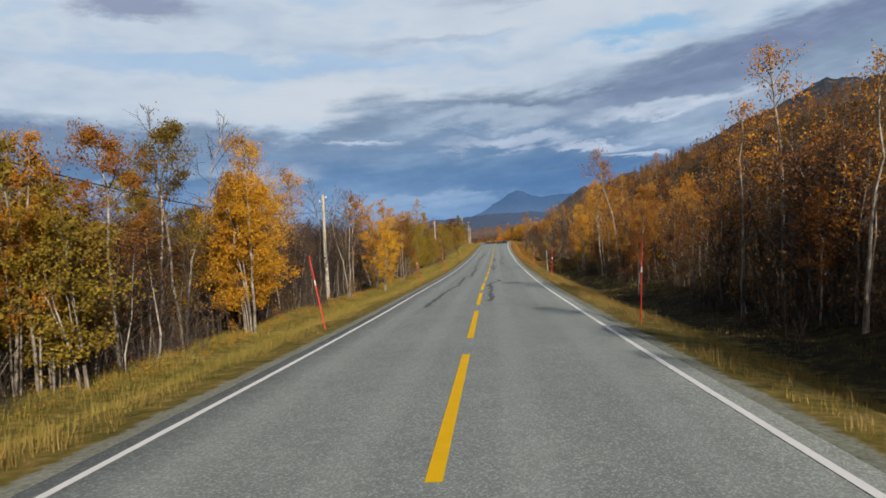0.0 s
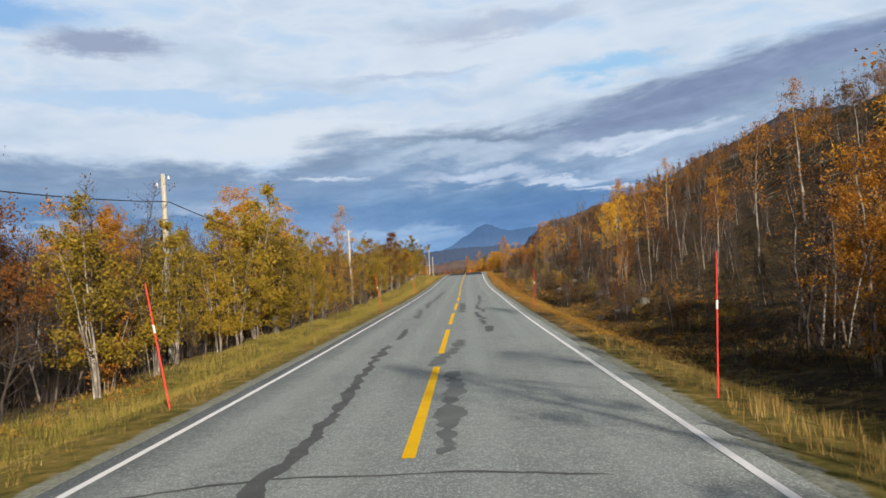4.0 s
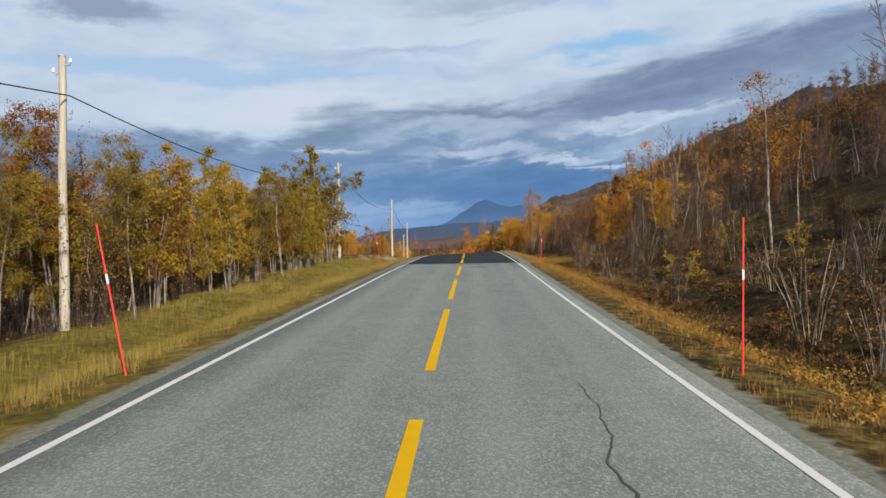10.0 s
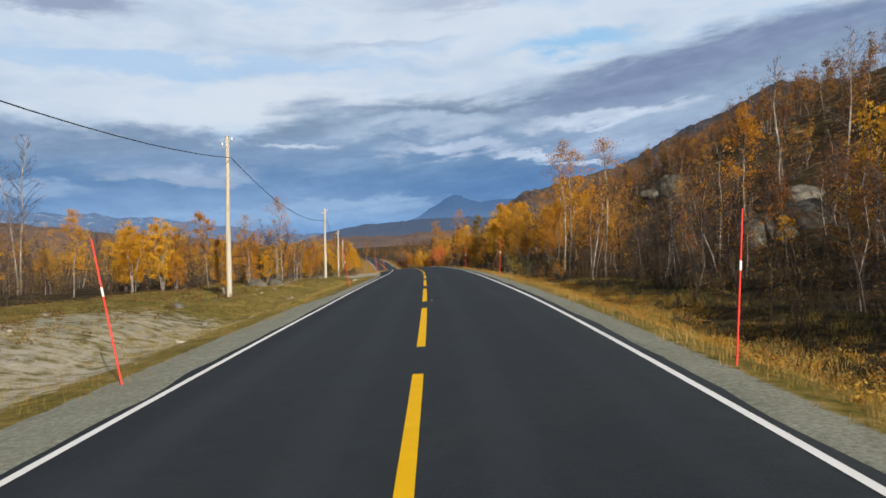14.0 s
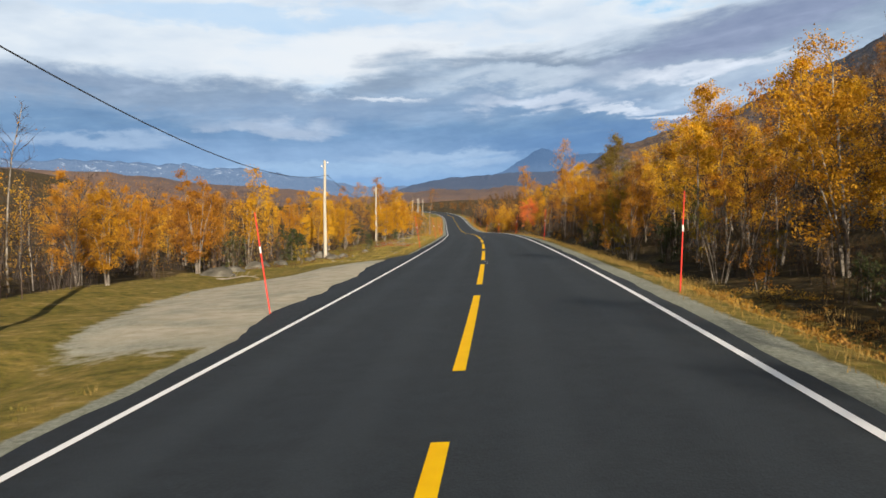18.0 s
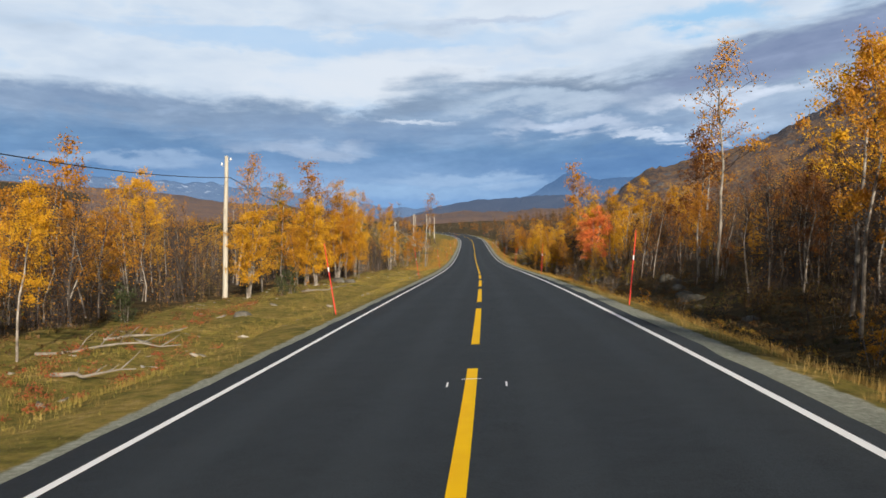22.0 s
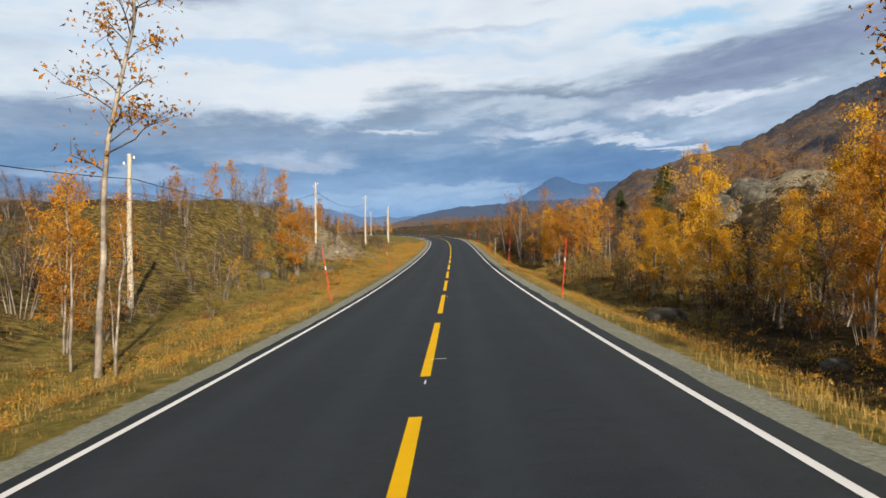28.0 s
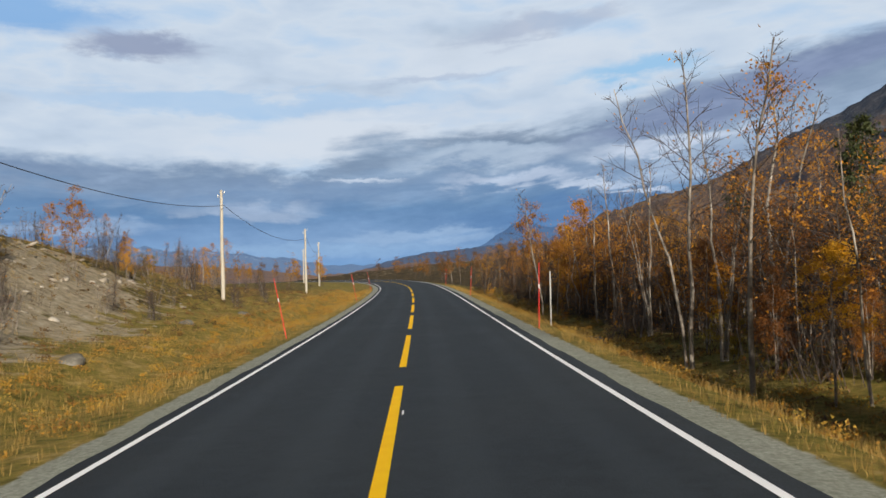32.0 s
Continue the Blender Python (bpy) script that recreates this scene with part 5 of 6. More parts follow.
# trees that stand out
FEATURE = [
    ("broad", 532.8, -10.6, 5.4), ("rust", 86, -8.7, 5.6), ("olive", 91, -8.7, 5.0), ("willow", 95, -8.8, 4.6), ("rust", 81, -9.0, 6.0), ("broad", 248, 13.8, 4.8), ("broad", 253, 14.6, 5.6), ("broad", 259.5, 13.6, 5.4), ("broad", 244, 16.5, 5.0), ("olive", 176.5, -8.9, 6.2), ("olive", 182.5, -8.8, 5.6), ("rust", 188.5, -9.2, 6.0), ("rust", 171.0, -9.0, 6.6), ("broad", 547.3, 9.4, 5.8), ("pine", 612, 28, 7.4), ("pine", 598, 31, 8.2), ("gold", 458.5, 13.0, 7.6), ("gold", 461.5, 14.2, 7.0),
    ("olive", 17.3, -9.2, 5.4),
    ("amber", 17.3, -9.7, 5.6),
    ("olive", 17.3, -8.1, 4.3),
    ("sparse", 21.3, 9.7, 6.9),
    ("amber", 23.8, 9.6, 5.3),
    ("olive", 26.8, -10.3, 7.5),
    ("bare", 27.0, -9.7, 8.1),
    ("sparse", 28.3, 8.8, 7.1),
    ("sparse", 28.3, 10.2, 8.9),
    ("gold", 30.9, -8.4, 7.3),
    ("amber", 38.1, -11.0, 8.1),
    ("sparse", 39.9, 9.9, 5.4),
    ("gold", 41.6, -11.4, 9.4),
    ("amber", 43.7, 9.9, 5.9),
    ("sparse", 45.6, -11.1, 6.8),
    ("amber", 45.7, 8.4, 6.2),
    ("bare", 50.6, -8.2, 6.4),
    ("gold", 59.4, -7.3, 5.8),
    ("bare", 59.6, -11.5, 8.5),
    ("bare", 59.9, -9.6, 7.5),
    ("amber", 63.9, -8.5, 6.3),
    ("amber", 66.2, 12.2, 6.9),
    ("bare", 67.1, -11.3, 8.1),
    ("sparse", 67.3, 9.4, 6.6),
    ("amber", 69.1, 11.4, 6.8),
    ("sparse", 70.8, 9.6, 7.1),
    ("sparse", 72.5, -7.6, 4.9),
    ("amber", 74.4, 9.7, 6.3),
    ("amber", 77.1, -12.3, 8.2),
    ("sparse", 78.9, -8.1, 5.6),
    ("olive", 79.3, 10.9, 5.6),
    ("amber", 81.1, 9.2, 5.4),
    ("olive", 83.6, -8.9, 5.9),
    ("olive", 84.5, 9.4, 5.9),
    ("amber", 87.5, 9.2, 5.9),
    ("amber", 95.2, -10.7, 7.6),
    ("amber", 115.3, -11.4, 9.9),
    ("sparse", 117.2, 9.6, 3.4),
    ("olive", 119.6, -12.5, 7.7),
    ("willow", 120.2, -11.8, 6.7),
    ("olive", 122.7, -11.9, 8.6),
    ("olive", 125.1, -11.4, 7.5),
    ("sparse", 129.9, 13.6, 3.0),
    ("amber", 132.0, -12.3, 8.5),
    ("sparse", 133.3, 12.8, 4.6),
    ("gold", 136.9, -16.8, 10.7),
    ("olive", 140.5, -13.0, 6.0),
    ("willow", 140.9, -14.1, 8.0),
    ("sparse", 142.2, 13.8, 5.7),
    ("amber", 144.5, -17.8, 11.0),
    ("amber", 144.8, 14.9, 4.8),
    ("amber", 150.4, -12.9, 6.7),
    ("olive", 151.7, -11.1, 4.9),
    ("bare", 153.8, 14.3, 3.2),
    ("olive", 158.5, -8.7, 4.7),
    ("willow", 158.9, -9.5, 4.5),
    ("gold", 163.2, 16.5, 7.3),
    ("olive", 165.3, -9.3, 6.0),
    ("amber", 172.2, -8.6, 7.2),
    ("gold", 182.8, 21.7, 9.3),
    ("gold", 183.1, 19.9, 4.8),
    ("bare", 184.0, 17.9, 8.1),
    ("bare", 185.6, -13.3, 7.8),
    ("gold", 188.1, -11.5, 9.1),
    ("amber", 188.5, -13.1, 8.9),
    ("sparse", 192.0, 12.6, 4.8),
    ("sparse", 192.7, -17.5, 12.0),
    ("amber", 196.3, -10.6, 6.4),
    ("gold", 196.7, -10.2, 7.1),
    ("bare", 196.8, 16.1, 7.5),
    ("bare", 199.4, 21.6, 9.7),
    ("bare", 200.1, 18.6, 8.6),
    ("amber", 200.9, -8.9, 5.5),
    ("gold", 203.5, -11.8, 8.2),
    ("bare", 206.3, 19.1, 9.9),
    ("bare", 207.3, 17.5, 8.6),
    ("olive", 212.0, -11.1, 5.8),
    ("amber", 217.6, -11.2, 4.8),
    ("olive", 218.0, -10.4, 6.4),
    ("willow", 220.8, -14.3, 6.8),
    ("willow", 221.1, -9.2, 5.6),
    ("olive", 229.1, -10.0, 6.7),
    ("willow", 231.3, -9.4, 6.1),
    ("gold", 235.8, 18.3, 2.5),
    ("willow", 241.0, -12.2, 6.1),
    ("bare", 244.1, 17.1, 8.5),
    ("gold", 256.3, -13.9, 3.8),
    ("bare", 258.7, 21.4, 10.7),
    ("sparse", 260.6, 19.7, 8.7),
    ("sparse", 262.5, 17.7, 6.5),
    ("amber", 262.9, 16.1, 7.2),
    ("gold", 266.9, 20.1, 7.4),
    ("gold", 267.5, 17.6, 7.5),
    ("amber", 272.5, 23.8, 8.9),
    ("gold", 274.2, 16.3, 6.8),
    ("sparse", 282.0, 12.3, 3.9),
    ("amber", 284.5, -16.7, 3.9),
    ("amber", 288.3, -10.5, 4.2),
    ("sparse", 291.9, 13.9, 6.3),
    ("amber", 293.8, -17.4, 5.7),
    ("gold", 294.0, -14.7, 2.9),
    ("bare", 294.0, 21.5, 12.0),
    ("amber", 294.5, -15.6, 5.9),
    ("bare", 295.2, -24.3, 9.7),
    ("sparse", 295.5, 11.1, 7.7),
    ("sparse", 295.6, 10.3, 7.4),
    ("amber", 295.7, -13.2, 4.6),
    ("bare", 300.6, 28.9, 12.0),
    ("gold", 301.7, -11.8, 2.8),
    ("sparse", 302.8, 10.2, 7.9),
    ("gold", 308.0, -11.9, 3.8),
    ("amber", 309.3, 25.4, 8.9),
    ("gold", 314.4, -18.8, 3.4),
    ("sparse", 317.1, 12.4, 7.4),
    ("gold", 321.9, -10.5, 2.4),
    ("sparse", 323.5, 12.9, 9.3),
    ("gold", 324.9, -13.5, 3.1),
    ("bare", 326.0, 21.1, 5.7),
    ("bare", 333.2, 12.4, 8.1),
    ("bare", 333.9, 14.1, 6.6),
    ("bare", 335.6, -15.4, 6.0),
    ("gold", 337.7, 12.1, 6.0),
    ("amber", 347.0, 13.0, 7.4),
    ("gold", 348.1, 9.8, 8.4),
    ("amber", 348.5, 11.3, 6.7),
    ("gold", 348.7, -15.9, 3.7),
    ("gold", 350.9, 11.4, 8.0),
    ("green", 353.4, 10.7, 3.9),
    ("amber", 359.2, 12.3, 7.5),
    ("gold", 364.0, -20.9, 4.6),
    ("amber", 364.8, 9.7, 5.8),
    ("amber", 366.6, 11.1, 5.7),
    ("olive", 367.5, 9.6, 7.4),
    ("gold", 369.9, -22.3, 5.0),
    ("gold", 370.0, -19.3, 6.0),
    ("green", 370.8, 13.5, 4.6),
    ("gold", 371.7, -16.1, 4.7),
    ("olive", 373.4, 10.2, 8.0),
    ("gold", 374.0, -22.5, 6.2),
    ("amber", 375.1, -19.4, 5.0),
    ("gold", 376.3, -14.1, 4.4),
    ("gold", 378.9, -19.7, 4.5),
    ("amber", 381.0, 10.4, 5.3),
    ("amber", 381.6, -13.6, 4.6),
    ("gold", 383.6, -18.8, 5.0),
    ("gold", 384.6, 10.2, 7.6),
    ("gold", 384.6, -13.6, 4.6),
    ("gold", 384.7, -12.2, 4.8),
    ("amber", 388.2, 10.5, 7.8),
    ("amber", 391.6, 9.8, 9.1),
    ("gold", 393.9, -10.2, 3.9),
    ("amber", 396.4, 9.2, 8.3),
    ("gold", 399.9, 10.5, 7.7),
    ("amber", 405.0, -15.3, 4.6),
    ("amber", 405.5, -18.1, 5.1),
    ("amber", 407.7, 12.1, 6.8),
    ("gold", 416.1, -11.3, 6.4),
    ("gold", 416.9, -19.0, 5.7),
    ("sparse", 419.2, 12.1, 7.9),
    ("gold", 419.5, 14.0, 6.6),
    ("amber", 419.8, 12.7, 4.5),
    ("juniper", 420.1, -10.1, 1.4),
    ("amber", 424.2, 12.5, 8.3),
    ("gold", 428.6, -10.4, 7.8),
    ("gold", 428.8, -21.9, 10.1),
    ("amber", 428.8, -11.1, 6.9),
    ("sparse", 430.0, -15.9, 8.9),
    ("olive", 435.0, -14.1, 7.0),
    ("gold", 439.0, -21.8, 9.6),
    ("gold", 439.8, -10.3, 7.0),
    ("gold", 439.9, -11.0, 7.2),
    ("gold", 441.4, -9.5, 7.2),
    ("amber", 442.1, 14.7, 5.5),
    ("gold", 445.3, -11.2, 7.9),
    ("amber", 446.2, 14.5, 5.4),
    ("amber", 448.3, -13.9, 7.1),
    ("gold", 448.6, -10.8, 8.2),
    ("amber", 448.7, -12.2, 8.9),
    ("gold", 452.6, 15.3, 6.8),
    ("gold", 452.9, 13.6, 6.5),
    ("rowan", 454.3, 10.7, 6.0),
    ("bare", 455.2, -13.3, 7.6),
    ("amber", 455.5, -12.0, 5.0),
    ("gold", 456.8, 13.3, 8.3),
    ("gold", 467.5, 12.9, 9.3),
    ("amber", 469.4, 11.1, 7.1),
    ("gold", 472.3, -10.1, 6.7),
    ("sparse", 482.0, -11.9, 4.6),
    ("bare", 487.1, -10.9, 8.4),
    ("sparse", 492.1, -7.1, 6.8),
    ("sparse", 492.5, -6.9, 4.5),
    ("sparse", 492.8, -8.0, 3.9),
    ("sparse", 494.0, -13.4, 5.0),
    ("amber", 494.0, -11.4, 3.1),
    ("amber", 494.5, 12.5, 6.5),
    ("amber", 494.7, 10.4, 5.8),
    ("amber", 496.7, -10.0, 5.2),
    ("gold", 498.3, 9.6, 4.5),
    ("amber", 498.9, 15.9, 10.2),
    ("gold", 499.5, 11.9, 6.7),
    ("gold", 502.1, 9.5, 5.7),
    ("amber", 503.0, -13.0, 4.8),
    ("gold", 506.8, 10.4, 6.1),
    ("gold", 509.1, 8.6, 5.3),
    ("gold", 510.1, 10.0, 3.3),
    ("gold", 512.6, 17.1, 2.9),
    ("amber", 513.7, 12.4, 5.2),
    ("gold", 513.8, 9.7, 5.4),
    ("twiggy", 514.7, -10.8, 2.3),
    ("shrub", 527.4, 6.7, 1.5),
    ("shrub", 527.8, -7.0, 1.0),
    ("shrub", 530.4, 9.4, 1.5),
    ("gold", 541.6, 14.3, 3.3),
    ("shrub", 542.1, -8.2, 1.5),
    ("shrub", 542.8, 8.2, 1.2),
    ("gold", 548.9, 9.1, 5.4),
    ("gold", 551.6, 9.0, 5.8),
    ("amber", 553.6, 13.0, 5.0),
    ("gold", 555.8, 14.3, 3.3),
    ("bare", 555.8, 8.3, 5.2),
    ("gold", 555.9, 7.7, 2.9),
    ("bare", 557.6, 6.9, 6.7),
    ("amber", 561.1, 9.7, 4.6),
    ("bare", 561.6, 9.2, 6.3),
    ("bare", 562.8, 7.4, 8.1),
    ("gold", 562.9, 24.0, 2.9),
    ("gold", 570.7, 21.9, 2.9),
    ("amber", 577.5, 9.7, 6.4),
    ("amber", 589.2, 10.4, 6.6),
]
for kind, s0, lat, hgt in FEATURE:
    if kind == "amber" and lat > 0 and (s0 < 48 or 98 < s0 < 300):
        kind = "rust"
    if kind in ("gold", "amber") and 150 < s0 < 206 and lat < 0:
        kind = "rust" if kind == "amber" else "olive"
    if kind in ("gold", "amber") and 402 < s0 < 450 and 0 < lat < 13:
        kind = "rust" if kind == "amber" else "amber"
    if kind in ("gold", "amber") and lat < -9 and 236 < s0 < 440 and rng.uniform() < 0.6:
        kind, hgt = "broad", hgt * 0.88
    if kind == "olive" and hgt < 5.4:
        kind = "willow"
    plant(kind, s0, lat, hgt, rng, 3 if kind == "olive" and 180 < s0 < 240 else None)

# the rest of the trees along both forest edges: from, to, nearest, deepest, how many, heights, kinds
EDGES = [
    (108, 150, -8.6, -11.0, 15, (4.2, 5.6), "willow broad rust olive"), (198, 234, -8.7, -11.5, 17, (4.8, 6.0), "broad olive willow amber"), (556, 604, 8.0, 13.5, 24, (3.6, 5.0), "amber rust rust amber"), (562, 590, 7.4, 9.0, 5, (5.8, 7.4), "bare"),
    (486, 606, -10, -24, 44, (1.0, 2.2), "twiggy shrub twiggy"), (536, 620, -15, -24, 16, (2.4, 3.8), "bare sparse amber"), (300, 330, -10.5, -14, 7, (4.0, 5.6), "bare sparse bare"), (326, 362, -13, -17, 7, (4.2, 5.4), "broad gold"),
    (4, 36, -8.6, -11.0, 16, (4.6, 6.2), "olive rust olive amber"), (-8, 30, -11, -15, 12, (6.0, 7.4), "amber olive rust bare"), (148, 238, 7.4, 15, 40, (1.0, 2.4), "shrub twiggy twiggy"),
    (318, 350, 11, 15, 7, (6.4, 8.0), "gold amber gold"), (440, 500, 7.5, 12, 10, (2.0, 3.6), "gold amber shrub"), (95, 148, -9.2, -12.5, 12, (4.2, 6.0), "olive rust willow"),
    (366, 398, 9.6, 13, 12, (5.6, 7.2), "rust amber rust"), (-2, 15, 8.8, 10.5, 10, (6.0, 7.2), "rust sparse rust"), (462, 488, 7.8, 10, 9, (4.2, 5.6), "gold amber"), (150, 204, -9.4, -13.5, 18, (3.5, 5.5), "willow olive willow rust"),
    (96, 240, 14, 42, 26, (4.0, 6.5), "bare bare sparse"), (300, 395, 8.0, 10.5, 34, (0.9, 2.4), "shrub shrub twiggy shrub juniper"), (425, 466, 7.6, 12, 30, (0.7, 1.6), "twiggy twiggy shrub"),
    (505, 560, 7.5, 24, 34, (0.7, 1.9), "shrub twiggy shrub"), (560, 640, 7.0, 11, 18, (0.8, 2.0), "twiggy shrub"), (90, 160, -8.6, -10.5, 14, (1.8, 3.4), "willow willow shrub"),
    (535, 600, -18, -26, 16, (2.0, 3.6), "bare amber sparse twiggy"), (480, 540, -10, -16, 16, (0.9, 2.2), "twiggy shrub twiggy"), (300, 400, -12, -15, 14, (1.2, 2.6), "shrub twiggy juniper"),
    (10, 95, 9.5, 13, 20, (0.8, 2.0), "twiggy shrub"), (4, 90, -8.8, -10.5, 22, (0.7, 1.6), "shrub twiggy"),
    (2, 40, -8.6, -11.5, 9, (3.4, 4.8), "olive willow olive"), (-4, 40, -9.5, -17, 9, (4.4, 5.6), "olive olive gold amber bare"), (40, 100, -10, -18, 14, (5.5, 7.0), "amber bare sparse bare rust"),
    (92, 120, -8.8, -13, 7, (4.5, 6.5), "willow olive willow"), (100, 150, -11, -18, 8, (5, 7), "olive amber gold"), (4, 40, -8.8, -12, 8, (3.5, 5.5), "willow olive"), (150, 200, -10, -18, 10, (6, 8), "rust olive sparse bare"),
    (240, 300, -15, -26, 12, (3.2, 4.6), "broad amber broad bare"), (300, 400, -13, -24, 16, (3.8, 5.2), "broad broad amber"), (400, 470, -11, -22, 12, (4.2, 6.0), "amber broad sparse"),
    (470, 530, -12, -30, 12, (2.4, 4.0), "sparse amber twiggy twiggy"), (520, 640, -14, -36, 22, (1.8, 3.8), "sparse bare twiggy twiggy amber"),
    (-4, 48, 12.5, 24, 14, (5.5, 7.5), "rust sparse rust bare"), (48, 98, 10, 24, 22, (5.2, 7.2), "amber amber rust sparse"), (92, 160, 14, 32, 9, (5.5, 7.5), "sparse rust bare"), (160, 236, 13, 32, 10, (5.5, 7.5), "bare rust sparse"),
    (236, 300, 15, 32, 8, (5.5, 7.5), "bare gold amber"), (300, 392, 10, 22, 14, (6.5, 8.5), "gold amber amber"), (392, 440, 11, 24, 8, (5, 7), "amber sparse gold"),
    (462, 470, 9, 17, 4, (4.5, 6), "gold amber gold"), (436, 446, 14, 18, 4, (5.5, 6.5), "gold gold amber"), (462, 505, 9.5, 22, 13, (4.0, 6.2), "gold amber amber"), (-90, -4, 9.5, 26, 22, (8, 10), "rust rust sparse"), (455, 505, 7.8, 13, 16, (1.5, 3.0), "shrub twiggy twiggy"), (-60, -4, -9, -20, 8, (6, 8), "olive amber"), (505, 540, 12, 26, 4, (4.0, 6), "amber gold"), (540, 640, 9.5, 24, 20, (4.2, 6.0), "bare amber sparse rust"),
    (95, 240, 7.5, 16, 30, (0.7, 1.6), "shrub twiggy"), (395, 450, 7, 13, 12, (0.7, 1.5), "shrub twiggy"), (455, 560, 7, 14, 26, (0.8, 2.0), "shrub twiggy"), (470, 600, -9, -18, 26, (0.7, 1.8), "shrub twiggy twiggy"), (350, 470, -10, -14, 14, (0.6, 1.4), "shrub twiggy juniper"),
]
for s0, s1, l0, l1, count, (h0, h1), kinds_ in EDGES:
    ks_ = kinds_.split()
    for i in range(count):
        u = rng.uniform(0, 1) ** 1.3
        at_s, at_l = s0 + (s1 - s0) * (i + rng.uniform(0, 1)) / count, l0 + (l1 - l0) * u
        if at_l < 0 and h1 > 3 and (22 < at_s < 54 or 118 < at_s < 147):
            at_l = min(at_l, -11.8)
        plant(ks_[int(rng.integers(len(ks_)))], at_s, at_l, rng.uniform(h0, h1), rng)
# broad bushes that close the forest edge on the left
own = np.random.default_rng(3)
for s0, lat, hgt, which in ((31.2, -8.7, 7.4, 1), (33.5, -9.6, 6.6, 1), (214, -9.4, 5.6, 2), (220, -9.2, 5.2, 2), (226, -9.4, 5.6, 2), (231, -9.8, 5.2, 1), (120, -8.8, 5.4, 2), (125, -8.9, 5.0, 2), (131, -9.2, 4.6, 2)):
    plant("broad", s0, lat, hgt, own, which)
for key, obs in KIND.items():
    for i, ob in enumerate(obs):
        if (key, i) not in used:
            for o in (*ob.children_recursive, ob):
                bpy.data.objects.remove(o)


# ---- boulders ----
def boulder(rng, flat=0.7):
    bm = bmesh.new()
    bmesh.ops.create_icosphere(bm, subdivisions=3, radius=1.0)
    off = Vector(rng.uniform(-50, 50, 3))
    for v_ in bm.verts:
        p = v_.co
        k = 1 + 0.35 * noise.noise(p * 0.9 + off) + 0.16 * noise.noise(p * 2.4 + off) + 0.06 * noise.noise(p * 6 + off)
        v_.co = Vector((p.x * k, p.y * k * 0.85, p.z * k * flat))
    me = bpy.data.meshes.new("boulder")
    bm.to_mesh(me)
    bm.free()
    for poly in me.polygons:
        poly.use_smooth = True
    me.materials.append(ROCK)
    return me


rng = np.random.default_rng(14)
STONES = [boulder(rng, k) for k in (0.7, 0.55, 0.8, 0.62)]
ROCKS = [(369.8, -11.6, 0.8), (372.0, -11.9, 0.6), (347, -12.2, 0.8), (351, -12.6, 0.6), (353.5, -12.3, 0.55), (356, -12.5, 0.5), (359, -12.2, 0.5), (364, -11.4, 0.45), (368.3, -10.6, 0.7), (370.2, -10.2, 0.55), (366, -13.5, 0.8), (380, -9.8, 0.35), (405.5, -8.5, 0.35),
         (297, -10.5, 0.7), (300, -9.8, 0.6), (275, -9, 0.3), (437, -10.4, 0.55), (435, -9.2, 0.4), (115.5, 9.3, 0.6), (117, 10.5, 0.5), (114, 7.6, 0.3), (131, 10, 0.4), (150, 9.5, 0.5), (143, 13, 0.8), (158, 12, 0.5),
         (172, 11, 0.4), (181, 10, 0.3), (194, 12, 0.45), (413, 9.3, 0.6), (416, 9.8, 0.5), (419, 10.2, 0.45), (422, 10.8, 0.5), (425, 11, 0.5), (410, 8.8, 0.3), (404, 9.0, 0.35), (440, 8.9, 0.25), (446, 12, 0.6), (450, 13, 0.7),
         (489, 9.2, 0.6), (492, 8.4, 0.4), (503.5, 7.6, 0.75), (505, 8.4, 0.5), (479, 10.5, 0.8), (483, 9.6, 0.6), (560, 27.5, 2.6), (565, 29.5, 3.4), (571, 28, 2.8), (577, 30.5, 3.2), (563, 32, 3.0), (569, 33, 3.0), (340, 31, 1.8), (348, 33, 2.4), (356, 32, 2.0), (131.5, 10.5, 0.7), (137, 11.5, 0.8), (297, 22, 2.2), (300, 26, 3.0), (304, 24, 2.0), (309, 29, 3.0), (313, 27, 2.2), (570, 6.4, 0.45), (560, 11, 0.5), (562, -8.2, 0.4), (575, -9, 0.3), (585, -8.8, 0.35), (540, -9.5, 0.5), (528, -12, 0.7)]
for s0, lat, size in ROCKS:
    ob = new("boulder", STONES[int(rng.integers(4))])
    x, y, z = spot(s0, lat)
    ob.matrix_basis = Matrix.Translation((x, y, z - size * 0.08)) @ Euler((rng.uniform(-0.2, 0.2), rng.uniform(-0.2, 0.2), rng.uniform(0, 6.28))).to_matrix().to_4x4() @ Matrix.Diagonal((size, size, size, 1))
    tagged(ob, "lichen-grey boulder half sunk in the heath" if lat > 0 else "pale grey boulder in the grass by the trees", "rock", "boulders beside the road")


# ---- the woods behind the edges, the undergrowth and the grass ----
def scatter(shapes, places, rng, tilt=0.05, squash=0.15):
    """Copies of shapes (lists of (vertices, quads)) at places (x, y, z, scale), joined into one."""
    vs, fs, off = [], [], 0
    for x, y, z, k in places:
        v, f = shapes[int(rng.integers(len(shapes)))]
        a = rng.uniform(0, 6.28)
        ca, sa = math.cos(a) * k * rng.uniform(1 - squash, 1 + squash), math.sin(a) * k * rng.uniform(1 - squash, 1 + squash)
        q = np.empty_like(v)
        lx, ly = rng.normal() * tilt, rng.normal() * tilt
        q[:, 0] = v[:, 0] * ca - v[:, 1] * sa + x + v[:, 2] * lx
        q[:, 1] = v[:, 0] * sa + v[:, 1] * ca + y + v[:, 2] * ly
        q[:, 2] = v[:, 2] * k + z
        vs.append(q)
        fs.append(f + off)
        off += len(v)
    return np.concatenate(vs), np.concatenate(fs)


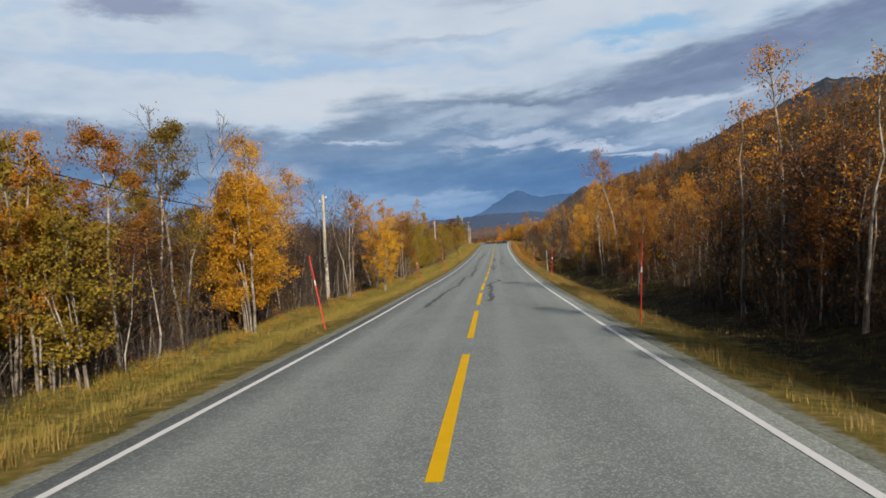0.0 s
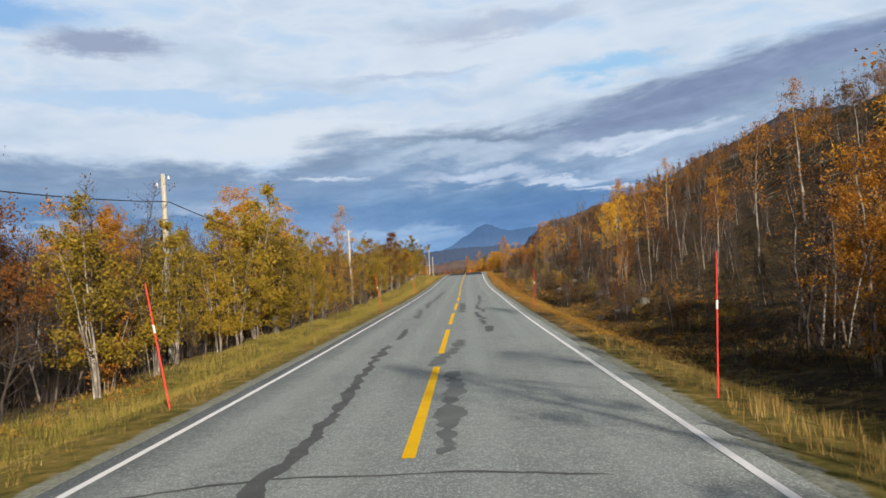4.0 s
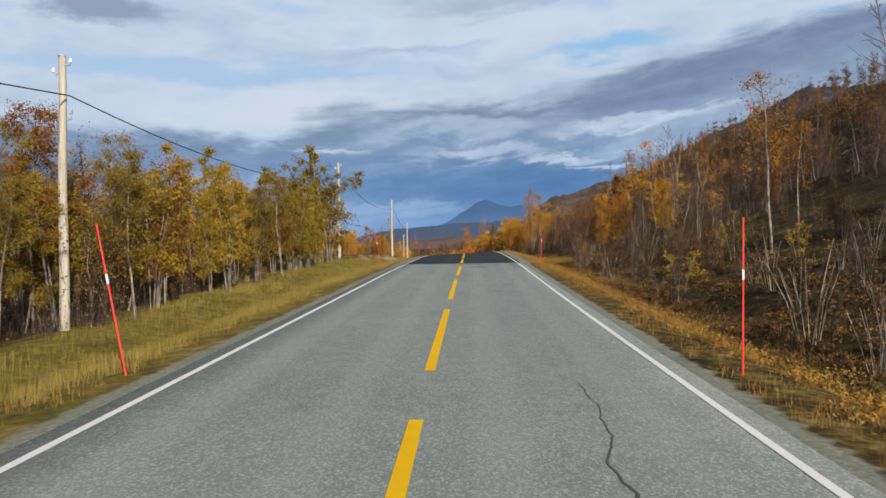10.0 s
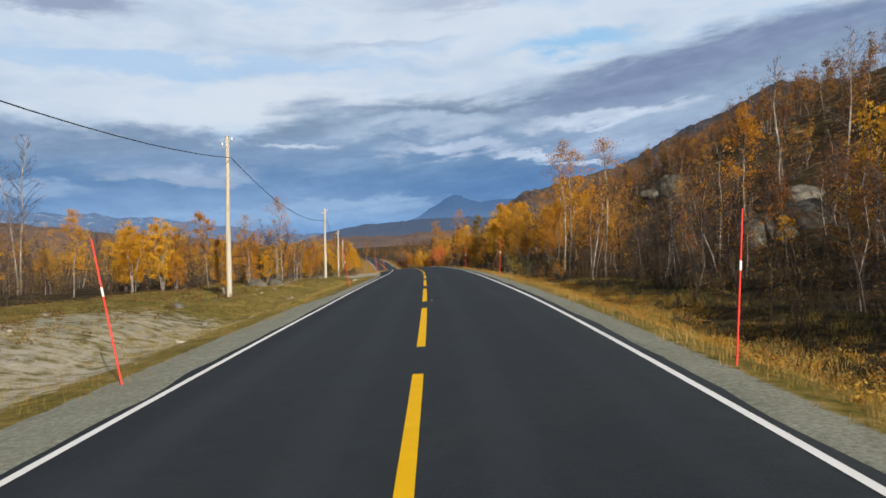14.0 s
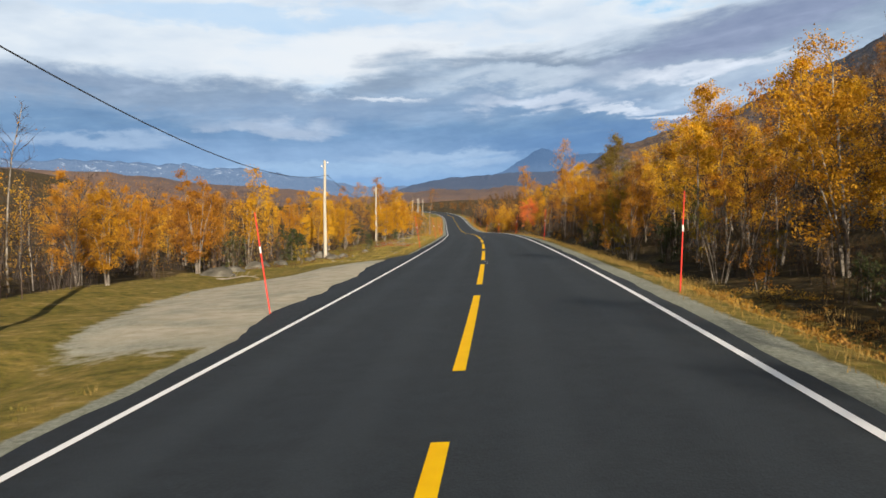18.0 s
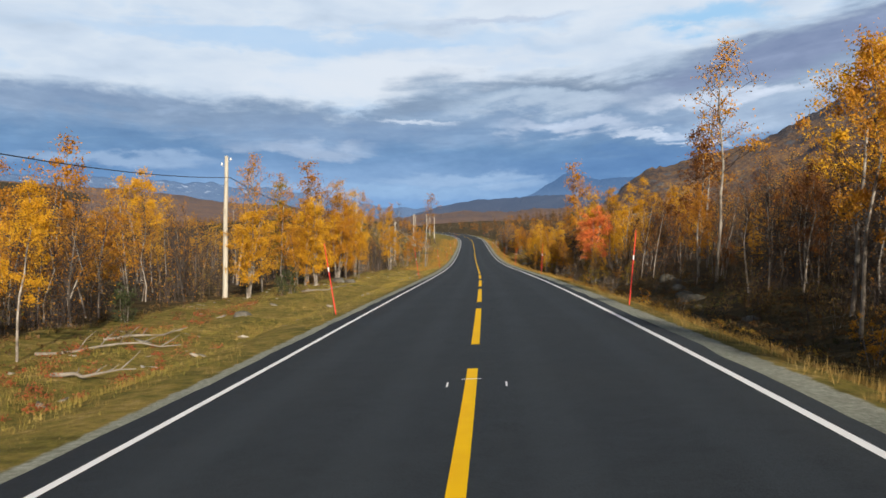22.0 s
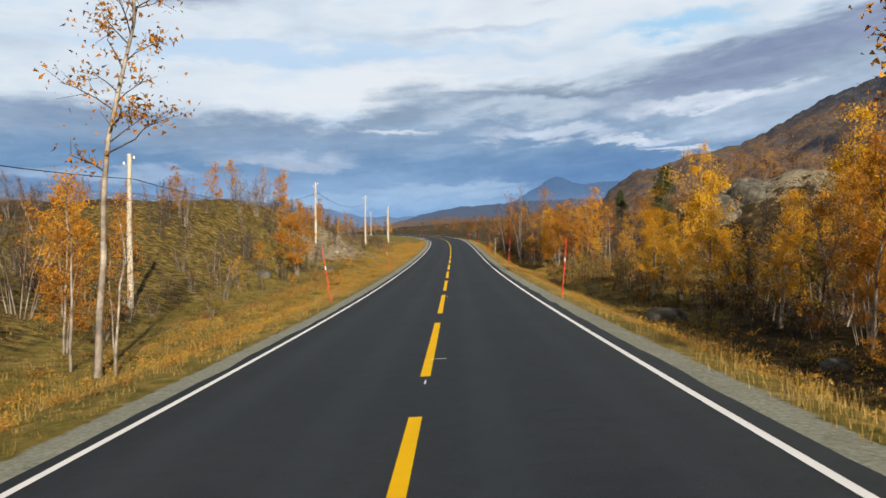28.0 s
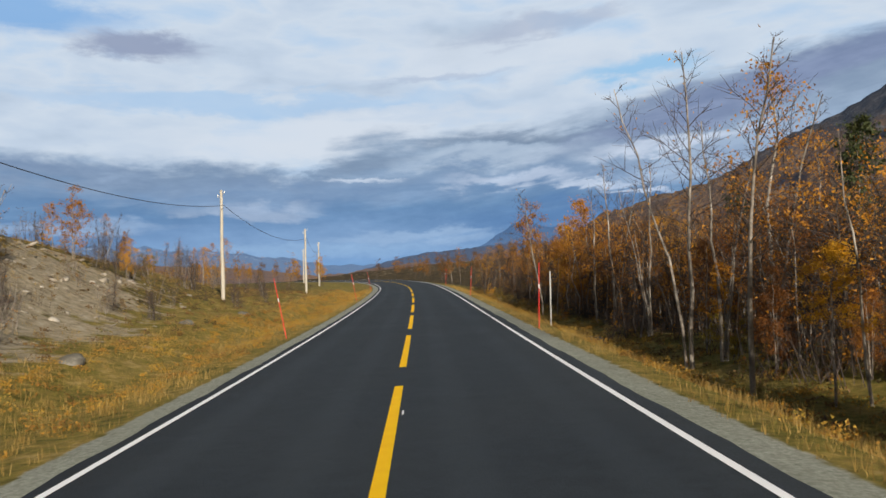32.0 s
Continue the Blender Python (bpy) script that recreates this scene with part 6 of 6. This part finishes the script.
def simple_tree(rng, leaves, leaf, stems):
    """A light tree for the depth of the wood: thin stems, some limbs, fewer and larger leaves."""
    wood, spots = [], []
    for k in range(stems):
        h = 8.0 * (1 if k == 0 else rng.uniform(0.6, 0.9))
        a, o = rng.uniform(0, 6.28), rng.uniform(0.1, 0.9)
        t = np.array([0, 0.35, 0.7, 1.0])
        pts = np.column_stack([np.cos(a) * o * t ** 1.5 + rng.normal(size=4) * 0.1, np.sin(a) * o * t ** 1.5 + rng.normal(size=4) * 0.1, t * h])
        pts[0, 2] = -0.4
        wood.append(tube(pts[[0, 2, 3]], [0.055, 0.03, 0.008], 3))
        for j in range(7):
            u = rng.uniform(0.30, 0.97)
            b0 = np.array([np.interp(u, t, pts[:, i]) for i in range(3)])
            d = np.array([rng.normal(), rng.normal(), rng.uniform(0.6, 1.6)])
            e = b0 + d / np.linalg.norm(d) * rng.uniform(1.0, 2.3) * (1.2 - u)
            wood.append(tube([b0, e], [0.02, 0.006], 3))
            spots += [e, (b0 + e) / 2, (b0 + e) / 2]
        spots.append(pts[-1])
    spots = np.array(spots)
    c = spots[rng.integers(0, len(spots), leaves)] + rng.normal(size=(leaves, 3)) * np.array([0.42, 0.42, 0.34])
    return join(wood), slivers(c, leaf, rng, 0.3)


rng = np.random.default_rng(99)


def wood_places(s0, s1, l0, l1, count, h0, h1):
    s = rng.uniform(s0, s1, count)
    lat = np.sign(l0) * (abs(l0) + (abs(l1) - abs(l0)) * rng.uniform(0, 1, count) ** 1.35)
    x, y = plan(s, lat)
    return np.column_stack([x, y, ground_z(s, lat), rng.uniform(h0, h1, count) / 8.0])


LIGHT = [simple_tree(rng, 300, 0.25, k) for k in (1, 1, 2)]
THIN = [simple_tree(rng, 60, 0.24, k) for k in (1, 2, 1, 3)]
WOODS = {
    "flat beside the old road": [(-20, 200, -42, -75, 130, 5.5, 7.0, LIGHT)],
    "valley floor": [(200, 300, -32, -80, 120, 3.0, 4.6, LIGHT), (300, 470, -34, -90, 180, 4.0, 5.6, LIGHT), (470, 660, -34, -90, 120, 2.2, 4.0, THIN), (640, 760, -9, -60, 90, 3.5, 5.0, LIGHT), (200, 1000, -80, -420, 600, 3.5, 5.5, LIGHT)],
    "hillside": [(-20, 95, 44, 110, 240, 5.0, 6.8, LIGHT), (95, 440, 46, 120, 760, 4.4, 6.6, LIGHT), (440, 760, 40, 130, 720, 4.2, 6.8, LIGHT), (660, 760, 9, 60, 100, 3.5, 5.5, LIGHT), (760, 1000, -60, 200, 240, 4, 6, LIGHT)],
}
for side, runs in WOODS.items():
    wood, leaves_ = [], []
    for *where, shapes in runs:
        places = wood_places(*where)
        state = rng.bit_generator.state
        wood.append(scatter([w for w, l in shapes], places, rng))
        rng.bit_generator.state = state
        leaves_.append(scatter([l for w, l in shapes], places, rng))
    ob = tagged(new("birch_wood"), "dense autumn birch wood on the " + side, "woodland", kind="stuff")
    tagged(part("stems", mesh_of("stems", [(*join(wood), 0)], [WOOD_BARK], True), ob, "thin grey and pale stems"), kind="stuff")
    tagged(part("foliage", mesh_of("foliage", [(*join(leaves_), 0)], [WOOD_LEAVES if side == "valley floor" else HILL_LEAVES]), ob, "orange and brown leaves"), kind="stuff")


def whips(a, b, width, rng):
    """Fine twigs as slim tapering blades from a to b."""
    side = np.cross(b - a, rng.normal(size=a.shape))
    side *= (width / (np.linalg.norm(side, axis=1) + 1e-9))[:, None]
    return np.stack([a - side, a + side, b], 1).reshape(-1, 3), np.arange(3 * len(a)).reshape(-1, 3)


def thicket_mesh(seed, leaves, leaf_mat):
    """A few slender birches grown together with fine twigs and undergrowth, 6 m high."""
    rg = np.random.default_rng(seed)
    stems, fine, tips = [], [], []
    for _ in range(4):
        h = 6.0 * rg.uniform(0.6, 1.0)
        base = np.append(rg.uniform(-1.4, 1.4, 2), -0.5)
        t = np.linspace(0, 1, 5)
        lean = np.clip(rg.normal(size=2) * 0.15, -0.22, 0.22) * h
        pts = np.column_stack([base[0] + lean[0] * t ** 1.4 + rg.normal(size=5) * 0.12, base[1] + lean[1] * t ** 1.4 + rg.normal(size=5) * 0.12, base[2] + (h + 0.5) * t])
        stems.append(tube(pts, 0.045 * (1.12 - t), 4))
        u = 0.12 + 0.88 * rg.uniform(0, 1, 170) ** 0.8
        a = np.column_stack([np.interp(u, t, pts[:, k]) for k in range(3)])
        d = rg.normal(size=(170, 3)) * np.array([0.75, 0.75, 0.35]) + np.array([0, 0, 0.75])
        b = a + d * (rg.uniform(0.4, 1.5, 170) * np.sin(math.pi * np.clip(0.22 + 0.72 * u, 0, 1)))[:, None]
        fine.append(whips(a, b, rg.uniform(0.007, 0.014, 170), rg))
        m = rg.integers(0, 170, 200)
        a2 = a[m] + (b[m] - a[m]) * rg.uniform(0.3, 1, (200, 1))
        b2 = a2 + (rg.normal(size=(200, 3)) * 0.6 + np.array([0, 0, 0.45])) * rg.uniform(0.2, 0.5, (200, 1))
        fine.append(whips(a2, b2, np.full(200, 0.006), rg))
        tips += [b[u > 0.34], b2[b2[:, 2] > 0.36 * h]]
    g = np.column_stack([rg.uniform(-2.0, 2.0, (240, 2)), np.full(240, -0.3)])
    fine.append(whips(g, g + np.column_stack([np.clip(rg.normal(size=(240, 2)) * 0.5, -0.8, 0.8), rg.uniform(0.5, 2.0, 240)]), rg.uniform(0.006, 0.014, 240), rg))
    tips = np.concatenate(tips)
    knots = tips[rg.integers(0, len(tips), 120)]
    share = rg.gamma(1.1, 1.0, len(knots)) + 0.03
    c = knots[rg.choice(len(knots), leaves, p=share / share.sum())] + rg.normal(size=(leaves, 3)) * np.array([0.19, 0.19, 0.14])
    c[::5] = tips[rg.integers(0, len(tips), len(c[::5]))] + rg.normal(size=(len(c[::5]), 3)) * 0.12
    c[::9] = np.column_stack([rg.uniform(-2.0, 2.0, (len(c[::9]), 2)), rg.uniform(0.1, 1.8, len(c[::9]))])
    return mesh_of("birch_thicket", [(*join(stems), 0), (*join(fine), 1), (*slivers(c, 0.082, rg, 0.3), 2)], [WOOD_BARK, THICKET_TWIG, leaf_mat])


THICKET = {
    "brown": ("grey-brown leafless birch thicket", [thicket_mesh(200 + k, 250 + 180 * k, BROWN_LEAVES) for k in range(4)]),
    "rust": ("russet-leaved birch thicket in the wood", [thicket_mesh(210 + k, 1600 + 400 * k, RUST) for k in range(3)]),
    "amber": ("orange-leaved birch thicket in the wood", [thicket_mesh(220 + k, 1500 + 400 * k, AMBER) for k in range(3)]),
    "gold": ("golden-leaved birch thicket in the wood", [thicket_mesh(230 + k, 1900 + 400 * k, GOLD) for k in range(3)]),
    "olive": ("olive-leaved thicket of birch and willow", [thicket_mesh(240 + k, 2200 + 400 * k, OLIVE) for k in range(2)]),
}
for s0, s1, l0, l1, count, h0, h1, kinds_ in (
        (484, 616, -9.8, -24, 60, 1.1, 2.3, "brown"), (432, 488, -11, -32, 66, 2.0, 3.6, "brown brown amber"), (96, 238, 8.2, 20, 70, 1.0, 2.2, "brown brown rust"), (556, 610, 8.8, 16, 24, 3.8, 5.2, "amber rust"), (112, 150, -9.0, -12, 18, 3.4, 4.6, "olive amber"),
        (-5, 44, -9.4, -13, 34, 4.0, 5.2, "brown brown rust"), (40, 122, -9.6, -14, 52, 4.6, 6.0, "brown"), (118, 200, -9.8, -14, 30, 3.6, 5.0, "brown olive"),
        (-15, 42, -10.2, -24, 34, 4.0, 5.2, "olive amber olive brown"), (42, 120, -10.8, -26, 56, 4.6, 6.0, "brown brown amber brown"), (118, 205, -10.4, -26, 84, 4.4, 6.0, "rust olive brown brown"),
        (-15, 205, -25, -44, 60, 5.5, 6.8, "brown amber brown"), (240, 300, -16, -34, 34, 2.8, 4.2, "gold brown amber"), (300, 470, -13, -36, 90, 3.6, 5.2, "gold amber brown amber"),
        (470, 640, -14, -36, 50, 1.7, 3.0, "brown brown amber"), (-80, 40, 10.2, 22, 84, 5.4, 6.6, "rust brown brown"), (46, 98, 10.2, 24, 44, 4.6, 5.8, "amber rust amber brown"), (-40, 95, 22, 46, 70, 5.0, 6.4, "rust amber brown"),
        (95, 236, 12, 46, 90, 2.6, 4.8, "brown brown brown rust"), (236, 300, 11.5, 42, 56, 4.2, 6.0, "brown rust brown amber"), (300, 396, 11, 20, 26, 4.6, 6.0, "rust brown amber amber gold"), (196, 238, -10.4, -18, 26, 4.2, 5.6, "olive amber olive"), (320, 410, 26, 60, 34, 4.4, 5.6, "rust brown amber"), (396, 440, 11.8, 22, 26, 5.0, 6.2, "rust rust amber brown"), (-60, 34, 10.2, 15, 44, 5.6, 6.8, "rust"),
        (300, 440, 20, 56, 70, 4.2, 5.6, "amber rust brown"), (95, 300, 24, 62, 80, 3.4, 5.2, "brown rust brown"), (440, 462, 15, 42, 20, 3.8, 5.2, "gold amber brown brown"), (463, 505, 10.4, 42, 42, 3.8, 5.2, "gold amber brown brown"), (505, 560, 28, 50, 24, 3.4, 4.8, "amber brown"), (558, 640, 9.4, 15, 36, 3.4, 4.8, "amber brown amber"), (560, 660, 10, 44, 80, 3.6, 5.2, "amber brown brown")):
    places, ks_ = wood_places(s0, s1, l0, l1, count, h0, h1), kinds_.split()
    for x, y, z, k in places:
        label, shapes = THICKET[ks_[int(rng.integers(len(ks_)))]]
        k = k * 8 / 6
        ob = new("birch_thicket", shapes[int(rng.integers(len(shapes)))])
        ob.matrix_basis = Matrix.Translation((x, y, z)) @ Euler((0, 0, rng.uniform(0, 6.28))).to_matrix().to_4x4() @ Matrix.Diagonal((k * rng.uniform(0.85, 1.15), k * rng.uniform(0.85, 1.15), k, 1))
        tagged(ob, label, "thicket", kind="stuff")


def brush_shape(rng, height, stems, leaves):
    """A clump of thin whips with side twigs and a few leaves."""
    wood, c = [], []
    for k in range(stems):
        a, o = rng.uniform(0, 6.28), rng.uniform(0.05, 0.5)
        h = height * rng.uniform(0.45, 1.0)
        b0 = np.array([rng.normal() * 0.4, rng.normal() * 0.4, -0.1])
        e = b0 + np.array([math.cos(a) * o * h * 0.5, math.sin(a) * o * h * 0.5, h])
        wood.append(tube([b0, e], [0.022, 0.005], 3))
        for _ in range(2):
            t = rng.uniform(0.25, 0.95)
            q = b0 * (1 - t) + e * t
            d = rng.normal(size=3) * 0.6 + np.array([0, 0, 0.6])
            w = q + d * h * 0.16
            wood.append(tube([q, w], [0.009, 0.003], 3))
            c += [w, q]
    c = np.array(c)
    c = c[rng.integers(0, len(c), leaves)] + rng.normal(size=(leaves, 3)) * 0.22
    return join(wood), slivers(c, 0.13, rng, 0.2)


BRUSH = [brush_shape(rng, 3.4, 7, 120) for _ in range(5)]
wood, leaves_ = [], []
for s0, s1, l0, l1, count, h0, h1 in ((-15, 205, -9.2, -20, 300, 3, 7), (205, 300, -16, -28, 80, 3, 6), (300, 470, -13, -24, 200, 3, 7), (470, 640, -12, -34, 110, 2, 4.5), (-30, 95, 9.5, 20, 260, 3, 7), (95, 300, 9, 34, 560, 2, 5), (300, 440, 9, 20, 200, 2, 5), (440, 540, 8.5, 26, 200, 3, 6), (540, 640, 9, 26, 140, 2, 5)):
    places = wood_places(s0, s1, l0, l1, count, h0, h1)
    state = rng.bit_generator.state
    wood.append(scatter([w for w, l in BRUSH], places, rng))
    rng.bit_generator.state = state
    leaves_.append(scatter([l for w, l in BRUSH], places, rng))
ob = tagged(new("undergrowth"), "brown twiggy undergrowth between the birch stems", "undergrowth", kind="stuff")
tagged(part("stems", mesh_of("stems", [(*join(wood), 0)], [TWIG]), ob, "dark twigs"), kind="stuff")
tagged(part("foliage", mesh_of("foliage", [(*join(leaves_), 0)], [BRUSH_LEAVES]), ob, "sparse brown leaves"), kind="stuff")


def blades(s, lat, h, width, rng):
    """Grass blades: slim leaning blades at places beside the road."""
    x, y = plan(s, lat)
    z = ground_z(s, lat) - 0.03
    k = len(s)
    a = rng.uniform(0, 6.28, k)
    lean = rng.uniform(0.1, 0.55, k) * h
    side = np.stack([np.cos(a + 1.57), np.sin(a + 1.57)], 1) * (width * rng.uniform(0.6, 1.4, k))[:, None]
    out = np.stack([np.cos(a), np.sin(a)], 1)
    b = np.stack([x, y, z], 1)
    tip = b + np.column_stack([out * lean[:, None], h])
    sd = np.column_stack([side, np.zeros(k)])
    v = np.stack([b - sd, b + sd, tip], 1).reshape(-1, 3)
    return v, np.arange(3 * k).reshape(-1, 3)


def grass(name, label, mat, runs):
    groups = []
    for s0, s1, l0, l1, per_m2, h0, h1, clump in runs:
        clump = clump + 3
        count = int((s1 - s0) * abs(l1 - l0) * per_m2 * 1.4 / clump)
        s = np.repeat(rng.uniform(s0, s1, count), clump) + rng.normal(size=count * clump) * 0.07
        lat = np.repeat(rng.uniform(min(l0, l1), max(l0, l1), count), clump) + rng.normal(size=count * clump) * 0.07
        tall = np.repeat(rng.uniform(0.45, 1.1, count), clump)
        patchy = 0.65 + 0.35 * np.sin(s * 0.35 + lat) * np.sin(lat * 1.3 - s * 0.21)
        keep = (np.abs(lat) > np.where(s > 222, 4.05, 3.9)) & ~((s > 319) & (s < 354) & (lat < 0) & (lat > -9))
        s, lat, tall, patchy = s[keep], lat[keep], tall[keep], patchy[keep]
        h = rng.uniform(h0, h1, len(s)) * tall * patchy
        groups.append(blades(s, lat, h, 0.0055, rng))
    tagged(new(name, mesh_of(name, [(*join(groups), 0)], [mat])), label, "grass", kind="stuff")


grass("verge_grass", "yellow-green grass on the road verge", GRASS_LUSH, [
    (-6, 235, -4.5, -9.2, 105, 0.14, 0.46, 4), (235, 320, -4.5, -12, 50, 0.06, 0.22, 4), (352, 470, -4.4, -11, 60, 0.08, 0.24, 4), (-6, 95, 6.0, 12, 44, 0.12, 0.3, 4), (236, 300, 5.2, 12, 60, 0.14, 0.34, 4)])
grass("dry_grass", "straw-coloured dry grass along the shoulder", GRASS_DRY, [
    (-6, 235, -4.15, -6.0, 60, 0.10, 0.34, 5), (235, 470, -4.2, -9.5, 34, 0.08, 0.26, 5), (470, 640, -4.2, -9.0, 80, 0.12, 0.42, 5), (470, 640, -9.0, -20, 22, 0.10, 0.36, 5), (505, 556, 7.8, 20, 30, 0.12, 0.36, 5), (-6, 95, 4.1, 6.4, 80, 0.12, 0.46, 5), (236, 330, 4.2, 8.5, 80, 0.14, 0.42, 5),
    (330, 392, 4.4, 8.0, 80, 0.16, 0.46, 5), (392, 480, 4.3, 6.8, 60, 0.1, 0.34, 5), (480, 640, 4.2, 7.8, 80, 0.12, 0.44, 5)])


grass("russet_grass", "orange-brown withered grass on the ditch bank", GRASS_RUST, [(95, 240, 4.0, 8.4, 95, 0.10, 0.36, 5), (236, 300, 6.0, 10, 40, 0.14, 0.4, 5)])


def heath(name, label, mat, runs, size):
    vs, fs, off = [], [], 0
    for s0, s1, l0, l1, clumps, per in runs:
        s, lat = rng.uniform(s0, s1, clumps), rng.uniform(min(l0, l1), max(l0, l1), clumps)
        r = rng.uniform(0.12, 0.38, clumps)
        x, y = plan(s, lat)
        z = ground_z(s, lat)
        c = np.repeat(np.stack([x, y, z], 1), per, axis=0)
        d = rng.normal(size=(len(c), 3))
        d /= np.linalg.norm(d, axis=1)[:, None]
        d[:, 2] = np.abs(d[:, 2]) * 0.8
        c = c + d * (np.repeat(r, per) * rng.uniform(0.35, 1.0, len(c)))[:, None]
        v, f = slivers(c, size, rng, -0.3)
        vs.append(v)
        fs.append(f + off)
        off += len(v)
    tagged(new(name, mesh_of(name, [(np.concatenate(vs), np.concatenate(fs), 0)], [mat])), label, "heath", kind="stuff")


heath("heath_shrubs", "low heath of dwarf birch, bilberry and heather in brown and red", HEATH_LEAVES, [
    (90, 240, 5.6, 12, 4600, 26), (90, 300, 12, 22, 1700, 26), (392, 480, 5.8, 13, 2000, 26), (480, 640, 6.5, 15, 2000, 26), (505, 560, 9, 26, 2200, 22), (470, 640, -8, -24, 2600, 24), (235, 320, -8, -15, 700, 20), (352, 470, -9, -13.5, 700, 20)], 0.065)

heath("dwarf_shrubs", "low ochre and rust dwarf shrubs along the verge", OCHRE_LEAVES, [
    (470, 640, -4.7, -8.5, 1500, 46), (236, 335, 4.8, 9, 1300, 46), (480, 640, 4.9, 9, 1300, 46), (505, 556, 9, 24, 900, 46), (95, 236, 4.6, 7.6, 1300, 46), (95, 236, 8.2, 14, 620, 46), (395, 480, 5.0, 8, 500, 46), (-6, 95, -7.5, -9.5, 500, 46)], 0.046)


# ---- loose stones on the bare slope of the knoll ----
def chip(rng):
    bm = bmesh.new()
    bmesh.ops.create_icosphere(bm, subdivisions=1, radius=1.0)
    v = np.array([p.co[:] for p in bm.verts]) * rng.uniform(0.6, 1.25, (len(bm.verts), 1)) * np.array([1, 0.8, 0.55])
    f = np.array([[p.index for p in q.verts] for q in bm.faces])
    bm.free()
    return v, f


rng = np.random.default_rng(333)
CHIPS = [chip(rng) for _ in range(6)]
k = 300
lat = -15 + rng.normal(size=k) * 2.6
s = 572 - (lat + 15) * 0.8 + rng.normal(size=k) * 8
keep = lat < -9.5
s, lat = s[keep], lat[keep]
x, y = plan(s, lat)
size = 0.05 + 0.06 * rng.exponential(1.0, len(s))
v, f = scatter(CHIPS, np.column_stack([x, y, ground_z(s, lat), np.minimum(size, 0.5)]), rng, 0.3, 0.3)
tagged(new("scree", mesh_of("scree", [(v, f, 0)], [SCREE])), "pale loose stones on the bare gravel slope", "stones", kind="stuff")

# small pale stones on the mossy verge beside the fresh road
k = 420
s, lat = rng.uniform(236, 470, k), -rng.uniform(5.2, 12.0, k)
keep = (s < 316) | (s > 354)
s, lat = s[keep], lat[keep]
x, y = plan(s, lat)
size = np.minimum(0.03 + 0.045 * rng.exponential(1.0, len(s)), 0.26)
v, f = scatter(CHIPS, np.column_stack([x, y, ground_z(s, lat), size]), rng, 0.3, 0.3)
tagged(new("verge_stones", mesh_of("verge_stones", [(v, f, 0)], [SCREE])), "small pale stones in the mossy grass verge", "stones", kind="stuff")

heath("red_heath", "low heath turned red in the grass", RED_HEATH, [(386, 398, -6.4, -10.2, 70, 40), (398, 412, -9, -11, 40, 40), (505, 540, -7.5, -10, 50, 36), (130, 175, 8.4, 11.5, 60, 36)], 0.045)


# ---- fallen branches and a plank ----
def branch_mesh(seed, length):
    """A crooked dead branch that lies on the ground, with a few side twigs."""
    rg = np.random.default_rng(seed)
    t = np.linspace(0, 1, 8)
    pts = np.column_stack([t * length, np.cumsum(rg.normal(size=8)) * 0.06 * length, 0.05 + np.abs(np.sin(t * 4 + seed)) * 0.10 * length * t])
    pieces = [tube(pts, 0.045 * (1.1 - 0.85 * t), 6)]
    for q in (2, 3, 4, 5, 6):
        d = np.array([0.5, rg.choice([-1, 1]) * rg.uniform(0.4, 0.9), rg.uniform(0.15, 0.7)]) * length * rg.uniform(0.15, 0.3)
        pieces.append(tube([pts[q], pts[q] + d * 0.55 + rg.normal(size=3) * 0.03, pts[q] + d], [0.018, 0.012, 0.004], 4))
    return mesh_of("fallen_branch", [(*join(pieces), 0)], [DEAD_WOOD], True)


for k, (s0, lat, turn, length) in enumerate(((395.0, -10.4, 15, 3.2), (397.5, -9.9, 40, 2.2), (391.7, -8.2, 5, 1.6), (441.7, -6.2, 8, 1.8), (297.0, -9.2, 70, 2.0), (420.5, -9.4, 35, 2.4), (345.0, -11.6, 10, 1.8))):
    ob = new("fallen_branch", branch_mesh(700 + k, length))
    ob.matrix_basis = Matrix.Translation(spot(s0, lat)) @ Euler((0, 0, radians(turn))).to_matrix().to_4x4()
    tagged(ob, "grey crooked dead branch lying in the grass", "branch")
v, f = box(-0.75, 0.75, -0.06, 0.06, 0.0, 0.035)
ob = new("plank", mesh_of("plank", [(v, f, 0)], [PLANK_WOOD]))
ob.matrix_basis = Matrix.Translation(spot(132.3, 4.35, -0.01)) @ Euler((0, 0, radians(98))).to_matrix().to_4x4()
tagged(ob, "pale weathered plank lying on the gravel shoulder", "plank")
